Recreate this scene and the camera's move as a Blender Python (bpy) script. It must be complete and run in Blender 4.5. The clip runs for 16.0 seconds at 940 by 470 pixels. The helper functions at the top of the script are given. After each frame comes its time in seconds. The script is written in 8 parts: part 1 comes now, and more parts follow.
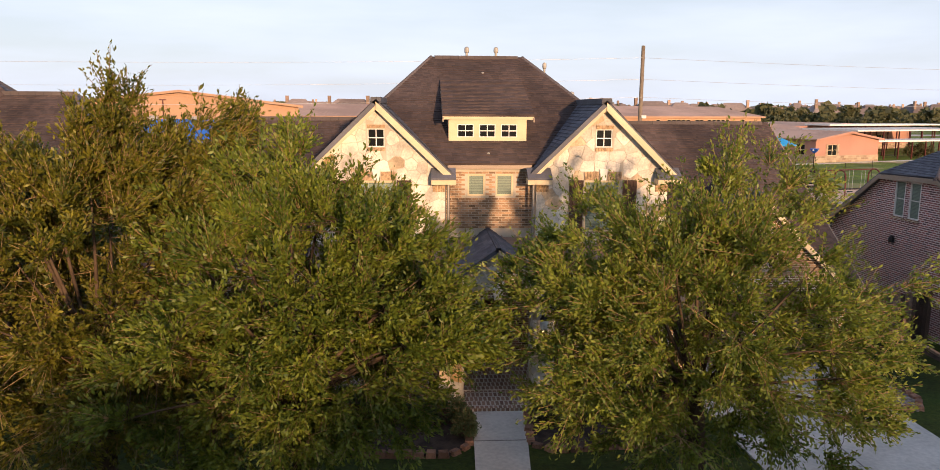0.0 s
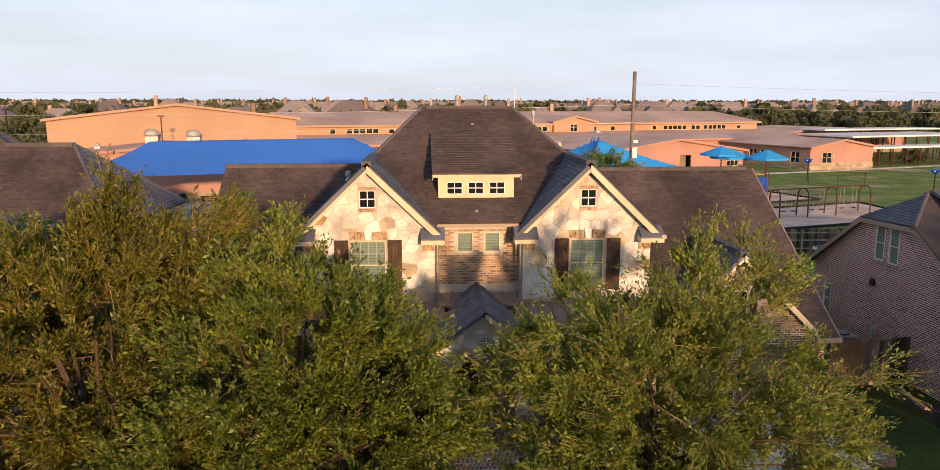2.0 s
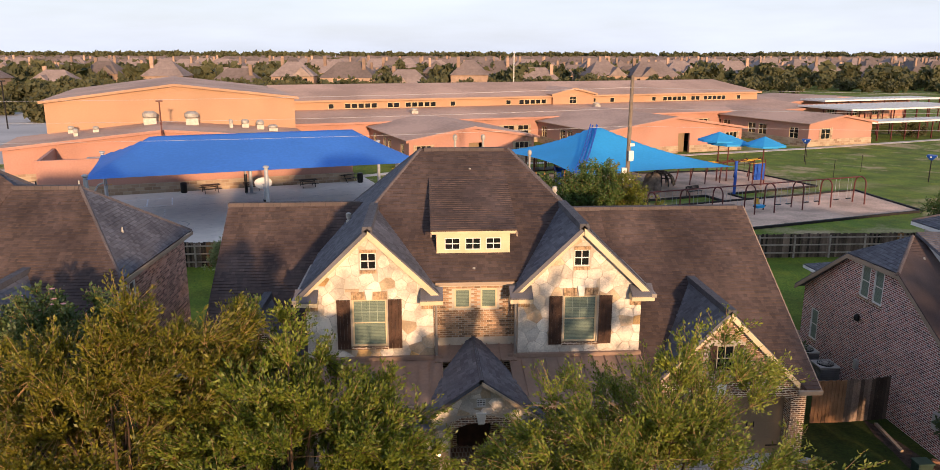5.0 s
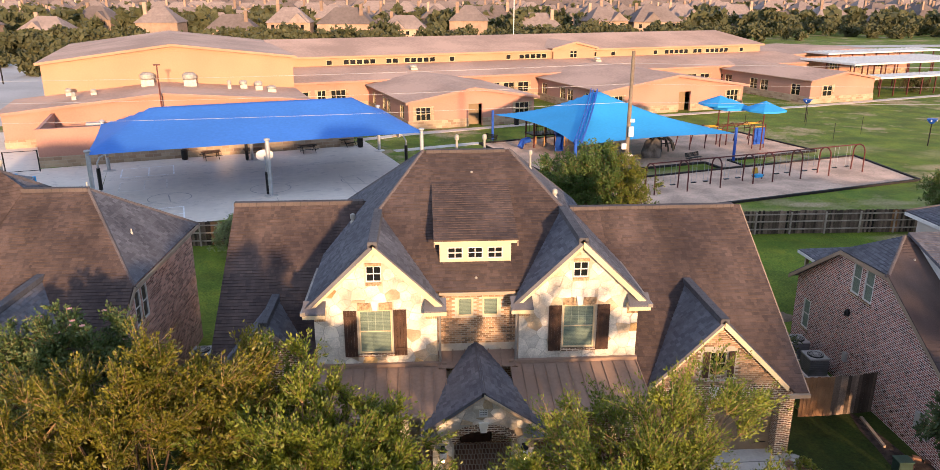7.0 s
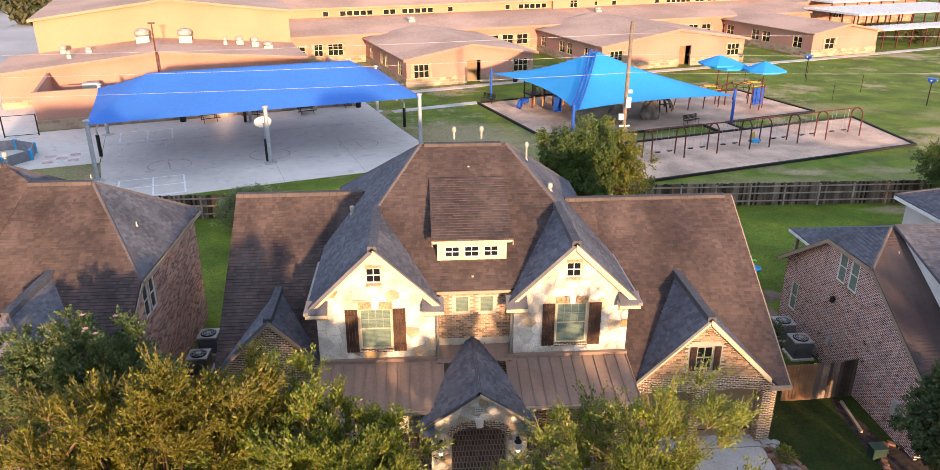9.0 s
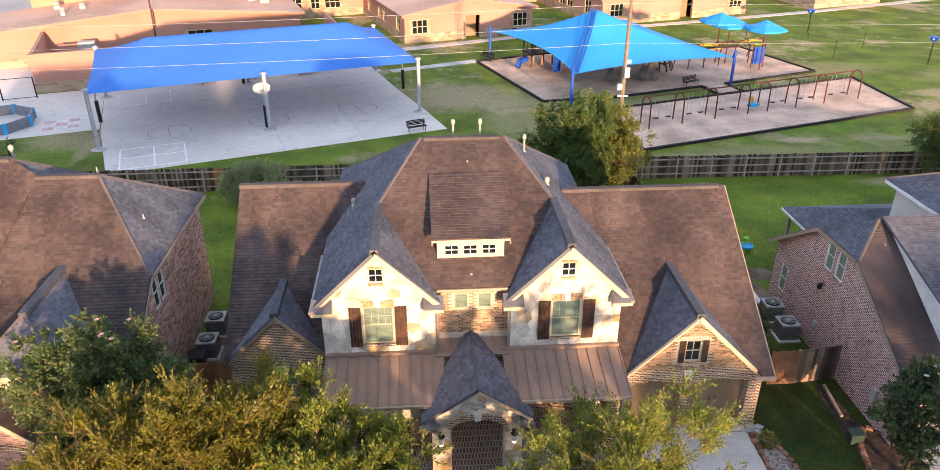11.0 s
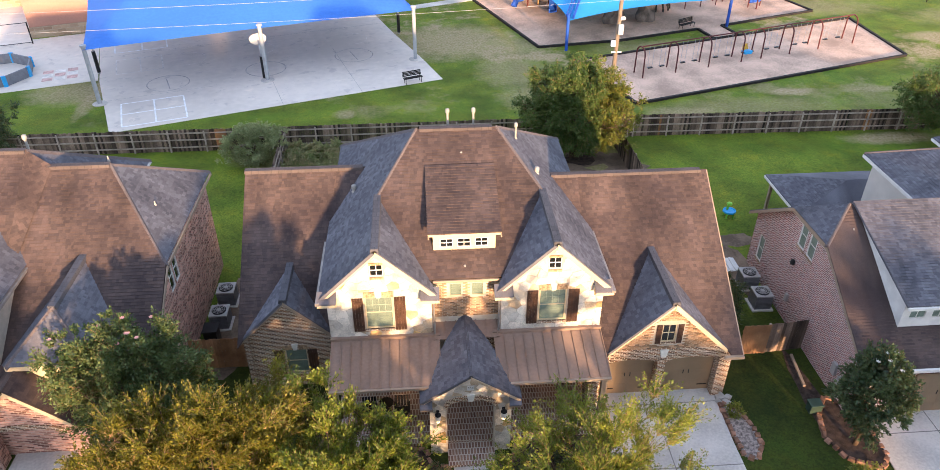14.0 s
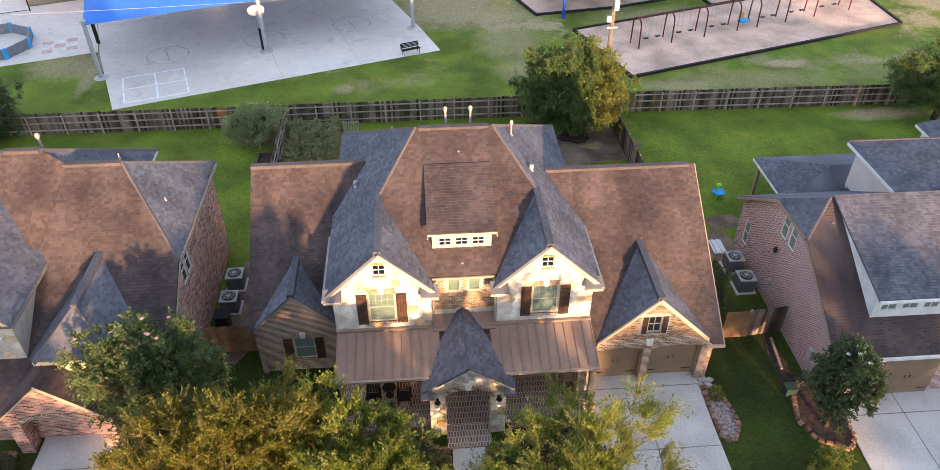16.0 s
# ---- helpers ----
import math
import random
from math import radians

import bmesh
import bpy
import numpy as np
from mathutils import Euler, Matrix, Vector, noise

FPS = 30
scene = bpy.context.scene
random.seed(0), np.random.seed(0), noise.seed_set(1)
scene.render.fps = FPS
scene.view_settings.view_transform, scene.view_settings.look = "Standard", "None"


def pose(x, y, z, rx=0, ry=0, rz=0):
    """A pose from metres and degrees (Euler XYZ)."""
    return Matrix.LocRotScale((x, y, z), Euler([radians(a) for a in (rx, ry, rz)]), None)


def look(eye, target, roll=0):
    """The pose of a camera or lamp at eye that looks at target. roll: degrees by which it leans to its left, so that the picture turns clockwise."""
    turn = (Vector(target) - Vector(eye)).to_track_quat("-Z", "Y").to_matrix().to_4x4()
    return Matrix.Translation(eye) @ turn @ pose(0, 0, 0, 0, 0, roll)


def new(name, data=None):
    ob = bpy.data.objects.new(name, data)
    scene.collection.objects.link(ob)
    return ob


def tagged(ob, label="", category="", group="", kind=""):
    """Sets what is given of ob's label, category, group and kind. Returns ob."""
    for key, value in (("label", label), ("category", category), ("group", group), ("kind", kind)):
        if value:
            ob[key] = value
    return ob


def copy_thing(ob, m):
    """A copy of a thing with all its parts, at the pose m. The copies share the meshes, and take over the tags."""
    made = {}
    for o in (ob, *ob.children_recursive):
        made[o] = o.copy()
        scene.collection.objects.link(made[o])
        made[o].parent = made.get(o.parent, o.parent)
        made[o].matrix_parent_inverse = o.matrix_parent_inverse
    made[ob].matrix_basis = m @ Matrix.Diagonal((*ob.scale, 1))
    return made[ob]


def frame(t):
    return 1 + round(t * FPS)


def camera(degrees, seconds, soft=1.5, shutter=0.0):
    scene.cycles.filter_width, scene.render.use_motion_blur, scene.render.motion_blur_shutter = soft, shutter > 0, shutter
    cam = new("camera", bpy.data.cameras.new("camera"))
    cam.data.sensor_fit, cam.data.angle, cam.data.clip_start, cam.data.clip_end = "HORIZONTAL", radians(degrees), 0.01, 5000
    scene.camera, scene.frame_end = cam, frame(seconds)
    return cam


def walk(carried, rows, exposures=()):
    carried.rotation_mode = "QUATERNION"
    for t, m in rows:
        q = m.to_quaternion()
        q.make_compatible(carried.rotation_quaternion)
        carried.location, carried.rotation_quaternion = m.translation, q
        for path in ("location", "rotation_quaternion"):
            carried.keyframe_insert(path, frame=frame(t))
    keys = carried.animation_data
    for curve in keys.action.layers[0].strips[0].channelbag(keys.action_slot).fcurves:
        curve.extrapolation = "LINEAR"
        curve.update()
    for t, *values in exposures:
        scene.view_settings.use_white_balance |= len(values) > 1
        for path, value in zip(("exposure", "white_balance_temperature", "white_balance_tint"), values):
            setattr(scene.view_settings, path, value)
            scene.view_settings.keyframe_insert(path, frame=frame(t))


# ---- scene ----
cam = camera(64.4, 16.0, soft=0.6)
PATH = [
    (0.0, 0.0, 0.0, 7.62, 80.35, -0.31, -3.57),
    (0.5, 0.006, -0.062, 8.074, 80.37, -0.25, -3.57),
    (1.0, 0.139, -0.164, 8.589, 80.34, -0.2, -3.6),
    (1.5, 0.252, -0.27, 9.129, 80.29, -0.12, -3.63),
    (2.0, 0.306, -0.396, 9.643, 80.02, -0.07, -3.65),
    (2.5, 0.364, -0.488, 10.231, 79.71, -0.09, -3.67),
    (3.0, 0.301, -0.491, 10.771, 79.35, -0.03, -3.69),
    (3.5, 0.317, -0.454, 11.35, 78.9, -0.0, -3.7),
    (4.0, 0.375, -0.471, 11.955, 78.21, -0.05, -3.69),
    (6.5, 0.272, -0.496, 14.938, 73.17, -0.02, -3.8),
    (7.0, 0.247, -0.487, 15.535, 72.02, -0.0, -3.81),
    (7.5, 0.249, -0.478, 16.074, 70.87, 0.02, -3.82),
    (8.0, 0.239, -0.448, 16.643, 69.75, 0.03, -3.85),
    (8.5, 0.311, -0.466, 17.168, 68.61, -0.02, -3.86),
    (9.0, 0.335, -0.487, 17.751, 67.46, -0.0, -3.88),
    (11.5, 0.373, -0.303, 20.652, 61.62, -0.03, -4.0),
    (12.0, 0.406, -0.322, 21.252, 60.46, -0.03, -4.05),
    (12.5, 0.425, -0.318, 21.891, 59.32, -0.04, -4.08),
    (13.0, 0.454, -0.324, 22.542, 58.16, -0.02, -4.11),
    (13.5, 0.507, -0.323, 23.171, 57.0, -0.01, -4.12),
    (14.0, 0.52, -0.351, 23.838, 55.84, -0.02, -4.16),
    (14.5, 0.526, -0.386, 24.521, 54.7, 0.0, -4.21),
    (15.0, 0.541, -0.368, 25.25, 53.55, 0.02, -4.26),
    (15.5, 0.575, -0.302, 25.986, 52.43, 0.0, -4.29),
    (16.0, 0.571, -0.222, 26.699, 51.3, -0.02, -4.33),
]
EXPOSURES = [(0.0, 0.32), (2.0, 0.24), (4.2, 0.25), (6.5, 0.75), (9.0, 1.15), (11.5, 1.34), (14.0, 1.49), (15.5, 1.48), (16.0, 1.42)]
walk(cam, [(t, pose(*p)) for t, *p in PATH], EXPOSURES)

# ---- world and sun ----
SUN_EL, SUN_AZ = 7.8, 13.5     # height, and turn to the right of straight behind the first view
world = bpy.data.worlds.new("sky")
scene.world = world
world.use_nodes = True
wn, wl = world.node_tree.nodes, world.node_tree.links
bg = wn["Background"]
sky = wn.new("ShaderNodeTexSky")
sky.sky_type, sky.sun_disc = "NISHITA", False
sky.sun_elevation, sky.sun_rotation = radians(SUN_EL), radians(180 - SUN_AZ)
sky.air_density, sky.dust_density, sky.ozone_density = 1.0, 1.5, 1.5
wtc = wn.new("ShaderNodeTexCoord")
wmap = wn.new("ShaderNodeMapping")
wmap.inputs["Scale"].default_value = (1.6, 1.6, 9.0)
wnoise = wn.new("ShaderNodeTexNoise")
wnoise.inputs["Scale"].default_value, wnoise.inputs["Detail"].default_value = 2.2, 5.0
wramp = wn.new("ShaderNodeMapRange")
wramp.inputs["From Min"].default_value, wramp.inputs["From Max"].default_value = 0.35, 0.75
wramp.inputs["To Min"].default_value, wramp.inputs["To Max"].default_value = 0.62, 0.86
wmix = wn.new("ShaderNodeMixRGB")
whue = wn.new("ShaderNodeMixRGB")              # thin high cloud: pale low down, bluer overhead
whue.inputs[1].default_value, whue.inputs[2].default_value = (8.1, 8.65, 10.3, 1), (6.1, 7.3, 10.6, 1)
wl.new(wtc.outputs["Generated"], wmap.inputs["Vector"])
wl.new(wmap.outputs["Vector"], wnoise.inputs["Vector"])
wl.new(wnoise.outputs["Fac"], wramp.inputs["Value"])
wsep = wn.new("ShaderNodeSeparateXYZ")
wup = wn.new("ShaderNodeMapRange")             # the veil thins towards the zenith
wup.inputs["From Min"].default_value, wup.inputs["From Max"].default_value = 0.05, 0.75
wup.inputs["To Min"].default_value, wup.inputs["To Max"].default_value = 1.0, 0.55
wmul = wn.new("ShaderNodeMath")
wmul.operation = "MULTIPLY"
wl.new(wtc.outputs["Generated"], wsep.inputs[0])
wl.new(wsep.outputs["Z"], wup.inputs["Value"])
wl.new(wramp.outputs["Result"], wmul.inputs[0])
wl.new(wup.outputs["Result"], wmul.inputs[1])
wl.new(wmul.outputs[0], wmix.inputs[0])
wtint = wn.new("ShaderNodeMapRange")
wtint.inputs["From Min"].default_value, wtint.inputs["From Max"].default_value = 0.12, 0.7
wl.new(wsep.outputs["Z"], wtint.inputs["Value"])
wl.new(wtint.outputs["Result"], whue.inputs[0])
wl.new(whue.outputs["Color"], wmix.inputs[2])
wl.new(sky.outputs["Color"], wmix.inputs[1])
wl.new(wmix.outputs["Color"], bg.inputs["Color"])
bg.inputs["Strength"].default_value = 0.1

sun_lamp = bpy.data.lights.new("sun", "SUN")
sun_lamp.energy, sun_lamp.angle, sun_lamp.color = 5.0, radians(1.6), (1.0, 0.635, 0.365)
sun = new("sun", sun_lamp)
az, el = radians(SUN_AZ), radians(SUN_EL)
sun.matrix_world = look((40 * math.sin(az), -40 * math.cos(az), 40 * math.tan(el)), (0, 0, 0))


# ---- materials ----
def mat(name, color, rough=0.8, metal=0.0, vary=0.25, scale=3.0, fine=40.0, bump=0.15, tint=None, spec=0.3, island=0.0, rand=0.0):
    """A surface with colour changes at two scales and a fine relief."""
    m = bpy.data.materials.new(name)
    m.use_nodes = True
    n, l = m.node_tree.nodes, m.node_tree.links
    b = n["Principled BSDF"]
    b.inputs["Roughness"].default_value, b.inputs["Metallic"].default_value = rough, metal
    b.inputs["Specular IOR Level"].default_value = spec
    tc = n.new("ShaderNodeTexCoord")
    big, small = n.new("ShaderNodeTexNoise"), n.new("ShaderNodeTexNoise")
    for node, s, d in ((big, scale, 5.0), (small, fine, 3.0)):
        node.inputs["Scale"].default_value, node.inputs["Detail"].default_value = s, d
        l.new(tc.outputs["Object"], node.inputs["Vector"])
    dark = tuple(c * (1 - vary) for c in color) if tint is None else tint
    light = tuple(min(1, c * (1 + 0.6 * vary)) for c in color)
    ramp = n.new("ShaderNodeValToRGB")
    ramp.color_ramp.elements[0].position, ramp.color_ramp.elements[1].position = 0.36, 0.66
    ramp.color_ramp.elements[0].color, ramp.color_ramp.elements[1].color = (*dark, 1), (*light, 1)
    add = n.new("ShaderNodeMath")
    add.operation = "MULTIPLY_ADD"
    l.new(small.outputs["Fac"], add.inputs[0])
    add.inputs[1].default_value = 0.45
    off = n.new("ShaderNodeMath")
    off.operation = "MULTIPLY_ADD"
    l.new(big.outputs["Fac"], off.inputs[0])
    off.inputs[1].default_value, off.inputs[2].default_value = 1.0, -0.22
    l.new(off.outputs[0], add.inputs[2])
    l.new(add.outputs[0], ramp.inputs["Fac"])
    col = ramp.outputs["Color"]
    if island or rand:
        src = n.new("ShaderNodeNewGeometry").outputs["Random Per Island"] if island else n.new("ShaderNodeObjectInfo").outputs["Random"]
        amount = island or rand
        mr = n.new("ShaderNodeMapRange")
        mr.inputs["To Min"].default_value, mr.inputs["To Max"].default_value = 1 - amount, 1 + amount
        l.new(src, mr.inputs["Value"])
        hsv = n.new("ShaderNodeHueSaturation")
        l.new(mr.outputs["Result"], hsv.inputs["Value"])
        l.new(col, hsv.inputs["Color"])
        col = hsv.outputs["Color"]
    l.new(col, b.inputs["Base Color"])
    if bump:
        bp = n.new("ShaderNodeBump")
        bp.inputs["Strength"].default_value, bp.inputs["Distance"].default_value = bump, 0.02
        l.new(small.outputs["Fac"], bp.inputs["Height"])
        l.new(bp.outputs["Normal"], b.inputs["Normal"])
    return m


def courses(name, c1, c2, joint, width, height, gap=0.012, rough=0.85, stain=0.35, stain_scale=0.5, bump=0.6, offset=0.5, stain_tint=(0.5, 0.5, 0.5), bias=0.0, streak=0.0, pieces=False):
    """Bricks or shingles in rows, laid by the surface's own metres, with stains over them; pieces: each modelled piece takes its own shade."""
    m = bpy.data.materials.new(name)
    m.use_nodes = True
    n, l = m.node_tree.nodes, m.node_tree.links
    b = n["Principled BSDF"]
    b.inputs["Roughness"].default_value, b.inputs["Specular IOR Level"].default_value = rough, 0.25
    tc = n.new("ShaderNodeTexCoord")
    br = n.new("ShaderNodeTexBrick")
    br.offset = offset
    for key, v in (("Scale", 1.0), ("Mortar Size", gap), ("Mortar Smooth", 0.2), ("Bias", bias), ("Brick Width", width), ("Row Height", height)):
        br.inputs[key].default_value = v
    br.inputs["Color1"].default_value, br.inputs["Color2"].default_value, br.inputs["Mortar"].default_value = (*c1, 1), (*c2, 1), (*joint, 1)
    l.new(tc.outputs["UV"], br.inputs["Vector"])
    big, small = n.new("ShaderNodeTexNoise"), n.new("ShaderNodeTexNoise")
    for node, s, d in ((big, stain_scale, 6.0), (small, 25.0, 3.0)):
        node.inputs["Scale"].default_value, node.inputs["Detail"].default_value = s, d
        l.new(tc.outputs["Object"], node.inputs["Vector"])
    mr = n.new("ShaderNodeMapRange")
    mr.inputs["From Min"].default_value, mr.inputs["From Max"].default_value = 0.38, 0.68
    mr.inputs["To Max"].default_value = stain
    l.new(big.outputs["Fac"], mr.inputs["Value"])
    mx = n.new("ShaderNodeMixRGB")
    mx.blend_type = "MULTIPLY"
    mx.inputs[2].default_value = (*stain_tint, 1)
    l.new(mr.outputs["Result"], mx.inputs[0])
    if pieces:
        shade = n.new("ShaderNodeMixRGB")
        shade.inputs[1].default_value, shade.inputs[2].default_value = (*c1, 1), (*c2, 1)
        l.new(n.new("ShaderNodeNewGeometry").outputs["Random Per Island"], shade.inputs[0])
        l.new(shade.outputs["Color"], mx.inputs[1])
    else:
        l.new(br.outputs["Color"], mx.inputs[1])
    m2 = n.new("ShaderNodeMixRGB")
    m2.blend_type = "OVERLAY"
    m2.inputs[0].default_value = 0.35
    l.new(mx.outputs["Color"], m2.inputs[1])
    l.new(small.outputs["Color"], m2.inputs[2])
    bw = n.new("ShaderNodeRGBToBW")
    l.new(small.outputs["Color"], bw.inputs["Color"])
    l.new(bw.outputs["Val"], m2.inputs[2])
    out = m2.outputs["Color"]
    if streak:             # dark runs down the slope
        mp = n.new("ShaderNodeMapping")
        mp.inputs["Scale"].default_value = (0.85, 0.24, 1.0)
        run = n.new("ShaderNodeTexNoise")
        run.inputs["Scale"].default_value, run.inputs["Detail"].default_value = 1.0, 6.0
        l.new(tc.outputs["UV"], mp.inputs["Vector"])
        l.new(mp.outputs["Vector"], run.inputs["Vector"])
        rr = n.new("ShaderNodeMapRange")
        rr.inputs["From Min"].default_value, rr.inputs["From Max"].default_value = 0.3, 0.7
        rr.inputs["To Min"].default_value, rr.inputs["To Max"].default_value = 1 - streak, 1 + streak
        l.new(run.outputs["Fac"], rr.inputs["Value"])
        hv = n.new("ShaderNodeHueSaturation")
        l.new(rr.outputs["Result"], hv.inputs["Value"])
        l.new(out, hv.inputs["Color"])
        out = hv.outputs["Color"]
    l.new(out, b.inputs["Base Color"])
    h = n.new("ShaderNodeMath")
    h.operation = "MULTIPLY_ADD"
    l.new(br.outputs["Fac"], h.inputs[0])
    h.inputs[1].default_value = 0.0 if pieces else -1.0
    l.new(bw.outputs["Val"], h.inputs[2])
    bp = n.new("ShaderNodeBump")
    bp.inputs["Strength"].default_value, bp.inputs["Distance"].default_value = bump, 0.012
    l.new(h.outputs[0], bp.inputs["Height"])
    l.new(bp.outputs["Normal"], b.inputs["Normal"])
    return m


def leaf_mat(name, color, other, through_it=0.35, rough=0.45):
    """Leaves: each its own shade of green, letting some light through."""
    m = bpy.data.materials.new(name)
    m.use_nodes = True
    n, l = m.node_tree.nodes, m.node_tree.links
    b = n["Principled BSDF"]
    b.inputs["Roughness"].default_value, b.inputs["Specular IOR Level"].default_value = rough, 0.35
    geo = n.new("ShaderNodeNewGeometry")
    ramp = n.new("ShaderNodeValToRGB")
    ramp.color_ramp.elements[0].color, ramp.color_ramp.elements[1].color = (*color, 1), (*other, 1)
    mid = ramp.color_ramp.elements.new(0.55)
    mid.color = (*[0.55 * a + 0.45 * c for a, c in zip(color, other)], 1)
    tc = n.new("ShaderNodeTexCoord")
    patch = n.new("ShaderNodeTexNoise")
    patch.inputs["Scale"].default_value = 1.3
    l.new(tc.outputs["Object"], patch.inputs["Vector"])
    mixf = n.new("ShaderNodeMath")
    mixf.operation = "MULTIPLY_ADD"
    mixf.inputs[1].default_value = 0.55
    l.new(geo.outputs["Random Per Island"], mixf.inputs[0])
    sub = n.new("ShaderNodeMath")
    sub.operation = "MULTIPLY_ADD"
    sub.inputs[1].default_value, sub.inputs[2].default_value = 1.3, -0.42
    l.new(patch.outputs["Fac"], sub.inputs[0])
    l.new(sub.outputs[0], mixf.inputs[2])
    l.new(mixf.outputs[0], ramp.inputs["Fac"])
    l.new(ramp.outputs["Color"], b.inputs["Base Color"])
    tr = n.new("ShaderNodeBsdfTranslucent")
    bright = n.new("ShaderNodeMixRGB")
    bright.blend_type = "MULTIPLY"
    bright.inputs[0].default_value, bright.inputs[2].default_value = 1.0, (1.6, 1.5, 0.7, 1)
    l.new(ramp.outputs["Color"], bright.inputs[1])
    l.new(bright.outputs["Color"], tr.inputs["Color"])
    mx = n.new("ShaderNodeMixShader")
    mx.inputs[0].default_value = through_it
    l.new(b.outputs[0], mx.inputs[1])
    l.new(tr.outputs[0], mx.inputs[2])
    l.new(mx.outputs[0], n["Material Output"].inputs["Surface"])
    return m


def court_mat():
    """Pale broom-finished concrete with large faint stains and scuffs."""
    m = mat("court_concrete", (0.74, 0.66, 0.57), 0.9, vary=0.10, scale=0.10, fine=1.6, bump=0.05)
    n, l = m.node_tree.nodes, m.node_tree.links
    b = n["Principled BSDF"]
    src = b.inputs["Base Color"].links[0].from_socket
    tc = n.new("ShaderNodeTexCoord")
    for scale, lo, hi, tone in ((0.16, 0.50, 0.66, (0.90, 0.90, 0.92)), (0.55, 0.62, 0.70, (1.10, 1.08, 1.06)), (0.9, 0.60, 0.63, (0.86, 0.86, 0.88))):
        blot = n.new("ShaderNodeTexNoise")
        blot.inputs["Scale"].default_value, blot.inputs["Detail"].default_value, blot.inputs["Roughness"].default_value = scale, 7.0, 0.6
        l.new(tc.outputs["Object"], blot.inputs["Vector"])
        mr = n.new("ShaderNodeMapRange")
        mr.inputs["From Min"].default_value, mr.inputs["From Max"].default_value = lo, hi
        l.new(blot.outputs["Fac"], mr.inputs["Value"])
        mx = n.new("ShaderNodeMixRGB")
        mx.blend_type = "MULTIPLY"
        mx.inputs[2].default_value = (*tone, 1)
        l.new(mr.outputs["Result"], mx.inputs[0])
        l.new(src, mx.inputs[1])
        src = mx.outputs["Color"]
    l.new(src, b.inputs["Base Color"])
    return m


def glass_mat(name, color, rough=0.06):
    m = bpy.data.materials.new(name)
    m.use_nodes = True
    b = m.node_tree.nodes["Principled BSDF"]
    b.inputs["Base Color"].default_value = (*color, 1)
    b.inputs["Roughness"].default_value, b.inputs["Specular IOR Level"].default_value = rough, 0.6
    return m


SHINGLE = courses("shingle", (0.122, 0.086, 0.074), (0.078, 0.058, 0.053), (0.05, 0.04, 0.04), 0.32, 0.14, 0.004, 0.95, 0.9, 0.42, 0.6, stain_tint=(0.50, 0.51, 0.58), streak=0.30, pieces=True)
# same shingles, with the blue sky light of side slopes put into the colour
SHINGLE_SKYLIT = courses("shingle_skylit", (0.162, 0.160, 0.177), (0.096, 0.095, 0.108), (0.06, 0.06, 0.07), 0.32, 0.14, 0.004, 0.95, 0.6, 0.36, 0.6, stain_tint=(0.60, 0.60, 0.66), streak=0.25, pieces=True)
RIDGE = courses("ridge_shingle", (0.122, 0.098, 0.092), (0.098, 0.080, 0.076), (0.05, 0.044, 0.044), 0.3, 0.3, 0.006, 0.9, 0.4, 0.6, 0.6)
RIDGE_GREY = courses("ridge_shingle_grey", (0.112, 0.110, 0.120), (0.090, 0.088, 0.097), (0.045, 0.044, 0.048), 0.3, 0.3, 0.006, 0.9, 0.4, 0.6, 0.6)
HIP = courses("hip_shingle", (0.150, 0.126, 0.124), (0.128, 0.108, 0.107), (0.09, 0.076, 0.076), 0.22, 0.3, 0.005, 0.95, 0.4, 0.6, 0.6)
BRICK = courses("brick", (0.36, 0.19, 0.105), (0.060, 0.032, 0.022), (0.82, 0.70, 0.54), 0.205, 0.076, 0.013, 0.9, 0.3, 1.2, 0.8, bias=-0.05)
BRICK_RED = courses("brick_red", (0.38, 0.130, 0.110), (0.052, 0.019, 0.021), (0.80, 0.68, 0.64), 0.225, 0.080, 0.017, 0.9, 0.25, 0.9, 0.8, bias=-0.05)
BRICK_PINK = courses("brick_pink", (0.72, 0.41, 0.32), (0.14, 0.056, 0.045), (0.62, 0.46, 0.38), 0.29, 0.092, 0.012, 0.9, 0.3, 0.9, 0.8)
PAVER = courses("paver", (0.38, 0.24, 0.17), (0.20, 0.115, 0.085), (0.60, 0.52, 0.43), 0.125, 0.31, 0.022, 0.9, 0.4, 0.8, 0.5)
STONE = mat("limestone", (0.655, 0.59, 0.50), 0.85, vary=0.3, scale=1.6, fine=18, bump=0.5, rand=0.2)
STONE_TAN = mat("limestone_tan", (0.52, 0.40, 0.27), 0.85, vary=0.3, scale=2.0, fine=18, bump=0.5, rand=0.25)
STONE_GOLD = mat("limestone_gold", (0.55, 0.36, 0.16), 0.85, vary=0.35, scale=2.2, fine=18, bump=0.5, rand=0.2)
MORTAR = mat("mortar", (0.50, 0.44, 0.355), 0.95, vary=0.15, scale=3, bump=0.3)
CREAM = mat("cream_paint", (0.62, 0.51, 0.33), 0.6, vary=0.12, scale=1.5, bump=0.05)
TAUPE = mat("taupe_paint", (0.34, 0.26, 0.19), 0.6, vary=0.15, scale=1.2, bump=0.05)
WHITE = mat("white_paint", (0.74, 0.72, 0.68), 0.5, vary=0.1, scale=2, bump=0.04)
SHUTTER = mat("shutter_wood", (0.075, 0.038, 0.024), 0.65, vary=0.4, scale=4, fine=60, bump=0.3)
METAL_ROOF = mat("brown_metal_roof", (0.285, 0.195, 0.145), 0.7, 0.1, vary=0.16, scale=0.7, fine=8, bump=0.03, spec=0.3)
GUTTER = mat("gutter_metal", (0.30, 0.27, 0.24), 0.45, 0.3, vary=0.2, bump=0.02)
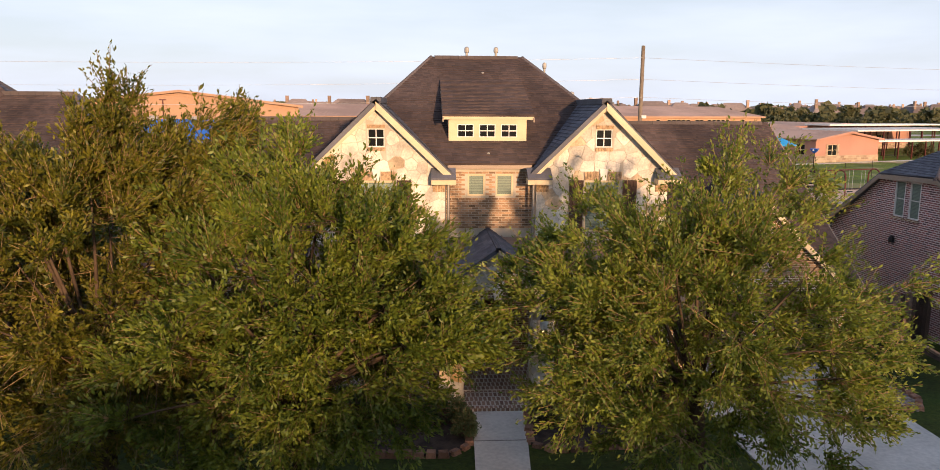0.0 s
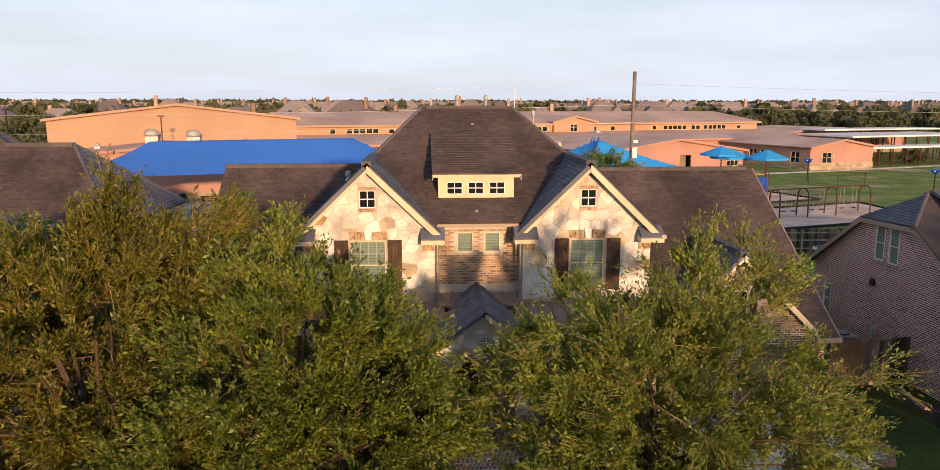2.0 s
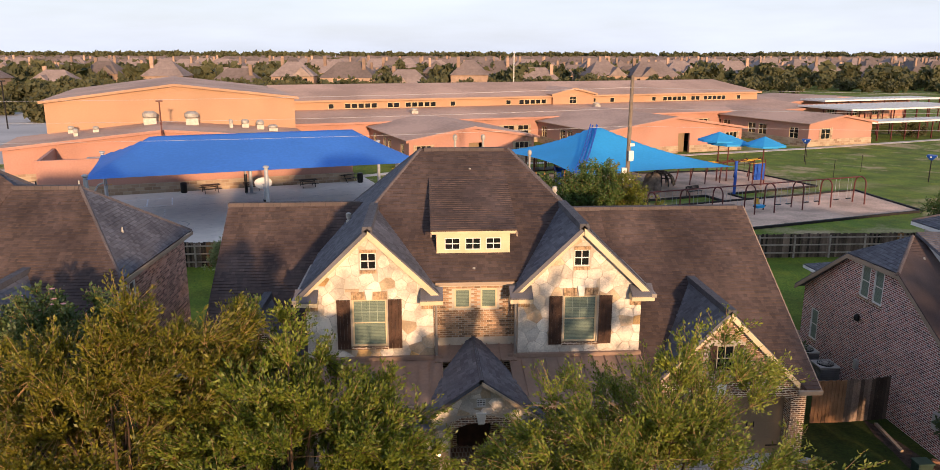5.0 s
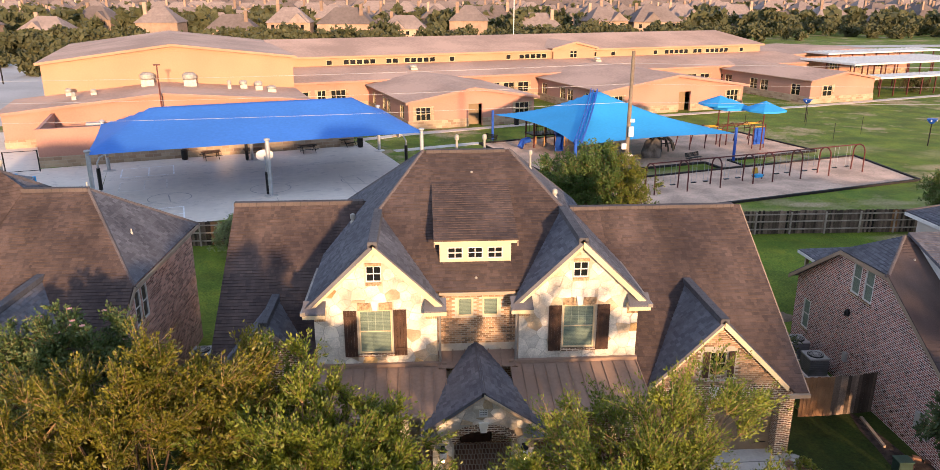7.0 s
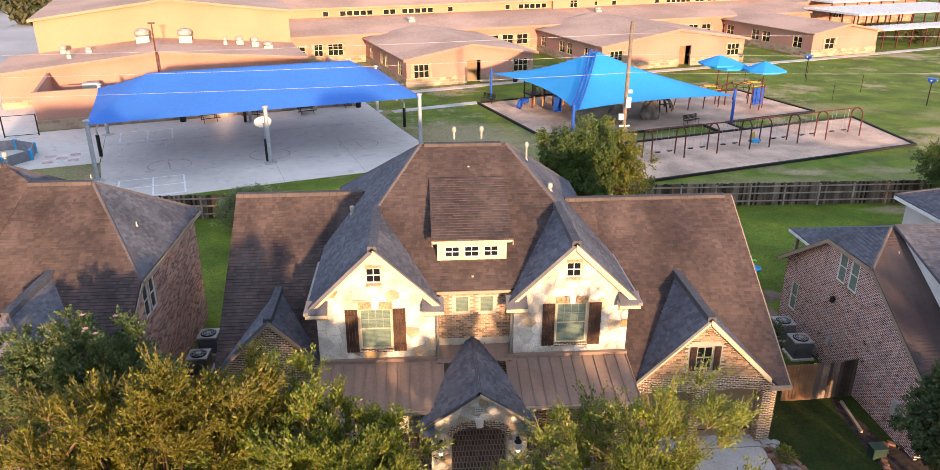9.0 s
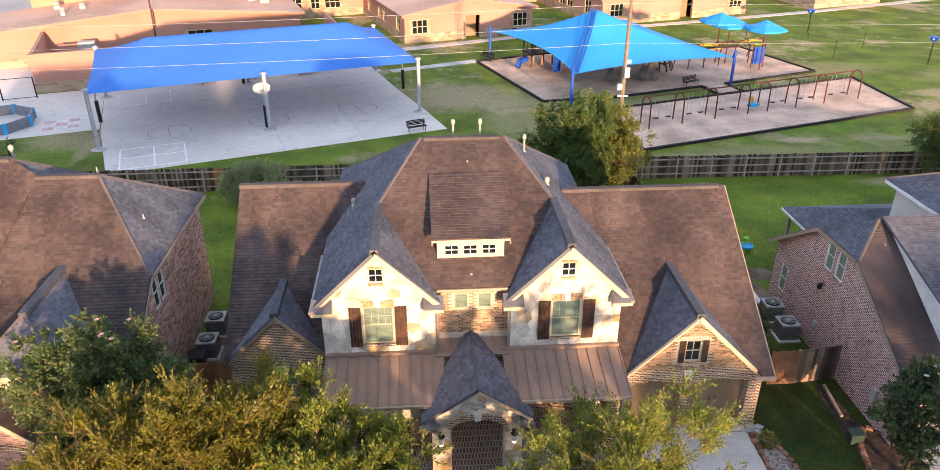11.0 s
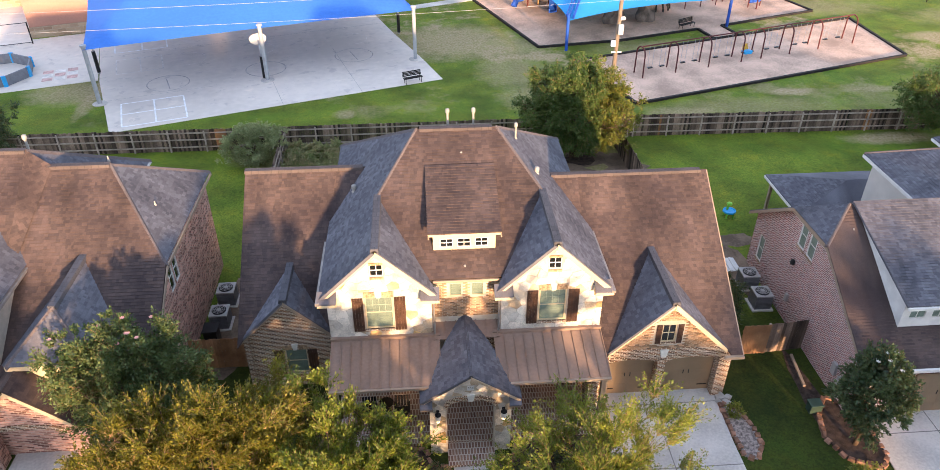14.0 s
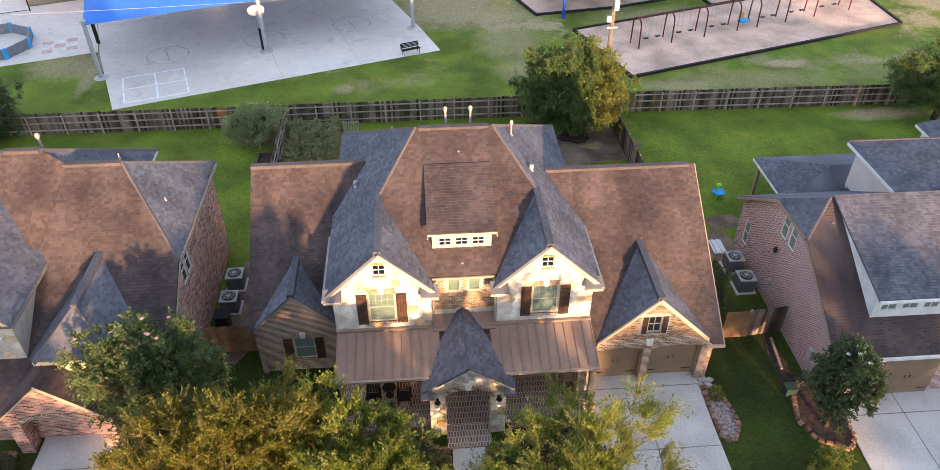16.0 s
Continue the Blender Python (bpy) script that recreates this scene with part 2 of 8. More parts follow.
BLIND = courses("window_blind", (0.20, 0.26, 0.21), (0.17, 0.225, 0.18), (0.09, 0.12, 0.10), 3.0, 0.05, 0.006, 0.35, 0.2, 0.8, 0.1)
GLASS = glass_mat("window_glass", (0.018, 0.022, 0.024), 0.05)
PANE = glass_mat("window_pane_dark", (0.012, 0.014, 0.016), 0.08)
DOOR_TAN = mat("garage_door_paint", (0.24, 0.17, 0.105), 0.55, vary=0.1, scale=1, bump=0.04)
DARK = mat("dark_iron", (0.018, 0.016, 0.015), 0.5, 0.4, vary=0.3, bump=0.05)
CONCRETE = mat("concrete", (0.58, 0.54, 0.485), 0.9, vary=0.22, scale=0.45, fine=9, bump=0.12)
COURT_CONC = court_mat()
COURT_JOINT = mat("court_joint", (0.44, 0.41, 0.37), 0.95, vary=0.2)
JOINT = mat("concrete_joint", (0.22, 0.20, 0.18), 0.95, vary=0.2)
PIT_GREY = mat("pit_panel_grey", (0.20, 0.21, 0.235), 0.6, vary=0.15)
LINE = mat("court_line_paint", (0.90, 0.89, 0.87), 0.8, vary=0.15, scale=2)
SOIL = mat("bed_mulch", (0.060, 0.040, 0.030), 0.95, vary=0.5, scale=4, fine=30, bump=0.6)
BED_STONE = mat("bed_stone", (0.27, 0.145, 0.095), 0.9, vary=0.45, scale=3, bump=0.4, rand=0.35)
FENCE = mat("fence_wood", (0.150, 0.108, 0.082), 0.9, vary=0.5, scale=0.8, fine=22, bump=0.3, island=0.85)
FENCE_NEW = mat("cedar_wood", (0.36, 0.19, 0.095), 0.85, vary=0.3, scale=1.5, fine=30, bump=0.25, island=0.25)
FENCE_RAIL = mat("fence_rail_wood", (0.40, 0.335, 0.275), 0.9, vary=0.3, scale=2)
AC_GREY = mat("ac_metal", (0.20, 0.20, 0.21), 0.5, 0.4, vary=0.15, bump=0.05)
AC_TOP = mat("ac_top_metal", (0.46, 0.45, 0.43), 0.5, 0.3, vary=0.1, bump=0.03)
BLACK_PLASTIC = mat("black_plastic", (0.014, 0.014, 0.015), 0.4, vary=0.2, bump=0.03)
VENT = mat("vent_metal", (0.40, 0.38, 0.34), 0.5, 0.2, vary=0.2, bump=0.03)
STUCCO = mat("school_stucco", (0.425, 0.228, 0.175), 0.9, vary=0.12, scale=0.2, fine=6, bump=0.12)
STUCCO_YELLOW = mat("school_panel_yellow", (0.42, 0.264, 0.168), 0.85, vary=0.10, scale=0.15, fine=6, bump=0.08)
SCHOOL_ROOF = mat("school_roof", (0.53, 0.345, 0.255), 0.9, vary=0.22, scale=0.12, fine=2.5, bump=0.1)
SCHOOL_STONE = courses("school_stone", (0.46, 0.36, 0.25), (0.27, 0.18, 0.12), (0.42, 0.36, 0.28), 0.75, 0.32, 0.02, 0.9, 0.25, 0.6, 0.5)
BLUE_SHADE = mat("blue_shade_cloth", (0.046, 0.185, 0.590), 0.75, vary=0.12, scale=0.12, fine=4, bump=0.03)
SKY_SHADE = mat("light_blue_shade_cloth", (0.030, 0.320, 0.680), 0.75, vary=0.10, scale=0.15, fine=4, bump=0.03)
BLUE_PAINT = mat("blue_paint", (0.020, 0.085, 0.420), 0.45, vary=0.15)
POST_GREY = mat("grey_post_paint", (0.40, 0.42, 0.44), 0.5, 0.2, vary=0.12, bump=0.03)
MAROON = mat("maroon_paint", (0.105, 0.026, 0.022), 0.5, vary=0.2)
YELLOW = mat("yellow_plastic", (0.62, 0.36, 0.04), 0.5, vary=0.15)
BLUE_PLASTIC = mat("blue_plastic", (0.03, 0.36, 0.72), 0.4, vary=0.1)
GREEN_PLASTIC = mat("green_plastic", (0.22, 0.55, 0.06), 0.4, vary=0.1)
MULCH = mat("wood_chip_mulch", (0.63, 0.435, 0.32), 0.95, vary=0.34, scale=0.35, fine=9, bump=0.5)
RUBBER = mat("black_timber_border", (0.022, 0.019, 0.018), 0.8, vary=0.3)
POLE_WOOD = mat("pole_wood", (0.20, 0.16, 0.125), 0.9, vary=0.3, scale=1.2, fine=20, bump=0.3)
WIRE = mat("pale_wire", (0.45, 0.45, 0.47), 0.5, 0.3, vary=0.1, bump=0)
PLAY_POST = mat("tan_play_post", (0.42, 0.22, 0.09), 0.6, vary=0.2)
ROCK = mat("climbing_rock", (0.20, 0.17, 0.15), 0.9, vary=0.35, scale=1.5, fine=8, bump=0.5)
BARK = mat("bark", (0.085, 0.056, 0.036), 0.95, vary=0.4, scale=3, fine=30, bump=0.6)
LEAF_OAK = leaf_mat("oak_leaf", (0.032, 0.050, 0.006), (0.265, 0.232, 0.030), 0.30)
LEAF_OAK_LIGHT = leaf_mat("light_oak_leaf", (0.040, 0.080, 0.013), (0.298, 0.325, 0.053), 0.35)
LEAF_OAK_GREEN = leaf_mat("green_oak_leaf", (0.028, 0.060, 0.008), (0.235, 0.268, 0.036), 0.32)
LEAF_SUNLIT = leaf_mat("sunlit_leaf", (0.060, 0.095, 0.015), (0.225, 0.225, 0.042), 0.3)
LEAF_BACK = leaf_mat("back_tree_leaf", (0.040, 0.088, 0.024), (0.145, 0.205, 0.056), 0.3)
BRICK_TAN = mat("brick_tan", (0.50, 0.34, 0.20), 0.9, vary=0.45, scale=9, fine=50, bump=0.3, island=0.35)
TWIG = mat("twig_bark", (0.33, 0.215, 0.105), 0.9, vary=0.3, scale=3, fine=30, bump=0.2)
GRAVEL = mat("bed_gravel", (0.30, 0.25, 0.22), 0.95, vary=0.6, scale=7, fine=40, bump=0.9)
LEAF_DARK = leaf_mat("dark_leaf", (0.020, 0.046, 0.022), (0.120, 0.160, 0.068), 0.25)
LEAF_GREY = leaf_mat("grey_green_leaf", (0.130, 0.185, 0.075), (0.460, 0.500, 0.290), 0.25)
LEAF_HEDGE = leaf_mat("hedge_leaf", (0.120, 0.205, 0.060), (0.500, 0.385, 0.240), 0.25)
LEAF_MYRTLE = leaf_mat("myrtle_leaf", (0.026, 0.062, 0.022), (0.175, 0.225, 0.080), 0.28)
WORN_PAINT = mat("worn_dark_court_paint", (0.52, 0.475, 0.43), 0.9, vary=0.3, scale=1.5)
FADED_PINK = mat("faded_pink_paint", (0.70, 0.46, 0.40), 0.9, vary=0.3, scale=2)
FADED_WHITE = mat("faded_white_paint", (0.80, 0.74, 0.67), 0.9, vary=0.25, scale=1.5)
FENCE_ORANGE = mat("newer_fence_board", (0.27, 0.135, 0.06), 0.9, vary=0.3, scale=2)
LEAF_FAR = leaf_mat("far_leaf", (0.062, 0.072, 0.036), (0.138, 0.130, 0.064), 0.25, 0.8)
PETAL = mat("white_petal", (0.72, 0.70, 0.64), 0.6, vary=0.1)
PINK = mat("pink_petal", (0.60, 0.30, 0.26), 0.6, vary=0.2)
FAR_WALL = mat("far_wall", (0.36, 0.25, 0.19), 0.9, vary=0.25, scale=0.05, fine=1, bump=0, rand=0.35)
FAR_ROOF = mat("far_roof", (0.220, 0.175, 0.160), 0.95, vary=0.25, scale=0.06, fine=1, bump=0, rand=0.35)
PALE_WALL = mat("pale_wall", (0.62, 0.58, 0.52), 0.9, vary=0.15, scale=0.05, fine=1, bump=0)
ASPHALT = mat("asphalt", (0.055, 0.053, 0.052), 0.95, vary=0.2, scale=0.2, fine=8)
LOT = mat("car_park_concrete", (0.46, 0.44, 0.42), 0.9, vary=0.15, scale=0.1, fine=3)
KEYSTONE = mat("keystone_limestone", (0.78, 0.74, 0.66), 0.85, vary=0.12, scale=4, fine=30, bump=0.2)
PALE_GREEN = mat("glazing_bar_between_glass", (0.36, 0.42, 0.34), 0.5, vary=0.05)
LAMP_LIT = mat("lit_lamp_glass", (0.9, 0.7, 0.4), 0.3, vary=0.02)
LAMP_LIT.node_tree.nodes["Principled BSDF"].inputs["Emission Color"].default_value = (1.0, 0.62, 0.28, 1)
LAMP_LIT.node_tree.nodes["Principled BSDF"].inputs["Emission Strength"].default_value = 4.0
LAMP_WHITE = mat("frosted_lamp_glass", (0.8, 0.78, 0.72), 0.3, vary=0.05)


WORN = [(-26.8, 56.9, 3.2, 2.2, 0.75), (-24.9, 57.0, 0.7, 4.5, 0.95), (3.6, 66.4, 5.5, 4.2, 0.9), (8.4, 59.6, 2.6, 4.6, 0.55), (8.0, 64.5, 3.6, 3.0, 0.7), (9.6, 53.4, 2.6, 2.4, 0.6),
        (22.5, 63.2, 6.0, 2.2, 0.5), (26.0, 50.6, 6.5, 1.5, 0.45), (30.1, 53.1, 2.0, 0.7, 1.0), (36.7, 53.1, 2.6, 0.6, 0.7), (20.6, 50.0, 3.0, 0.9, 0.7), (-5.1, 51.4, 0.8, 0.7, 0.7),
        (49.5, 64.7, 3.5, 1.2, 0.9), (33.4, 44.7, 3.2, 0.8, 0.9), (-10.0, 44.6, 2.0, 1.0, 0.6), (12.4, 42.6, 2.2, 2.0, 0.8), (60.0, 70.0, 9.0, 3.0, 0.6), (40.0, 74.0, 8.0, 2.5, 0.5)]


def grass_mat():
    """Mown turf: fine blades, yellowing and dark tufts, street lawns with their shade in the colour, and bare worn
    places on the field.
    """
    m = mat("grass", (0.152, 0.198, 0.019), 0.95, vary=0.36, scale=0.30, fine=9, bump=0.9)
    n, l = m.node_tree.nodes, m.node_tree.links
    b = n["Principled BSDF"]
    src = b.inputs["Base Color"].links[0].from_socket
    tc = n.new("ShaderNodeTexCoord")
    sep = n.new("ShaderNodeSeparateXYZ")
    l.new(tc.outputs["Object"], sep.inputs[0])

    def blotch(scale, detail, rough, lo, hi):
        t = n.new("ShaderNodeTexNoise")
        t.inputs["Scale"].default_value, t.inputs["Detail"].default_value, t.inputs["Roughness"].default_value = scale, detail, rough
        l.new(tc.outputs["Object"], t.inputs["Vector"])
        r = n.new("ShaderNodeMapRange")
        r.inputs["From Min"].default_value, r.inputs["From Max"].default_value = lo, hi
        l.new(t.outputs["Fac"], r.inputs["Value"])
        return r.outputs["Result"], t.outputs["Fac"]

    def math_node(op, a, c):
        k = n.new("ShaderNodeMath")
        k.operation = op
        for slot, v in zip(k.inputs, (a, c)):
            if isinstance(v, (int, float)):
                slot.default_value = v
            else:
                l.new(v, slot)
        return k.outputs[0]

    def mixed(src, fac, tone, blend="MULTIPLY"):
        x = n.new("ShaderNodeMixRGB")
        x.blend_type = blend
        x.inputs[2].default_value = (*tone, 1)
        l.new(fac, x.inputs[0])
        l.new(src, x.inputs[1])
        return x.outputs["Color"]

    front = n.new("ShaderNodeMapRange")       # the shade over the street fronts is put into the turf colour
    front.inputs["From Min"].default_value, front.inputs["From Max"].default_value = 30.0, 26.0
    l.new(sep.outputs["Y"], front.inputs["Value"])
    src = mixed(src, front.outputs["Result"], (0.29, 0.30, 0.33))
    for scale, detail, lo, hi, tone in ((0.22, 6.0, 0.42, 0.66, (0.74, 0.94, 0.80)), (0.9, 9.0, 0.50, 0.66, (1.34, 1.10, 0.88)), (2.6, 9.0, 0.50, 0.68, (0.66, 0.74, 0.70)), (11.0, 4.0, 0.46, 0.62, (0.60, 0.66, 0.60)), (17.0, 3.0, 0.55, 0.66, (1.45, 1.30, 1.2))):
        fac, _ = blotch(scale, detail, 0.72, lo, hi)
        src = mixed(src, fac, tone)
    beyond = n.new("ShaderNodeMapRange")      # the school field is worn, the lawns are not
    beyond.inputs["From Min"].default_value, beyond.inputs["From Max"].default_value = 46.0, 62.0
    l.new(sep.outputs["Y"], beyond.inputs["Value"])
    dry, _ = blotch(0.09, 10.0, 0.72, 0.53, 0.60)
    worn = math_node("MULTIPLY", dry, beyond.outputs["Result"])
    _, ragged = blotch(0.8, 9.0, 0.75, 0.4, 0.6)
    ragged = math_node("MULTIPLY", math_node("SUBTRACT", ragged, 0.5), 3.4)
    for x, y, rx, ry, amount in WORN:
        dx = math_node("POWER", math_node("DIVIDE", math_node("SUBTRACT", sep.outputs["X"], x), rx), 2.0)
        dy = math_node("POWER", math_node("DIVIDE", math_node("SUBTRACT", sep.outputs["Y"], y), ry), 2.0)
        r = n.new("ShaderNodeMapRange")
        r.inputs["From Min"].default_value, r.inputs["From Max"].default_value = 1.7, 0.2
        r.inputs["To Max"].default_value = amount
        l.new(math_node("ADD", math_node("ADD", dx, dy), ragged), r.inputs["Value"])
        worn = math_node("MAXIMUM", worn, r.outputs["Result"])
    earth = n.new("ShaderNodeMixRGB")
    earth.inputs[1].default_value, earth.inputs[2].default_value = (0.27, 0.215, 0.095, 1), (0.45, 0.355, 0.215, 1)
    grit, _ = blotch(5.0, 6.0, 0.7, 0.4, 0.62)
    l.new(grit, earth.inputs[0])
    fin = n.new("ShaderNodeMixRGB")
    l.new(worn, fin.inputs[0])
    l.new(src, fin.inputs[1])
    l.new(earth.outputs["Color"], fin.inputs[2])
    l.new(fin.outputs["Color"], b.inputs["Base Color"])
    return m


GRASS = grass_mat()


# ---- building helpers ----
def add_uv(me):
    """Metres on every face: along the level and up the face."""
    uv = me.uv_layers.new(name="metres")
    for p in me.polygons:
        n = p.normal
        h = Vector((-n.y, n.x, 0))
        h = h.normalized() if h.length > 0.05 else Vector((1, 0, 0))
        v = n.cross(h)
        for li in p.loop_indices:
            co = me.vertices[me.loops[li].vertex_index].co
            uv.data[li].uv = (co.dot(h), co.dot(v))


def part(name, bm, material, parent=None, label="", smooth=False):
    me = bpy.data.meshes.new(name)
    bmesh.ops.recalc_face_normals(bm, faces=bm.faces)
    bm.to_mesh(me)
    bm.free()
    add_uv(me)
    if smooth:
        me.polygons.foreach_set("use_smooth", [True] * len(me.polygons))
    me.materials.append(material)
    ob = new(name, me)
    if parent is not None:
        ob.parent = parent
        ob.matrix_parent_inverse = chain(parent).inverted()
    if label:
        ob["label"] = label
    return ob


def chain(ob):
    """Where an object stands, by its own place and its parents'."""
    m = ob.matrix_basis.copy()
    if ob.parent is not None:
        m = chain(ob.parent) @ ob.matrix_parent_inverse @ m
    return m


def array_part(name, verts, faces, material, parent=None, label="", smooth=False):
    me = bpy.data.meshes.new(name)
    me.from_pydata(verts.tolist() if hasattr(verts, "tolist") else verts, [], faces.tolist() if hasattr(faces, "tolist") else faces)
    me.materials.append(material)
    if smooth:
        me.polygons.foreach_set("use_smooth", [True] * len(me.polygons))
    ob = new(name, me)
    if parent is not None:
        ob.parent = parent
        ob.matrix_parent_inverse = chain(parent).inverted()
    if label:
        ob["label"] = label
    return ob


def thing(name, at, label, category, group="", kind=""):
    ob = new(name)
    ob.empty_display_size = 0.2
    ob.matrix_basis = Matrix.Translation(at)
    return tagged(ob, label, category, group, kind)


def box(bm, x0, x1, y0, y1, z0, z1, m=None):
    vs = [bm.verts.new((x, y, z)) for z in (z0, z1) for x, y in ((x0, y0), (x1, y0), (x1, y1), (x0, y1))]
    for f in ((0, 3, 2, 1), (4, 5, 6, 7), (0, 1, 5, 4), (1, 2, 6, 5), (2, 3, 7, 6), (3, 0, 4, 7)):
        bm.faces.new([vs[i] for i in f])
    if m is not None:
        for v in vs:
            v.co = m @ v.co
    return vs


def prism(bm, pts, step):
    """A flat polygon, given in space, made solid by a step."""
    a = [bm.verts.new(p) for p in pts]
    b = [bm.verts.new(Vector(p) + Vector(step)) for p in pts]
    bm.faces.new(a)
    bm.faces.new(b[::-1])
    k = len(a)
    for i in range(k):
        bm.faces.new((a[i], b[i], b[(i + 1) % k], a[(i + 1) % k]))
    return a + b


def slab(bm, pts, thick=0.12):
    """A roof plane: its upper face, with a thickness below."""
    pts = [Vector(p) for p in pts]
    n = (pts[1] - pts[0]).cross(pts[2] - pts[0]).normalized()
    if n.z < 0:
        n = -n
    prism(bm, pts, -n * thick)


def tube(bm, points, radius, sides=8, end=None):
    """A round bar along points; the radius may taper to end."""
    rings = []
    pts = [Vector(p) for p in points]
    for i, p in enumerate(pts):
        d = (pts[min(i + 1, len(pts) - 1)] - pts[max(i - 1, 0)]).normalized()
        side = d.cross(Vector((0.3, 0.9, 0.31)) if abs(d.y) < 0.8 else Vector((0.9, 0.2, 0.3))).normalized()
        up = d.cross(side)
        r = radius if end is None else radius + (end - radius) * i / (len(pts) - 1)
        rings.append([bm.verts.new(p + r * (math.cos(2 * math.pi * k / sides) * side + math.sin(2 * math.pi * k / sides) * up)) for k in range(sides)])
    for a, b in zip(rings, rings[1:]):
        for k in range(sides):
            bm.faces.new((a[k], a[(k + 1) % sides], b[(k + 1) % sides], b[k]))
    bm.faces.new(rings[0][::-1])
    bm.faces.new(rings[-1])


def lathe(bm, profile, at=(0, 0, 0), sides=16):
    """A turned shape: (radius, height) rows round an upright axis."""
    rings = [[bm.verts.new((at[0] + r * math.cos(2 * math.pi * k / sides), at[1] + r * math.sin(2 * math.pi * k / sides), at[2] + z)) for k in range(sides)] for r, z in profile]
    for a, b in zip(rings, rings[1:]):
        for k in range(sides):
            bm.faces.new((a[k], a[(k + 1) % sides], b[(k + 1) % sides], b[k]))
    bm.faces.new(rings[0][::-1])
    bm.faces.new(rings[-1])


def clip(poly, nx, nz, d):
    """The part of a convex polygon where nx * x + nz * z <= d."""
    out = []
    for (ax, az_), (bx, bz) in zip(poly, poly[1:] + poly[:1]):
        fa, fb = nx * ax + nz * az_ - d, nx * bx + nz * bz - d
        if fa <= 0:
            out.append((ax, az_))
        if (fa < 0 < fb) or (fb < 0 < fa):
            t = fa / (fa - fb)
            out.append((ax + t * (bx - ax), az_ + t * (bz - az_)))
    return out


def wall(bm, poly, holes, thick, m):
    """An upright wall with a convex outline in (along, up) and openings (x0, x1, z0, z1) right through it; an opening with a fifth
    number has an arched head that rises by it."""
    cuts = sorted({x for h in holes for x in h[:2]} | {h[0] + (h[1] - h[0]) * k / 10 for h in holes if len(h) > 4 for k in range(11)})
    edges = [-1e3] + cuts + [1e3]
    for a, b in zip(edges, edges[1:]):
        strip = clip(clip(poly, 1, 0, b), -1, 0, -a)
        if len(strip) < 3:
            continue
        spans = []
        for h in holes:
            if h[0] < (a + b) / 2 < h[1]:
                top = h[3]
                if len(h) > 4:
                    q = ((a + b) / 2 - h[0]) / (h[1] - h[0]) * 2 - 1
                    top = h[3] + h[4] * (math.sqrt(max(0, 1.25 - q * q * 1.25 + 0.0)) / math.sqrt(1.25))
                spans.append((h[2], top))
        low = -1e3
        for z0, z1 in sorted(spans) + [(1e3, 1e3)]:
            piece = clip(clip(strip, 0, 1, z0), 0, -1, -low)
            low = z1
            if len(piece) >= 3 and max(z for _, z in piece) - min(z for _, z in piece) > 1e-4:
                vs = prism(bm, [(x, 0, z) for x, z in piece], (0, thick, 0))
                for v in vs:
                    v.co = m @ v.co
    bmesh.ops.remove_doubles(bm, verts=bm.verts, dist=1e-4)


def stones(parent, poly, holes, m, size, seed, proud=0.018, golden=0.05):
    """Irregular flat stones laid over a wall face, each an object of its own, with open joints."""
    rnd = random.Random(seed)
    xs, zs = [p[0] for p in poly], [p[1] for p in poly]
    seeds = []
    tries = 0
    while tries < 4000:
        tries += 1
        p = (rnd.uniform(min(xs), max(xs)), rnd.uniform(min(zs), max(zs)))
        if all((p[0] - q[0]) ** 2 * 0.7 + (p[1] - q[1]) ** 2 * 1.3 > (size * (0.62 + 0.5 * ((i * 37 % 10) / 10))) ** 2 for i, q in enumerate(seeds)):
            seeds.append(p)
    for i, s in enumerate(seeds):
        cell = list(poly)
        for q in seeds:
            if q is s or abs(q[0] - s[0]) + abs(q[1] - s[1]) > size * 4:
                continue
            nx, nz = q[0] - s[0], q[1] - s[1]
            k = math.hypot(nx, nz)
            nx, nz = nx / k, nz / k
            cell = clip(cell, nx, nz, nx * (s[0] + q[0]) / 2 + nz * (s[1] + q[1]) / 2 - 0.009)
            if len(cell) < 3:
                break
        for h in holes:
            if len(cell) < 3:
                break
            gaps = [(h[0] - s[0], (1, 0, h[0])), (s[0] - h[1], (-1, 0, -h[1])), (h[2] - s[1], (0, 1, h[2])), (s[1] - h[3], (0, -1, -h[3]))]
            over = min(max(p[0] for p in cell), h[1]) - max(min(p[0] for p in cell), h[0]) > 0 and min(max(p[1] for p in cell), h[3]) - max(min(p[1] for p in cell), h[2]) > 0
            if over:
                best = max(gaps)
                cell = clip(cell, *best[1]) if best[0] > -0.12 else []
        if len(cell) < 3:
            continue
        area = abs(sum(a[0] * b[1] - b[0] * a[1] for a, b in zip(cell, cell[1:] + cell[:1]))) / 2
        if area < 0.006:
            continue
        bm = bmesh.new()
        d = proud * rnd.uniform(0.6, 1.3)
        cx, cz = sum(p[0] for p in cell) / len(cell), sum(p[1] for p in cell) / len(cell)
        back = [bm.verts.new(m @ Vector((x, 0.0, z))) for x, z in cell]
        rim = [bm.verts.new(m @ Vector((x, -d * 0.75, z))) for x, z in cell]
        face = [bm.verts.new(m @ Vector((cx + (x - cx) * 0.96, -d * rnd.uniform(0.9, 1.15), cz + (z - cz) * 0.96))) for x, z in cell]
        k = len(cell)
        for j in range(k):
            bm.faces.new((back[j], back[(j + 1) % k], rim[(j + 1) % k], rim[j]))
            bm.faces.new((rim[j], rim[(j + 1) % k], face[(j + 1) % k], face[j]))
        bm.faces.new(face)
        part("stone", bm, rnd.choices((STONE_GOLD, STONE_TAN, STONE), (golden, 0.15, 0.80))[0], parent)


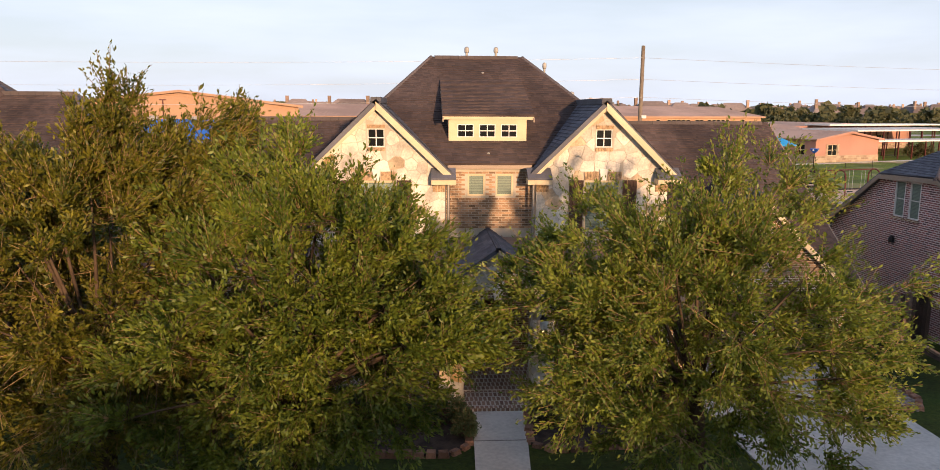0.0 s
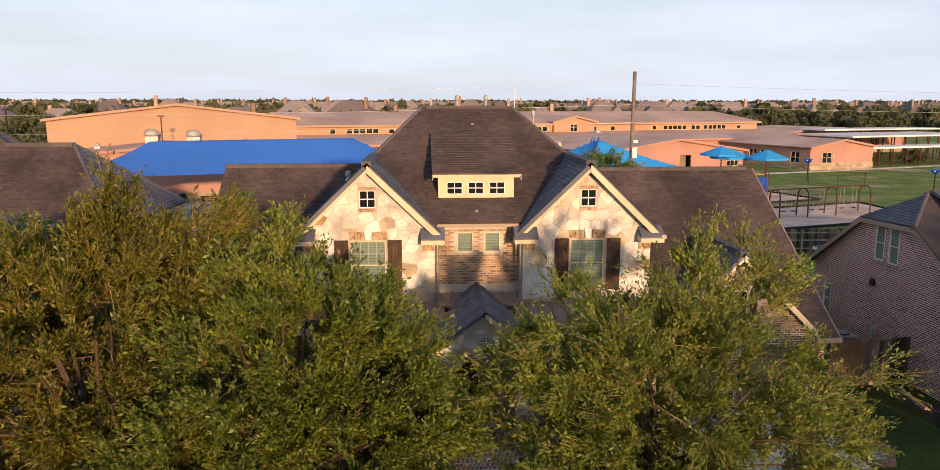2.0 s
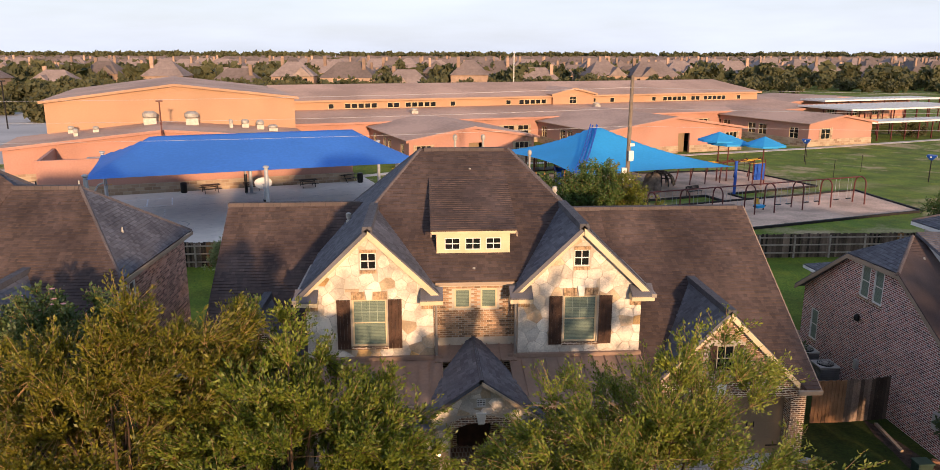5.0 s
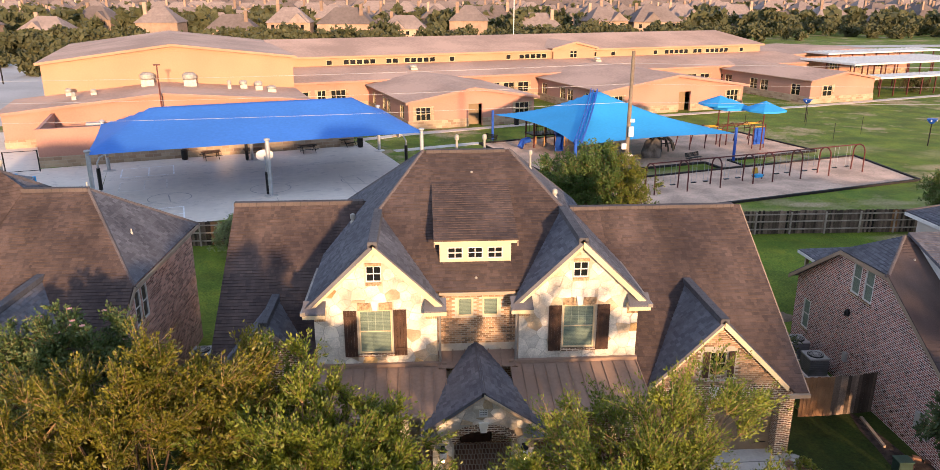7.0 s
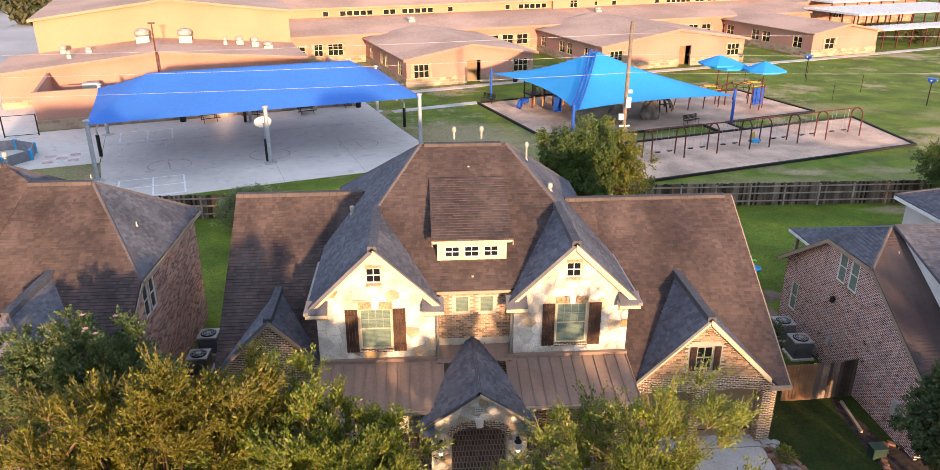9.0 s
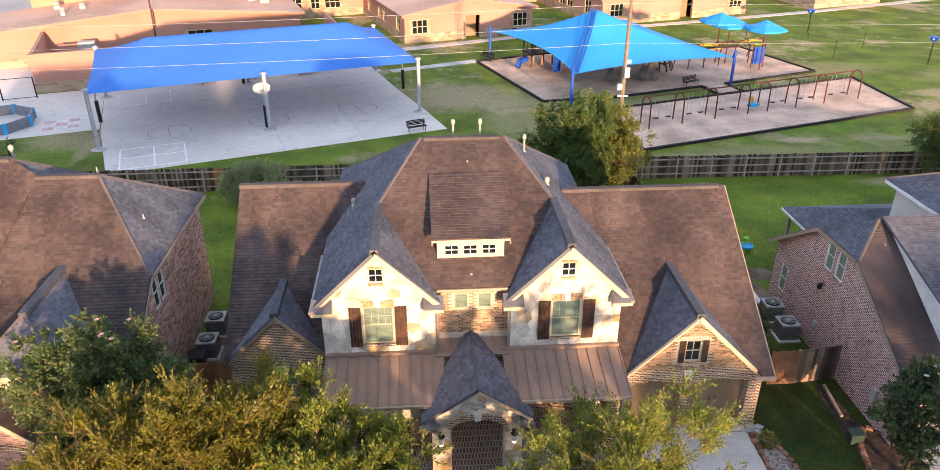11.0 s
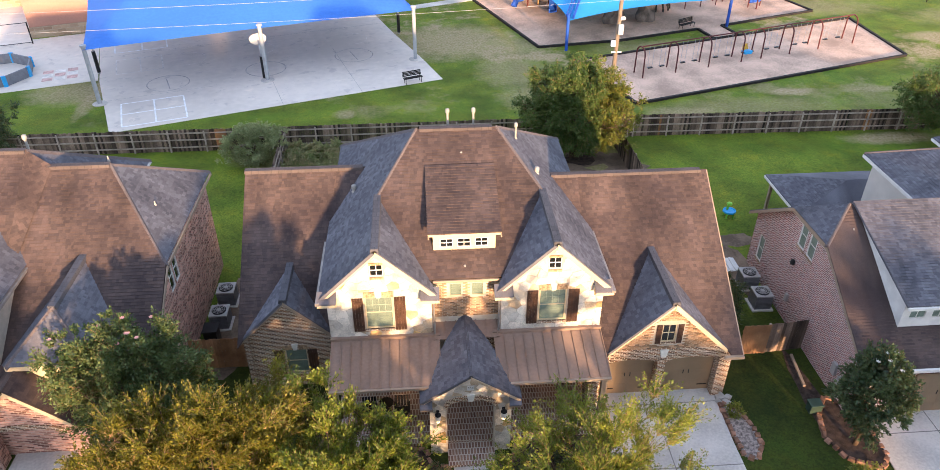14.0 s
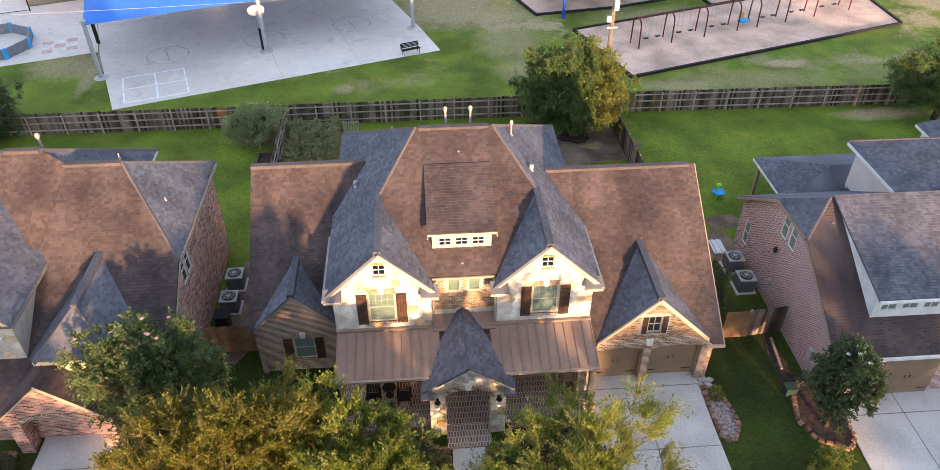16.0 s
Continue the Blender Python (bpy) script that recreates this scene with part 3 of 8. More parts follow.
def ring_frame(bm, x0, x1, z0, z1, rim, y0, y1, m):
    """A closed four-sided frame in one piece."""
    loops = []
    for r, y in ((0, y0), (rim, y0), (rim, y1), (0, y1)):
        loops.append([bm.verts.new(m @ Vector(p)) for p in ((x0 + r, y, z0 + r), (x1 - r, y, z0 + r), (x1 - r, y, z1 - r), (x0 + r, y, z1 - r))])
    for a, c in zip(loops, loops[1:] + loops[:1]):
        for k in range(4):
            bm.faces.new((a[k], a[(k + 1) % 4], c[(k + 1) % 4], c[k]))


def window(parent, m, x0, x1, z0, z1, bars=(1, 1), frame_mat=None, pane_mat=None, blind=False, depth=0.12, rim=0.055, label="", sill=False):
    """A window in an opening: frame, glazing bars, panes, and a blind behind them where it shows."""
    bm = bmesh.new()
    ring_frame(bm, x0, x1, z0, z1, rim, depth - 0.10, depth, m)
    win = part("window", bm, frame_mat or WHITE, parent, label)
    nx, nz = bars
    spans = [(x0 + (x1 - x0) * i / nx - 0.013, x0 + (x1 - x0) * i / nx + 0.013, z0 + rim, z1 - rim, 0.075) for i in range(1, nx)]
    spans += [(x0 + rim, x1 - rim, z0 + (z1 - z0) * i / nz - 0.015, z0 + (z1 - z0) * i / nz + 0.015, 0.08) for i in range(1, nz)]
    for a, c, lo, hi, dd in spans:
        bm = bmesh.new()
        box(bm, a, c, depth - dd, depth - 0.028, lo, hi, m)
        part("glazing_bar", bm, frame_mat or WHITE, win)
    bm = bmesh.new()
    box(bm, x0 + rim, x1 - rim, depth - 0.05, depth - 0.043, z0 + rim, z1 - rim, m)
    part("pane", bm, pane_mat or (BLIND if blind else GLASS), win, "closed pale blind behind glass" if blind else "")
    if sill:
        bm = bmesh.new()
        box(bm, x0 - 0.06, x1 + 0.06, -0.05, depth, z0 - 0.09, z0, m)
        part("sill", bm, BRICK, win)
    return win


def shutter(parent, m, x0, x1, z0, z1):
    bm = bmesh.new()
    n = 4
    w = (x1 - x0) / n
    for i in range(n):
        box(bm, x0 + i * w + 0.004, x0 + (i + 1) * w - 0.004, -0.075, -0.04, z0, z1, m)
    for z in (z0 + 0.18, z1 - 0.3):
        box(bm, x0 + 0.01, x1 - 0.01, -0.095, -0.073, z, z + 0.12, m)
    return part("shutter", bm, SHUTTER, parent, "dark stained board shutter")


def ridge_cap(parent, a, b, w=0.20, lift=0.06, name="ridge_cap"):
    """The row of folded shingles along a ridge or hip."""
    a, b = Vector(a), Vector(b)
    d = (b - a).normalized()
    side = d.cross(Vector((0, 0, 1))).normalized()
    flat = name == "ridge_cap"            # ridges carry a raised vent, hips only a low fold
    prof = ((-0.85, -0.12), (-0.72, lift), (0.72, lift), (0.85, -0.12)) if flat else ((-1, -0.10), (-0.25, lift + 0.02), (0.25, lift + 0.02), (1, -0.10))
    bm = bmesh.new()
    vs = []
    for p in (a, b):
        vs.append([bm.verts.new(p + s * side * w + Vector((0, 0, h))) for s, h in prof])
    for i in range(3):
        bm.faces.new((vs[0][i], vs[0][i + 1], vs[1][i + 1], vs[1][i]))
    bm.faces.new((vs[0][3], vs[0][0], vs[1][0], vs[1][3]))
    bm.faces.new(vs[0][::-1])
    bm.faces.new(vs[1])
    return part(name, bm, HIP if name == "hip_cap" else RIDGE_GREY if abs(d.y) > 0.9 else RIDGE, parent)


def rake(parent, a, b, m=None, drop=0.24, thick=0.05, name="fascia"):
    """A painted board under a roof edge from a to b."""
    bm = bmesh.new()
    a, b = Vector(a), Vector(b)
    side = (b - a).cross(Vector((0, 0, 1))).normalized() * thick
    prism(bm, [a, b, b - Vector((0, 0, drop)), a - Vector((0, 0, drop))], side)
    return part(name, bm, m or CREAM, parent)


ROW = 0.145                     # what each course of shingles shows


def lay_shingles(parent, pts, material):
    """Courses of shingles of uneven width over one roof plane, each lapped over the course below it."""
    pts = [Vector(p) for p in pts]
    nrm = sum((a.cross(b) for a, b in zip(pts, pts[1:] + pts[:1])), Vector((0, 0, 0))).normalized()
    if nrm.z < 0:
        nrm = -nrm
    if nrm.y > 0.35:              # planes that fall away to the back lots
        return
    along = Vector((-nrm.y, nrm.x, 0)).normalized()
    up = nrm.cross(along)
    if up.z < 0:
        up = -up
    flat = [((p - pts[0]).dot(along), (p - pts[0]).dot(up)) for p in pts]
    rnd = random.Random(round(pts[0].x * 100 + pts[0].y * 10 + pts[1].z))
    verts, faces = [], []
    low, high = min(b for _, b in flat), max(b for _, b in flat)
    row = 0
    while low + row * ROW < high:
        v0 = low + row * ROW
        strip = clip(clip(flat, 0, 1, v0 + ROW), 0, -1, -v0)
        row += 1
        if len(strip) < 3:
            continue
        a0, a1 = min(a for a, _ in strip), max(a for a, _ in strip)
        x = a0 - rnd.uniform(0, 0.3)
        while x < a1:
            w = rnd.choice((0.10, 0.14, 0.18, 0.22, 0.27))
            cell = clip(clip(strip, 1, 0, x + w - 0.004), -1, 0, -x)
            x += w
            if len(cell) < 3:
                continue
            lift = rnd.uniform(0.012, 0.024)
            k = len(verts)
            tops = [pts[0] + along * a + up * b + nrm * (0.004 + lift * (1 - (b - v0) / ROW)) for a, b in cell]
            verts += [tuple(p) for p in tops]
            faces.append(tuple(range(k, k + len(cell))))
            for i, ((_, b0), (_, b1)) in enumerate(zip(cell, cell[1:] + cell[:1])):
                if abs(b0 - v0) < 1e-5 and abs(b1 - v0) < 1e-5:
                    j = (i + 1) % len(cell)
                    verts += [tuple(tops[j] - nrm * (lift + 0.004)), tuple(tops[i] - nrm * (lift + 0.004))]
                    faces.append((k + j, k + i, len(verts) - 1, len(verts) - 2))
    if not faces:
        return
    ob = array_part("shingles", verts, faces, material, parent)
    add_uv(ob.data)
    tagged(ob, kind="stuff")


def roof(parent, pts, material=None, thick=0.13, name="roof_plane"):
    bm = bmesh.new()
    slab(bm, pts, thick)
    ob = part(name, bm, material or SHINGLE, parent)
    if name == "roof_plane":
        lay_shingles(ob if parent.parent is None else parent, pts, material or SHINGLE)
    return ob


def pipe(parent, at, h, r=0.05, hat=True, name="vent_pipe"):
    bm = bmesh.new()
    x, y, z = at
    rows = [(r * 1.9, -0.25), (r * 1.9, 0.05), (r, 0.12), (r, h)]
    if hat:
        rows += [(r * 1.7, h + 0.02), (r * 1.9, h + 0.1), (r * 1.7, h + 0.2), (r * 0.6, h + 0.24)]
    lathe(bm, rows, at, 12)
    return part(name, bm, VENT, parent, smooth=False)

# ---- ground ----
GZ = -0.5                       # the lots by the street; the school field lies a little higher


def level(y):
    t = min(1, max(0, (y - 28) / 16))
    return GZ * (1 - t * t * (3 - 2 * t))


def make_ground():
    ys = [-2500, -600, -120, -40, -10, 5, 10, 15, 20, 25, 28, 30, 32, 34, 36, 38, 40, 42, 44, 60, 90, 150, 300, 700, 1600, 4500]
    xs = [-4500, -1500, -500, -200, -80, -40, -20, -10, 0, 10, 20, 40, 80, 200, 500, 1500, 4500]
    verts = [(x, y, level(y)) for y in ys for x in xs]
    k = len(xs)
    faces = [(j * k + i, j * k + i + 1, (j + 1) * k + i + 1, (j + 1) * k + i) for j in range(len(ys) - 1) for i in range(k - 1)]
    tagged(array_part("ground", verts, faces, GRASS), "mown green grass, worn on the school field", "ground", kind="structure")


make_ground()


def paved(name, outline, z, material, label, category, thick=0.12, kind="structure"):
    bm = bmesh.new()
    prism(bm, [(x, y, z) for x, y in outline], (0, 0, -thick))
    return tagged(part(name, bm, material), label, category, kind=kind)


def joint_lines(parent, lines, z, w=0.02):
    for (ax, ay), (bx, by) in lines:
        bm = bmesh.new()
        d = Vector((bx - ax, by - ay, 0)).normalized()
        s = Vector((-d.y, d.x, 0)) * w
        prism(bm, [Vector((ax, ay, z)) - s, Vector((bx, by, z)) - s, Vector((bx, by, z)) + s, Vector((ax, ay, z)) + s], (0, 0, 0.004))
        part("joint", bm, JOINT, parent)


drive = paved("driveway", [(7.6, 22.75), (12.95, 22.75), (12.85, 19.5), (12.9, 4.5), (8.0, 4.5), (7.75, 14)], GZ + 0.05, CONCRETE, "pale concrete driveway before the garage", "driveway")
joint_lines(drive, [((7.65, 21.72), (12.9, 21.72)), ((10.1, 21.72), (10.0, 4.5)), ((7.75, 18.33), (12.85, 18.33)), ((7.8, 14.9), (12.85, 14.9)), ((7.9, 11.4), (12.85, 11.4)), ((7.9, 8.0), (12.85, 8.0))], GZ + 0.05)
front_walk = paved("front_walk", [(1.3, 19.0), (2.72, 19.0), (2.3, 14.6), (2.25, 5), (1.05, 5), (1.1, 14.6)], GZ + 0.05, CONCRETE, "pale concrete walk to the front door", "path")
joint_lines(front_walk, [((1.2, 17.2), (2.5, 17.2)), ((1.1, 15.4), (2.4, 15.4)), ((1.1, 13.6), (2.25, 13.6))], GZ + 0.05)
drive_right = paved("driveway", [(18.9, 21.4), (26.5, 21.4), (26.5, 4), (18.7, 4), (18.7, 17)], GZ + 0.05, CONCRETE, "pale concrete driveway of the brick house", "driveway")
joint_lines(drive_right, [((18.8, 19.4), (26.5, 19.4)), ((21.6, 20.8), (21.5, 4)), ((18.8, 16.4), (26.5, 16.4))], GZ + 0.05)
drive_left = paved("driveway", [(-16.3, 21.4), (-12.9, 21.4), (-12.7, 4), (-16.4, 4)], GZ + 0.05, CONCRETE, "shaded concrete driveway before an arched garage", "driveway")
joint_lines(drive_left, [((-16.3, 19.2), (-12.9, 19.2)), ((-14.9, 19.2), (-14.9, 4))], GZ + 0.05)
street = paved("road", [(-400, -9), (400, -9), (400, -1), (-400, -1)], GZ + 0.03, ASPHALT, "dark asphalt residential street", "road")

# ---- the stone-fronted house ----
house = thing("house", (2, 26, GZ), "two-storey house with twin stone gables and brown shingle roof", "house")
FRONT = pose(0, 22.45, 0)


def keystone(parent, m, x, z0, z1, w=0.10):
    """A pale wedge stone in the head of an opening."""
    bm = bmesh.new()
    prism(bm, [(x - w * 0.8, -0.09, z0), (x + w * 0.8, -0.09, z0), (x + w * 1.35, -0.09, z1), (x - w * 1.35, -0.09, z1)], (0, 0.12, 0))
    bmesh.ops.bevel(bm, geom=list(bm.edges), offset=0.012, segments=1, affect="EDGES")
    bmesh.ops.transform(bm, matrix=m, verts=bm.verts)
    part("keystone", bm, KEYSTONE, parent, "pale limestone keystone")


def stone_gable(parent, cx, y, seed, right):
    """A stone gable: wall, stones, windows, shutters, brick heads and cornice returns."""
    m = pose(cx, y, 0)
    outline = [(-2.05, 3.35), (2.05, 3.35), (2.05, 5.85), (0, 7.72), (-2.05, 5.85)]
    wx = -0.02 if not right else 0.02
    openings = [(wx - 0.56, wx + 0.56, 3.84, 5.44), (wx - 0.25, wx + 0.25, 6.46, 7.0)]
    bm = bmesh.new()
    wall(bm, outline, openings, 0.3, m)
    w = part("wall", bm, MORTAR, parent, "pale irregular limestone wall")
    keep = [(wx - 0.62, wx + 0.62, 3.74, 5.72), (wx - 0.30, wx + 0.30, 6.34, 7.12)]
    stones(w, outline, keep, m, 0.35, seed)
    window(parent, m, wx - 0.56, wx + 0.56, 3.84, 5.44, (1, 2), CREAM, None, True, 0.14, 0.055, sill=True)
    for i in range(1, 5):     # thin grid in the upper sash
        bm = bmesh.new()
        if i < 4:
            box(bm, wx - 0.50 + 0.25 * i - 0.006, wx - 0.50 + 0.25 * i + 0.006, 0.080, 0.088, 4.66, 5.38, m)
        else:
            box(bm, wx - 0.50, wx + 0.50, 0.082, 0.087, 5.00, 5.012, m)
        part("glazing_bar", bm, PALE_GREEN, parent)
    window(parent, m, wx - 0.25, wx + 0.25, 6.46, 7.0, (2, 2), WHITE, PANE, False, 0.12, 0.025)
    for x0, x1 in ((wx - 1.05, wx - 0.61), (wx + 0.61, wx + 1.05)):
        shutter(parent, m, x0, x1, 3.78, 5.46)
    for x0, x1, z0, z1 in ((wx - 0.58, wx - 0.14, 5.46, 5.72), (wx + 0.14, wx + 0.58, 5.46, 5.72), (wx - 0.27, wx + 0.27, 7.02, 7.12), (wx - 0.27, wx + 0.27, 6.34, 6.44)):
        k = max(5, int((x1 - x0) / 0.085))
        for i in range(k):
            a = x0 + (x1 - x0) * i / k
            bm = bmesh.new()
            box(bm, a + 0.005, a + (x1 - x0) / k - 0.005, -0.045, 0.02, z0, z1, m)
            part("brick", bm, BRICK_TAN, parent)
    keystone(parent, m, wx, 5.45, 5.80)
    for s in (-1, 1):     # cornice returns at the eaves
        bm = bmesh.new()
        a, b = sorted((s * 1.62, s * 2.36))
        prism(bm, [(a, -0.46, 5.56), (b, -0.46, 5.56), (b, 0.0, 5.84), (a, 0.0, 5.84)], (0, 0, -0.06))
        bmesh.ops.transform(bm, matrix=m, verts=bm.verts)
        part("eave_return", bm, SHINGLE_SKYLIT, parent)
        bm = bmesh.new()
        box(bm, a, b, -0.44, -0.02, 5.36, 5.52, m)
        part("cornice", bm, CREAM, parent)
        k = 5
        x0, x1 = sorted((s * 1.66, s * 2.05))
        for i in range(k):
            q = x0 + (x1 - x0) * i / k
            bm = bmesh.new()
            box(bm, q + 0.006, q + (x1 - x0) / k - 0.006, -0.05, 0.02, 5.10, 5.30, m)
            part("brick", bm, BRICK_TAN, parent)


stone_gable(house, -1.38, 22.62, 3, False)
stone_gable(house, 5.50, 22.62, 8, True)

E_Z, TOP = 5.64, 9.53
for s in (-1, 1):         # the two sides of the main roof mirror each other
    def X(x):
        return 2.06 + s * x
    roof(house, [(X(5.75), 22.34, E_Z), (X(3.44), 22.34, 7.87), (X(3.44), 26.2, 7.87), (X(1.74), 29.0, TOP), (X(5.75), 35.3, E_Z)], SHINGLE_SKYLIT)
    roof(house, [(X(3.44), 22.34, 7.87), (X(1.13), 22.34, E_Z), (X(1.13), 22.42, E_Z), (X(3.44), 26.2, 7.87)], SHINGLE_SKYLIT)
    ridge_cap(house, (X(3.44), 22.34, 7.87), (X(3.44), 26.3, 7.87))
    ridge_cap(house, (X(3.44), 26.2, 7.87), (X(1.74), 29.0, TOP), 0.13, 0.025, "hip_cap")
    ridge_cap(house, (X(5.75), 35.3, E_Z), (X(1.74), 29.0, TOP), 0.13, 0.025, "hip_cap")
    rake(house, (X(3.44), 22.36, 7.80), (X(5.70), 22.36, 5.62))
    rake(house, (X(3.44), 22.36, 7.80), (X(1.18), 22.36, 5.62))
    bm = bmesh.new()      # gutter down the side
    a, b = sorted((X(5.70), X(5.86)))
    box(bm, a, b, 22.16, 26.4, 5.48, 5.60)
    part("gutter", bm, GUTTER, house)
    bm = bmesh.new()      # side walls of the upper storey
    a, b = sorted((X(5.43), X(5.18)))
    box(bm, a, b, 22.93, 35.0, 2.0, 5.7)
    part("wall", bm, BRICK, house)
    bm = bmesh.new()      # inner returns of the gable blocks
    a, b = sorted((X(1.36), X(1.60)))
    box(bm, a, b, 22.93, 23.36, 3.3, 5.6)
    part("wall", bm, MORTAR, house)
    bm = bmesh.new()
    tube(bm, [(X(1.30), 22.56, 5.5), (X(1.30), 22.56, 3.5)], 0.045, 8)
    part("downpipe", bm, GUTTER, house)
roof(house, [(0.62, 22.95, 5.934), (3.50, 22.95, 5.934), (5.50, 26.2, 7.87), (3.80, 29.0, TOP), (0.32, 29.0, TOP), (-1.38, 26.2, 7.87)])
roof(house, [(-3.7, 35.3, E_Z), (7.8, 35.3, E_Z), (3.80, 29.0, TOP), (0.32, 29.0, TOP)])
ridge_cap(house, (0.45, 29.0, TOP), (3.6, 29.0, TOP), 0.2, 0.04)
bm = bmesh.new()
box(bm, -3.4, 7.5, 34.75, 35.0, GZ, 5.7)
part("wall", bm, BRICK, house)
bm = bmesh.new()
box(bm, 0.75, 3.35, 22.88, 22.95, 5.78, 5.89)
part("gutter", bm, TAUPE, house)

# brick bay between the gables, laid brick by brick
BAY = pose(0, 23.12, 0)
bay_holes = [(1.38, 1.92, 4.92, 5.60), (2.26, 2.80, 4.92, 5.60)]
bm = bmesh.new()
wall(bm, [(0.65, 3.5), (3.45, 3.5), (3.45, 5.95), (0.65, 5.95)], bay_holes, 0.2, BAY)
bay_wall = part("wall", bm, MORTAR, house, "brown brick bay wall")
for h in bay_holes:
    window(house, BAY, *h, (1, 1), CREAM, None, True, 0.10, 0.05)
for x in (0.62, 3.30):
    bm = bmesh.new()
    box(bm, x, x + 0.3, 22.9, 23.1, 5.50, 5.66)
    part("corbel", bm, CREAM, house)

# shed dormer
DORM = pose(0, 24.03, 0)
dorm_holes = [(1.10, 1.62, 6.70, 7.11), (1.80, 2.32, 6.70, 7.11), (2.50, 3.02, 6.70, 7.11)]
dormer = new("dormer")
dormer.parent = house
dormer.matrix_parent_inverse = chain(house).inverted()
bm = bmesh.new()
wall(bm, [(0.82, 6.40), (3.32, 6.40), (3.32, 7.33), (0.82, 7.33)], dorm_holes, 0.15, DORM)
for a, b in ((0.82, 0.92), (3.22, 3.32)):
    prism(bm, [(a, 24.18, 6.5), (a, 24.18, 7.3), (a, 27.0, 8.3), (a, 27.0, 8.2)], (b - a, 0, 0))
part("dormer_wall", bm, CREAM, dormer)
roof(dormer, [(0.62, 23.94, 7.41), (3.56, 23.94, 7.41), (3.56, 27.35, 8.62), (0.62, 27.35, 8.62)], SHINGLE, 0.1)
rake(dormer, (3.56, 23.96, 7.37), (0.62, 23.96, 7.37), None, 0.11, 0.03)
for a in (0.62, 3.52):
    bm = bmesh.new()
    prism(bm, [(a, 23.88, 7.30), (a, 23.88, 7.18), (a, 27.0, 8.26), (a, 27.0, 8.40)], (0.04, 0, 0))
    part("fascia", bm, TAUPE, dormer)
bm = bmesh.new()
box(bm, 0.80, 3.34, 23.99, 24.025, 6.44, 6.56)
part("trim_board", bm, CREAM, dormer)
for h in dorm_holes:
    window(house, DORM, *h, (2, 2), WHITE, PANE, False, 0.10, 0.025)

# left wing with a small brick gable


def wing_left(x, y):
    return (x, y, 2.38 + (y - 23.45) * 4.84 / 6.55)


roof(house, [wing_left(-7.5, 23.45), wing_left(-5.38, 26.25), wing_left(-5.38, 30.0), wing_left(-7.5, 30.0)])
roof(house, [wing_left(-3.4, 23.6), wing_left(-3.4, 30.0), wing_left(-5.38, 30.0), wing_left(-5.38, 26.25)])
roof(house, [(-3.4, 28.2, 5.89), (-2.05, 30.0, 7.22), (-3.4, 30.0, 7.22)])
roof(house, [(-7.5, 30.0, 7.22), (-2.05, 30.0, 7.22), (-3.4, 36.2, 2.5), (-7.5, 36.2, 2.5)])
ridge_cap(house, (-7.52, 30.0, 7.22), (-2.2, 30.0, 7.22), 0.2, 0.04)
bm = bmesh.new()
wall(bm, [(23.9, GZ), (35.9, GZ), (35.9, 2.5), (30.0, 7.1), (23.9, 2.6)], [], 0.25, pose(-7.1, 0, 0, 0, 0, 90))
part("wall", bm, BRICK, house)
LG = pose(-5.40, 24.05, 0)
lg_hole = [(-0.34, 0.62, 0.25, 1.62)]
bm = bmesh.new()
wall(bm, [(-1.85, GZ), (1.98, GZ), (1.98, 2.45), (0, 4.30), (-1.85, 2.45)], lg_hole, 0.25, LG)
part("wall", bm, BRICK, house, "brown brick gable wall")
window(house, LG, *lg_hole[0], (1, 2), CREAM, None, True, 0.14, 0.05, sill=True)
keystone(house, LG, (lg_hole[0][0] + lg_hole[0][1]) / 2, lg_hole[0][3] + 0.02, lg_hole[0][3] + 0.34)
bm = bmesh.new()
for i in range(11):       # soldier bricks over the window
    a = lg_hole[0][0] - 0.06 + 0.098 * i
    if not 4 <= i <= 6:
        box(bm, a + 0.006, a + 0.092, -0.04, 0.02, lg_hole[0][3] + 0.02, lg_hole[0][3] + 0.26, LG)
part("brick_head", bm, BRICK_TAN, house)
shutter(house, LG, -0.78, -0.38, 0.25, 1.64)
shutter(house, LG, 0.66, 1.06, 0.25, 1.64)
for s in (-1, 1):
    roof(house, [(-5.40, 23.78, 4.52), (-5.40 + s * 2.14, 23.78, 2.38), (-5.40 + s * 2.14, 23.82, 2.38), (-5.40, 26.45, 4.52)], SHINGLE_SKYLIT, 0.1)
    rake(house, (-5.40, 23.80, 4.47), (-5.40 + s * 2.08, 23.80, 2.39), TAUPE, 0.2)
ridge_cap(house, (-5.40, 23.78, 4.52), (-5.40, 26.45, 4.52))

# right wing with the garage


def wing_right(x, y):
    return (x, y, 2.36 + (y - 21.6) * 4.77 / 7.2)


roof(house, [wing_right(7.5, 21.6), wing_right(7.72, 21.6), wing_right(10.34, 25.65), wing_right(10.34, 28.8), wing_right(7.5, 28.8)])
roof(house, [wing_right(13.02, 21.6), wing_right(13.48, 21.6), wing_right(13.48, 28.8), wing_right(10.34, 28.8), wing_right(10.34, 25.65)])
roof(house, [(7.5, 28.8, 7.13), (7.5, 26.6, 5.67), (6.25, 28.8, 7.13)])
roof(house, [(6.25, 28.8, 7.13), (13.48, 28.8, 7.13), (13.48, 36.0, 2.4), (7.5, 36.0, 2.4)])
ridge_cap(house, (6.3, 28.8, 7.13), (13.2, 28.8, 7.13), 0.2, 0.04)
bm = bmesh.new()
wall(bm, [(-35.7, GZ), (-22.2, GZ), (-22.2, 2.5), (-28.8, 7.0), (-35.7, 2.4)], [], 0.25, pose(13.12, 0, 0, 0, 0, -90))
part("wall", bm, BRICK, house)
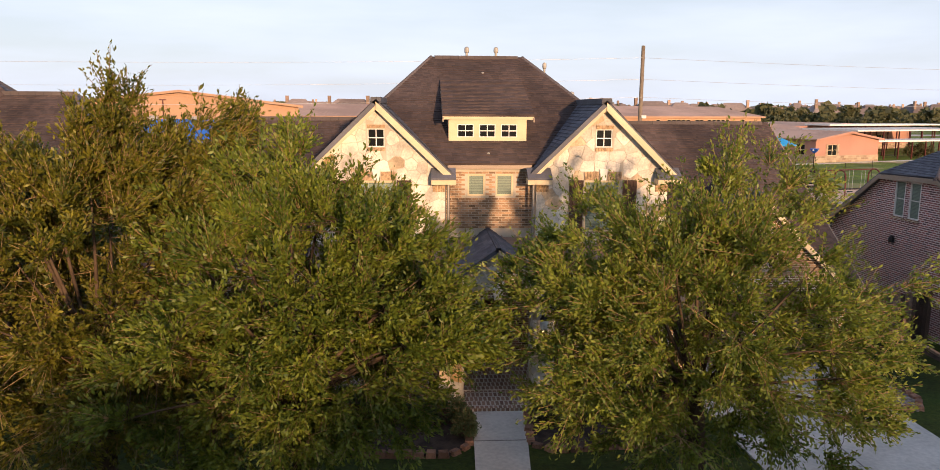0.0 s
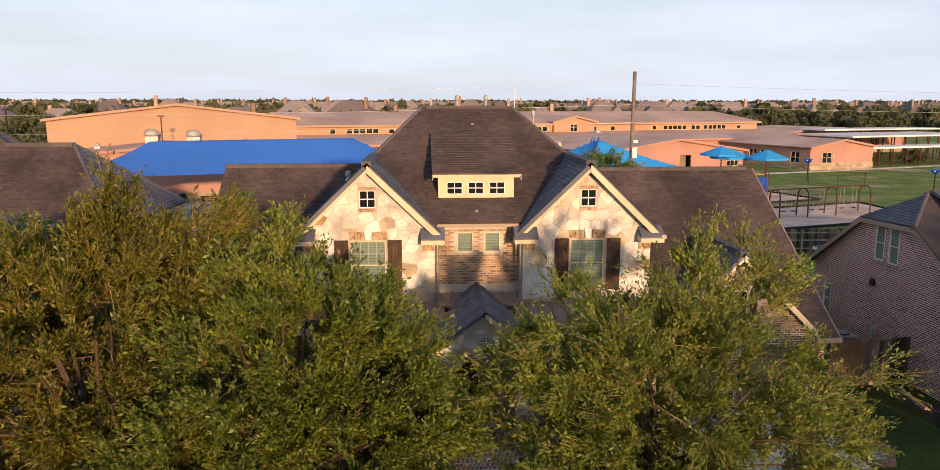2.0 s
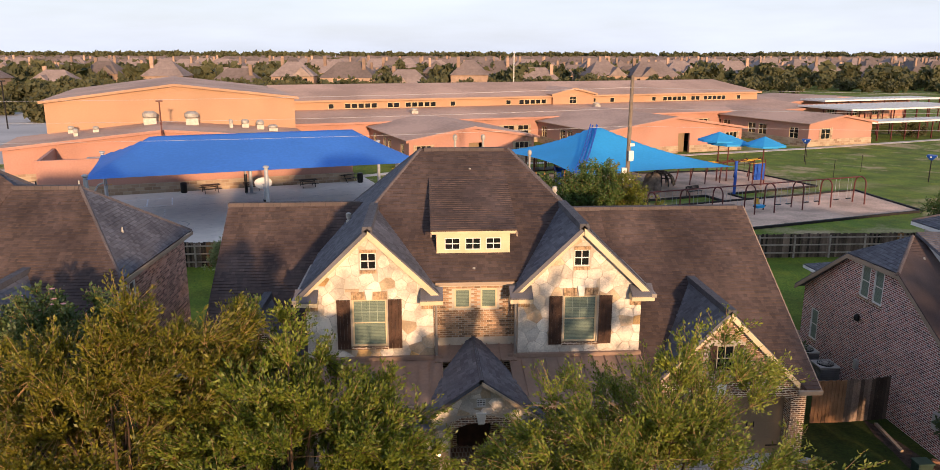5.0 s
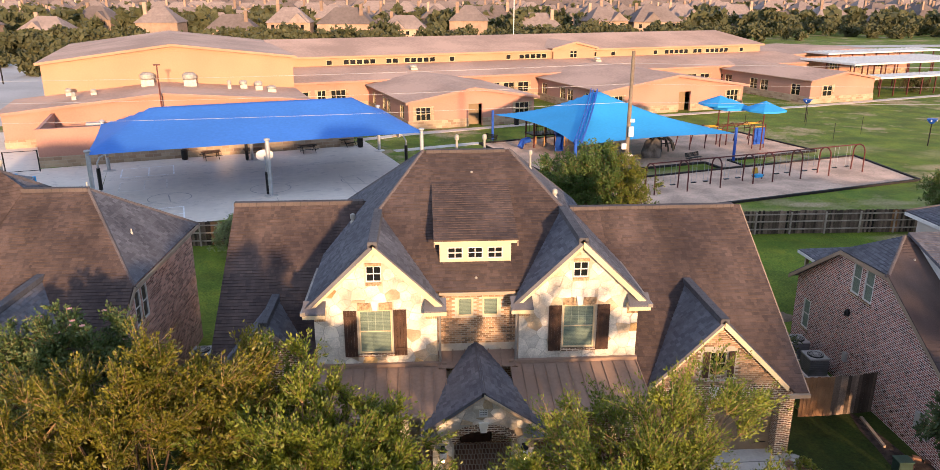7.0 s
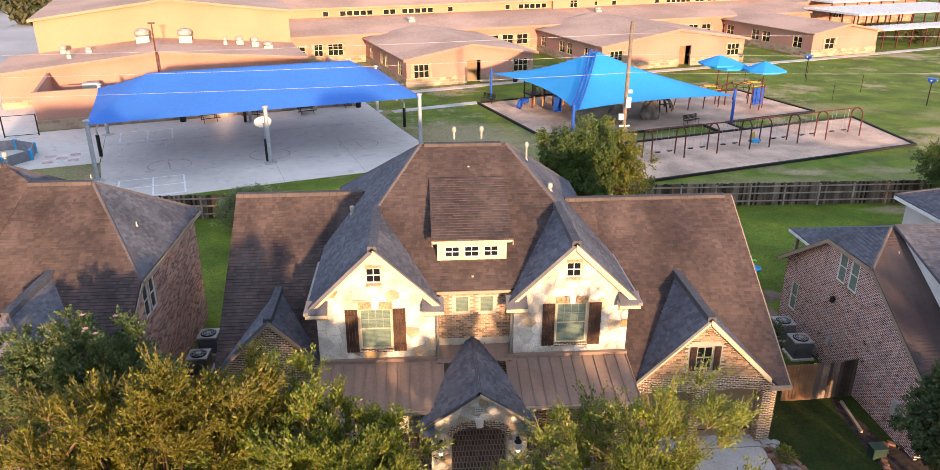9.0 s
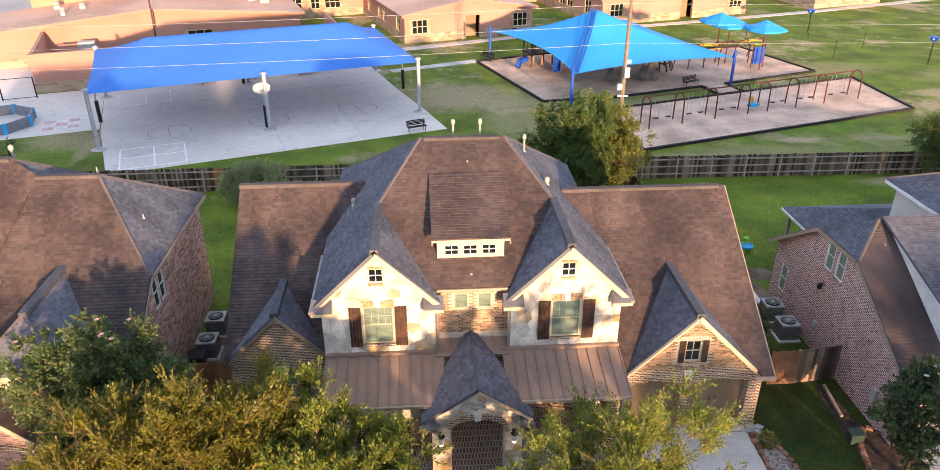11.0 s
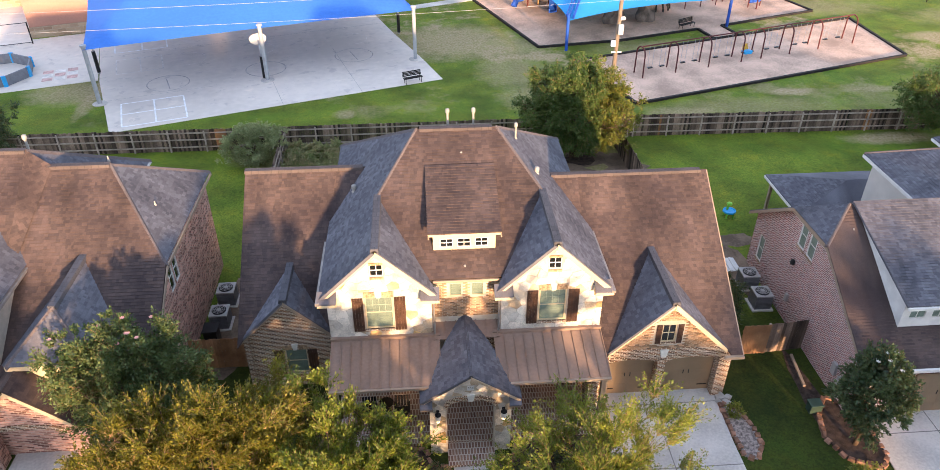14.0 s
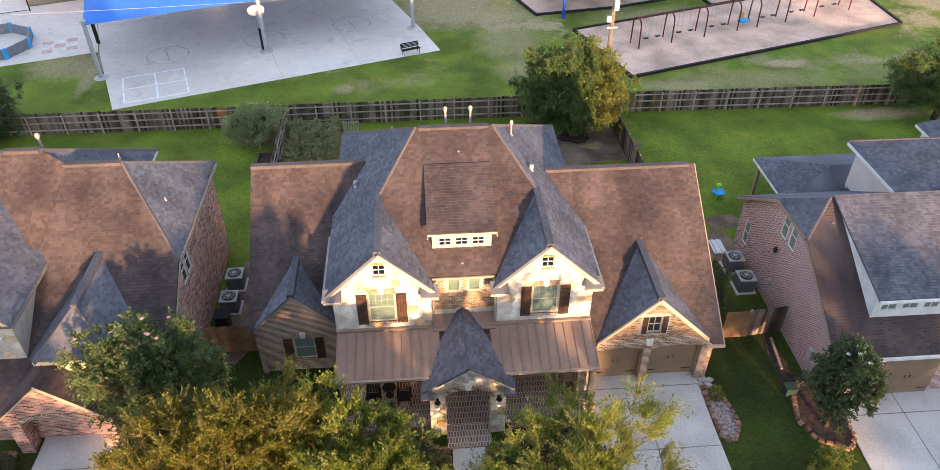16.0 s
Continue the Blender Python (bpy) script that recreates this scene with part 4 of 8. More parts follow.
rake(house, (13.49, 21.6, 2.34), (13.49, 28.8, 7.11), TAUPE, 0.18)
GA = pose(10.34, 22.05, 0)
door_holes = [(-2.42, -0.24, GZ, 1.72, 0.26), (0.10, 2.42, GZ, 1.72, 0.26)]
gar_win = (-0.30, 0.30, 2.86, 3.80)
bm = bmesh.new()
wall(bm, [(-2.62, GZ), (2.76, GZ), (2.76, 2.4), (2.42, 2.6), (0, 4.78), (-2.62, 2.42)], door_holes + [gar_win], 0.55, GA)
gar_wall = part("wall", bm, BRICK, house, "tan brown brick garage gable")
window(house, GA, *gar_win, (2, 2), CREAM, PANE, False, 0.12, 0.04, sill=True)
shutter(house, GA, -0.56, -0.33, 2.84, 3.82)
shutter(house, GA, 0.33, 0.56, 2.84, 3.82)
for h in door_holes:      # soldier bricks over the arched garage doors
    n_br = 24
    bm = bmesh.new()
    for i in range(n_br):
        q0, q1 = -1.04 + 2.08 * i / n_br, -1.04 + 2.08 * (i + 1) / n_br
        za = h[3] + h[4] * math.sqrt(max(0, 1 - min(1, abs((q0 + q1) / 2)) ** 2))
        cx, hw = (h[0] + h[1]) / 2, (h[1] - h[0]) / 2
        box(bm, cx + q0 * hw + 0.006, cx + q1 * hw - 0.006, -0.05, 0.05, za + 0.01, za + 0.24, GA)
    part("brick_arch", bm, BRICK, house)


def garage_door(parent, m, x0, x1, z0, z1, y):
    rows, cols = 4, 4
    bm = bmesh.new()
    box(bm, x0, x1, y + 0.02, y + 0.06, z0, z1, m)
    d = part("garage_door", bm, DOOR_TAN, parent, "tan panelled garage door")
    for r in range(rows):
        for c in range(cols):
            a, b = x0 + (x1 - x0) * c / cols + 0.03, x0 + (x1 - x0) * (c + 1) / cols - 0.03
            lo, hi = z0 + (z1 - z0) * r / rows + 0.05, z0 + (z1 - z0) * (r + 1) / rows - 0.05
            bm = bmesh.new()
            box(bm, a, b, y + 0.012, y + 0.019, lo, hi, m)
            part("panel", bm, DOOR_TAN, d)
    for dx in (-0.12, 0.12):
        bm = bmesh.new()
        c = (x0 + x1) / 2 + dx
        box(bm, c - 0.015, c + 0.015, y - 0.03, y - 0.004, z0 + 1.05, z0 + 1.25, m)
        part("handle", bm, DARK, d)
    for c in (x0 + 0.12, x1 - 0.12):
        bm = bmesh.new()
        s = 1 if c < (x0 + x1) / 2 else -1
        box(bm, min(c, c + s * 0.42), max(c, c + s * 0.42), y - 0.02, y - 0.004, z0 + 0.30, z0 + 0.34, m)
        part("hinge", bm, DARK, d)
    return d


for h in door_holes:
    garage_door(house, GA, h[0], h[1], GZ + 0.05, 2.0, 0.42)
for s, reach in ((-1, 2.62), (1, 2.72)):
    x = 10.34 + s * reach
    roof(house, [(10.34, 21.84, 5.06), (x, 21.84, 5.06 - reach), (x, 21.88, 5.06 - reach), (10.34, 25.75, 5.06)], SHINGLE_SKYLIT, 0.1)
    rake(house, (10.34, 21.86, 5.01), (10.34 + s * 2.55, 21.86, 2.48), CREAM, 0.22)
ridge_cap(house, (10.34, 21.84, 5.06), (10.34, 25.7, 5.06))
bm = bmesh.new()
box(bm, 12.7, 13.52, 21.48, 21.60, 2.20, 2.34)
part("gutter", bm, TAUPE, house)
keystone(house, GA, -0.07, 2.06, 2.44, 0.13)

# porch: metal roofs, gable, arch, floor
porch = new("porch")
porch.parent = house
porch.matrix_parent_inverse = chain(house).inverted()
for x0, x1 in ((-3.42, 0.95), (3.15, 7.58)):
    roof(porch, [(x0, 20.26, 2.86), (x1, 20.26, 2.86), (x1, 22.63, 3.40), (x0, 22.63, 3.40)], METAL_ROOF, 0.06, "metal_roof")
    n_seam = 11
    for i in range(n_seam + 1):
        x = x0 + 0.02 + (x1 - x0 - 0.04) * i / n_seam
        bm = bmesh.new()
        prism(bm, [(x - 0.018, 20.25, 2.86), (x + 0.018, 20.25, 2.86), (x + 0.018, 22.60, 3.395), (x - 0.018, 22.60, 3.395)], (0, -0.012, 0.045))
        part("seam", bm, METAL_ROOF, porch)
    bm = bmesh.new()
    box(bm, x0 - 0.02, x1 + 0.02, 22.46, 22.62, 3.38, 3.50)
    part("flashing", bm, METAL_ROOF, porch)
    bm = bmesh.new()
    box(bm, x0, x1, 20.15, 20.26, 2.74, 2.85)
    part("gutter", bm, TAUPE, porch)
roof(porch, [(0.70, 22.30, 3.375), (3.40, 22.30, 3.375), (3.40, 23.42, 3.70), (0.70, 23.42, 3.70)], METAL_ROOF, 0.06, "metal_roof")
for i in range(7):
    x = 0.80 + 2.5 * i / 6
    bm = bmesh.new()
    prism(bm, [(x - 0.018, 22.3, 3.375), (x + 0.018, 22.3, 3.375), (x + 0.018, 23.4, 3.695), (x - 0.018, 23.4, 3.695)], (0, -0.012, 0.045))
    part("seam", bm, METAL_ROOF, porch)
bm = bmesh.new()
box(bm, 0.70, 3.40, 23.32, 23.41, 3.70, 3.88)
part("flashing", bm, METAL_ROOF, porch)
for s in (-1, 1):
    roof(porch, [(2.02, 19.60, 3.92), (2.02 + s * 1.95, 19.60, 2.58), (2.02 + s * 1.95, 20.5, 2.58), (2.02, 23.5, 3.92)], SHINGLE_SKYLIT, 0.1)
    rake(porch, (2.02, 19.62, 3.87), (2.02 + s * 1.92, 19.62, 2.55), STONE_TAN, 0.12)
    bm = bmesh.new()
    a, b = sorted((2.02 + s * 1.48, 2.02 + s * 1.95))
    prism(bm, [(a, 19.42, 2.44), (b, 19.42, 2.44), (b, 19.78, 2.60), (a, 19.78, 2.60)], (0, 0, -0.05))
    part("eave_return", bm, SHINGLE_SKYLIT, porch)
    bm = bmesh.new()
    a, b = sorted((2.02 + s * 1.46, 2.02 + s * 1.96))
    box(bm, a, b, 19.44, 19.52, 2.30, 2.40)
    part("gutter", bm, TAUPE, porch)
ridge_cap(porch, (2.02, 19.60, 3.92), (2.02, 23.4, 3.92), 0.09, 0.0)
PG = pose(2.02, 19.80, 0)
pg_out = [(-1.6, GZ), (1.6, GZ), (1.6, 2.62), (0, 3.72), (-1.6, 2.62)]
pg_hole = [(-0.92, 0.92, GZ, 2.05, 0.42), (-0.13, 0.13, 2.98, 3.22)]
bm = bmesh.new()
wall(bm, pg_out, pg_hole, 0.35, PG)
pg_wall = part("porch_wall", bm, MORTAR, porch, "pale stone porch front with arch")
stones(pg_wall, pg_out, [(-0.98, 0.98, GZ - 0.1, 2.72), (-0.16, 0.16, 2.94, 3.26)], PG, 0.34, 21)
window(house, PG, -0.13, 0.13, 2.98, 3.22, (3, 3), WHITE, PANE, False, 0.10, 0.02)
for i in range(15):
    q0, q1 = -1.0 + 2.0 * i / 15, -1.0 + 2.0 * (i + 1) / 15
    za, zb = [2.06 + 0.42 * math.sqrt(max(0, 1 - q * q)) for q in (q0, q1)]
    bm = bmesh.new()
    prism(bm, [(q0 * 0.95 + 0.006, -0.06, za), (q1 * 0.95 - 0.006, -0.06, zb), (q1 * 1.05 - 0.006, -0.06, zb + 0.22), (q0 * 1.05 + 0.006, -0.06, za + 0.22)], (0, 0.1, 0))
    bmesh.ops.transform(bm, matrix=PG, verts=bm.verts)
    part("brick", bm, BRICK, porch)
keystone(porch, PG, 0.0, 2.44, 2.80, 0.12)
for s in (-1, 1):         # lit lanterns beside the arch
    x = 2.02 + s * 1.28
    bm = bmesh.new()
    box(bm, x - 0.06, x + 0.06, 19.73, 19.785, 1.62, 2.0)
    lamp = part("wall_lamp", bm, DARK, porch, "lit glass lantern with dark metal cap")
    bm = bmesh.new()
    lathe(bm, [(0.02, 2.06), (0.05, 2.02), (0.13, 1.94), (0.12, 1.91)], (x, 19.60, 0), 10)
    tube(bm, [(x, 19.75, 1.97), (x, 19.60, 2.04)], 0.018, 6)
    part("lamp_cap", bm, DARK, porch)
    bm = bmesh.new()
    lathe(bm, [(0.10, 1.905), (0.12, 1.80), (0.105, 1.66), (0.05, 1.60)], (x, 19.60, 0), 10)
    part("lamp_glass", bm, LAMP_WHITE, porch)
    bm = bmesh.new()
    lathe(bm, [(0.02, 1.50), (0.055, 1.53), (0.06, 1.57), (0.03, 1.598)], (x, 19.60, 0), 10)
    part("bulb", bm, LAMP_LIT, porch, "glowing warm bulb")
    bm = bmesh.new()
    a, b = sorted((2.05 + s * 1.45, 2.05 + s * 1.2))
    box(bm, a, b, 20.15, 20.5, GZ, 2.5)
    part("porch_wall", bm, MORTAR, porch)
bm = bmesh.new()
box(bm, 6.95, 7.40, 21.1, 22.0, GZ, 2.85)
part("brick_pier", bm, BRICK, porch)
bm = bmesh.new()          # stone facing of the wall behind the chairs
wall(bm, [(-3.35, GZ + 0.2), (1.3, GZ + 0.2), (1.3, 2.75), (-3.35, 2.75)], [(-2.45, -1.15, 0.25, 1.95)], 0.05, pose(0, 23.24, 0))
behind = part("porch_wall", bm, MORTAR, porch, "pale stone wall behind the porch")
stones(behind, [(-3.35, GZ + 0.2), (1.3, GZ + 0.2), (1.3, 2.75), (-3.35, 2.75)], [(-2.5, -1.1, 0.2, 2.0)], pose(0, 23.24, 0), 0.42, 33)
for x in (-3.3, 7.25):
    bm = bmesh.new()
    box(bm, x, x + 0.22, 20.3, 20.52, 0.4, 2.8)
    part("post", bm, TAUPE, porch)
    bm = bmesh.new()
    box(bm, x - 0.14, x + 0.36, 20.16, 20.66, GZ, 0.42)
    part("post_base", bm, BRICK, porch)
bm = bmesh.new()
box(bm, -3.4, 7.5, 20.2, 23.3, GZ, GZ + 0.2)
part("porch_floor", bm, PAVER, porch, "red brick porch floor")
bm = bmesh.new()
box(bm, 1.1, 3.0, 19.02, 20.2, GZ, GZ + 0.13)
part("porch_step", bm, PAVER, porch)
low_holes = [(-2.4, -1.2, 0.3, 1.9), (1.45, 2.65, GZ + 0.2, 2.1), (4.9, 6.1, 0.3, 1.9)]
bm = bmesh.new()
wall(bm, [(-3.4, GZ), (7.8, GZ), (7.8, 3.3), (-3.4, 3.3)], low_holes, 0.25, pose(0, 23.3, 0))
part("wall", bm, BRICK, house, "shaded brick wall behind the porch")
window(house, pose(0, 23.3, 0), *low_holes[0], (1, 2), CREAM, None, True)
window(house, pose(0, 23.3, 0), *low_holes[2], (1, 2), CREAM, None, True)
bm = bmesh.new()
box(bm, 1.5, 2.6, 23.4, 23.46, GZ + 0.2, 2.08)
for a, b in ((1.6, 2.0), (2.1, 2.5)):
    box(bm, a, b, 23.37, 23.41, 0.0, 0.8)
    box(bm, a, b, 23.37, 23.41, 0.95, 1.9)
part("front_door", bm, SHUTTER, house, "dark wooden panelled front door")
bm = bmesh.new()
box(bm, 13.05, 13.3, 22.2, 35.7, GZ - 0.1, GZ + 0.12)
part("foundation", bm, CONCRETE, house)

# vents and flues on the roofs
pipe(house, (1.73, 30.0, 8.95), 0.80, 0.05)
pipe(house, (2.88, 30.0, 8.95), 0.80, 0.05)
pipe(house, (4.75, 29.6, 8.55), 0.60, 0.045)
pipe(house, (5.45, 27.6, 7.85), 0.15, 0.06)
pipe(house, (-2.55, 28.6, 6.7), 0.15, 0.06)
pipe(house, (-0.9, 33.2, 6.95), 0.25, 0.035, False)
for x, y, z in ((2.2, 27.9, 8.87), (2.05, 23.4, 6.20), (9.4, 28.2, 6.62)):
    bm = bmesh.new()
    lathe(bm, [(0.05, 0.0), (0.05, 0.04), (0.02, 0.06)], (x, y, z), 8)
    part("roof_vent", bm, VENT, house)


# ---- the pink brick house beyond the side yard ----
left_house = thing("house", (-15, 26, GZ), "pink brick house with large brown shingle roof", "house")
bm = bmesh.new()
lw_holes = [(25.92, 26.5, 3.55, 4.92), (26.66, 27.24, 3.55, 4.92)]
wall(bm, [(20.9, GZ), (33.3, GZ), (33.3, 5.2), (25.5, 5.3), (20.9, 2.35)], lw_holes, 0.25, pose(-10.5, 0, 0, 0, 0, 90))
part("wall", bm, BRICK_PINK, left_house, "pink brick side wall with sunlit streak")
for h in lw_holes:
    window(left_house, pose(-10.5, 0, 0, 0, 0, 90), *h, (1, 2), WHITE, GLASS, False, 0.10, 0.05)
LR = 8.1
roof(left_house, [(-10.25, 20.45, 2.2), (-10.25, 25.4, 5.42), (-13.05, 29.4, LR), (-25.0, 29.4, LR), (-25.0, 20.45, 2.2)])
roof(left_house, [(-10.25, 25.4, 5.42), (-10.2, 33.5, 5.34), (-13.05, 29.4, LR)], SHINGLE_SKYLIT)
roof(left_house, [(-10.2, 33.5, 5.34), (-13.05, 29.4, LR), (-25, 29.4, LR), (-25, 34.2, 5.4)], SHINGLE_SKYLIT)
ridge_cap(left_house, (-13.05, 29.4, LR), (-10.25, 25.4, 5.42), 0.13, 0.025, "hip_cap")
ridge_cap(left_house, (-13.05, 29.4, LR), (-10.2, 33.5, 5.34), 0.13, 0.025, "hip_cap")
ridge_cap(left_house, (-13.05, 29.4, LR), (-17.0, 29.4, LR), 0.2, 0.05)
UP_R, UP_L = (-16.4, 29.45, 8.9), (-17.9, 29.45, 8.9)      # the short upper ridge and its hipped ends
roof(left_house, [UP_R, UP_L, (-20.6, 26.2, 6.41), (-19.0, 24.0, 4.72), (-16.6, 24.0, 4.72)], SHINGLE)
roof(left_house, [UP_R, (-15.5, 29.4, 8.12), (-16.6, 24.0, 4.72)], SHINGLE)
roof(left_house, [UP_R, (-13.48, 34.85, 5.38), (-13.48, 29.4, 5.38)], SHINGLE_SKYLIT)
roof(left_house, [UP_R, UP_L, (-22.0, 34.85, 5.38), (-13.48, 34.85, 5.38)], SHINGLE_SKYLIT)
roof(left_house, [UP_L, (-25.0, 34.85, 5.38), (-25.0, 26.2, 5.3), (-20.6, 26.2, 6.41)], SHINGLE_SKYLIT)
ridge_cap(left_house, UP_R, UP_L, 0.2, 0.04)
ridge_cap(left_house, UP_R, (-13.48, 34.85, 5.38), 0.12, 0.025, "hip_cap")
rake(left_house, (-13.45, 34.87, 5.36), (-13.45, 31.0, 5.36), WHITE, 0.14)
rake(left_house, (-10.23, 20.5, 2.2), (-10.23, 25.4, 5.38), TAUPE, 0.16)
rake(left_house, (-10.23, 25.4, 5.38), (-10.18, 33.5, 5.30), TAUPE, 0.16)
# twin-gable front: the tall stone gable, the mid gable and the garage gable
stone_gable(left_house, -18.2, 22.1, 15, False)
for s in (-1, 1):
    roof(left_house, [(-18.2, 21.7, 7.87), (-18.2 + s * 2.34, 21.7, 5.6), (-18.2 + s * 2.34, 25.9, 5.6), (-18.2, 29.5, 7.87)], SHINGLE_SKYLIT)
    rake(left_house, (-18.2, 21.74, 7.80), (-18.2 + s * 2.3, 21.74, 5.56))
ridge_cap(left_house, (-18.2, 21.7, 7.87), (-18.2, 29.5, 7.87))
bm = bmesh.new()
box(bm, -16.4, -16.15, 22.4, 26.2, 2.0, 5.6)
part("wall", bm, MORTAR, left_house)
bm = bmesh.new()
box(bm, -15.92, -15.78, 21.7, 25.8, 5.42, 5.54)
part("gutter", bm, GUTTER, left_house)
RX, RZ = -13.65, 5.75      # mid roof with a hipped front over a sunlit wall
bm = bmesh.new()
box(bm, -15.0, -12.3, 21.25, 21.5, 2.2, 4.3)
box(bm, -12.5, -12.3, 21.5, 23.0, 2.2, 4.3)
part("wall", bm, CREAM, left_house, "sunlit cream wall under the hipped roof")
for s in (-1, 1):
    roof(left_house, [(RX, 22.55, RZ), (RX + s * 1.55, 20.95, 4.25), (RX + s * 2.3, 21.9, 3.5), (RX + s * 2.3, 22.6, 3.5), (RX, 26.1, RZ)], SHINGLE_SKYLIT, 0.1)
    ridge_cap(left_house, (RX, 22.55, RZ), (RX + s * 1.55, 20.95, 4.25), 0.12, 0.025, "hip_cap")
roof(left_house, [(RX, 22.55, RZ), (RX - 1.55, 20.95, 4.25), (RX + 1.55, 20.95, 4.25)], SHINGLE_SKYLIT, 0.1)
rake(left_house, (RX + 1.6, 20.97, 4.22), (RX - 1.6, 20.97, 4.22), CREAM, 0.2)
ridge_cap(left_house, (RX, 22.5, RZ), (RX, 26.1, RZ))
GL = pose(-14.95, 20.2, 0)
bm = bmesh.new()
gl_hole = [(-1.5, 1.5, GZ, 1.35, 0.40)]
wall(bm, [(-2.05, GZ), (2.2, GZ), (2.2, 2.0), (0, 3.9), (-2.05, 2.0)], gl_hole, 0.6, GL)
part("wall", bm, BRICK_PINK, left_house, "pink brick garage gable with wide arch")
garage_door(left_house, GL, -1.5, 1.5, GZ + 0.05, 1.8, 0.9)
bm = bmesh.new()
for i in range(26):
    q0, q1 = -1.05 + 2.1 * i / 26, -1.05 + 2.1 * (i + 1) / 26
    za = 1.35 + 0.40 * math.sqrt(max(0, 1 - min(1, abs((q0 + q1) / 2)) ** 2))
    box(bm, q0 * 1.5 + 0.006, q1 * 1.5 - 0.006, -0.05, 0.05, za + 0.01, za + 0.24, GL)
part("brick_arch", bm, BRICK, left_house)
for s in (-1, 1):
    roof(left_house, [(-14.95, 19.9, 4.05), (-14.95 + s * 2.3, 19.9, 1.95), (-14.95 + s * 2.3, 21.3, 1.95), (-14.95, 22.5, 4.05)], SHINGLE, 0.1)
    rake(left_house, (-14.95, 19.94, 4.01), (-14.95 + s * 2.25, 19.94, 1.93), CREAM, 0.2)
bm = bmesh.new()
box(bm, -25, -10.75, 20.95, 21.2, GZ, 2.2)
part("wall", bm, BRICK_PINK, left_house)
bm = bmesh.new()
box(bm, -25, -10.75, 33.05, 33.3, GZ, 5.1)
part("wall", bm, BRICK_PINK, left_house)
bm = bmesh.new()
box(bm, -12.75, -12.5, 20.8, 21.0, GZ, 2.0)
part("wall", bm, BRICK_PINK, left_house)
pipe(left_house, (-16.85, 30.5, 7.9), 0.98, 0.06)
pipe(left_house, (-11.3, 28.6, 6.40), 0.22, 0.03, False)
pipe(left_house, (-14.0, 29.0, 7.5), 0.12, 0.035, False)
pipe(left_house, (-13.3, 29.9, 8.0), 0.25, 0.03, False)

# ---- the red brick house across the lawn ----
right_house = thing("house", (24, 26, GZ), "red brick house with grey-brown shingle roof and dormer", "house")
RW = pose(18.12, 0, 0, 0, 0, -90)
rw_holes = [(-27.5, -26.88, 3.62, 5.0), (-26.62, -26.0, 3.62, 5.0), (-30.9, -30.3, 0.5, 1.93)]
bm = bmesh.new()
wall(bm, [(-31.7, GZ), (-20.55, GZ), (-20.55, 2.6), (-24.95, 5.2), (-28.3, 5.1), (-31.7, 2.8)], rw_holes, 0.25, RW)
part("wall", bm, BRICK_RED, right_house, "mottled red brick side wall")
for h in rw_holes:
    window(right_house, RW, *h, (1, 2), WHITE, None, True, 0.10, 0.05, sill=True)
RR = 6.28                     # ridge height
roof(right_house, [(17.9, 20.2, 2.45), (17.9, 24.95, 5.3), (19.5, 26.7, RR), (42, 26.7, RR), (42, 20.2, 2.45)], SHINGLE)
roof(right_house, [(17.9, 24.95, 5.3), (17.9, 28.3, 5.2), (19.5, 26.7, RR)], SHINGLE_SKYLIT)
roof(right_house, [(17.9, 28.3, 5.2), (17.75, 31.95, 2.74), (42, 31.95, 2.74), (42, 26.7, RR), (19.5, 26.7, RR)], SHINGLE_SKYLIT)
ridge_cap(right_house, (19.5, 26.7, RR), (17.9, 24.95, 5.3), 0.12, 0.025, "hip_cap")
ridge_cap(right_house, (20.4, 26.7, RR), (30, 26.7, RR), 0.18, 0.05)
for a, b in (((17.89, 20.2, 2.4), (17.89, 24.95, 5.25)), ((17.89, 24.95, 5.25), (17.89, 28.3, 5.15)), ((17.89, 28.3, 5.15), (17.74, 31.95, 2.69))):
    rake(right_house, a, b, TAUPE, 0.18)
bm = bmesh.new()
box(bm, 18.37, 42, 20.6, 20.85, GZ, 2.5)
part("wall", bm, BRICK_RED, right_house)
bm = bmesh.new()
box(bm, 18.37, 42, 31.3, 31.55, GZ, 2.7)
part("wall", bm, BRICK_RED, right_house)
for x0 in (20.6, 24.2):
    garage_door(right_house, pose(0, 20.5, 0), x0, x0 + 2.6, GZ + 0.05, 1.75, 0.0)
bm = bmesh.new()
box(bm, 17.95, 42, 20.08, 20.2, 2.3, 2.43)
part("gutter", bm, WHITE, right_house)
RD = pose(0, 21.72, 0)
rd_holes = [(20.15 + 0.97 * i, 20.87 + 0.97 * i, 3.78, 4.36) for i in range(7)]
bm = bmesh.new()
wall(bm, [(19.85, 3.2), (32, 3.2), (32, 4.66), (19.85, 4.66)], rd_holes, 0.15, RD)
prism(bm, [(19.85, 21.87, 3.3), (19.85, 21.87, 4.6), (19.80, 26.6, 6.24), (19.80, 26.6, 6.1)], (0.12, 0, 0))
part("dormer_wall", bm, WHITE, right_house, "pale boarded dormer wall")
for h in rd_holes:
    window(right_house, RD, *h, (2, 1), WHITE, None, True, 0.10, 0.035)
roof(right_house, [(19.72, 21.42, 4.68), (33, 21.42, 4.68), (33, 26.7, 6.42), (19.62, 26.7, 6.42)], SHINGLE_SKYLIT, 0.1)
bm = bmesh.new()
box(bm, 19.74, 33, 21.32, 21.42, 4.52, 4.64)
part("gutter", bm, WHITE, right_house)
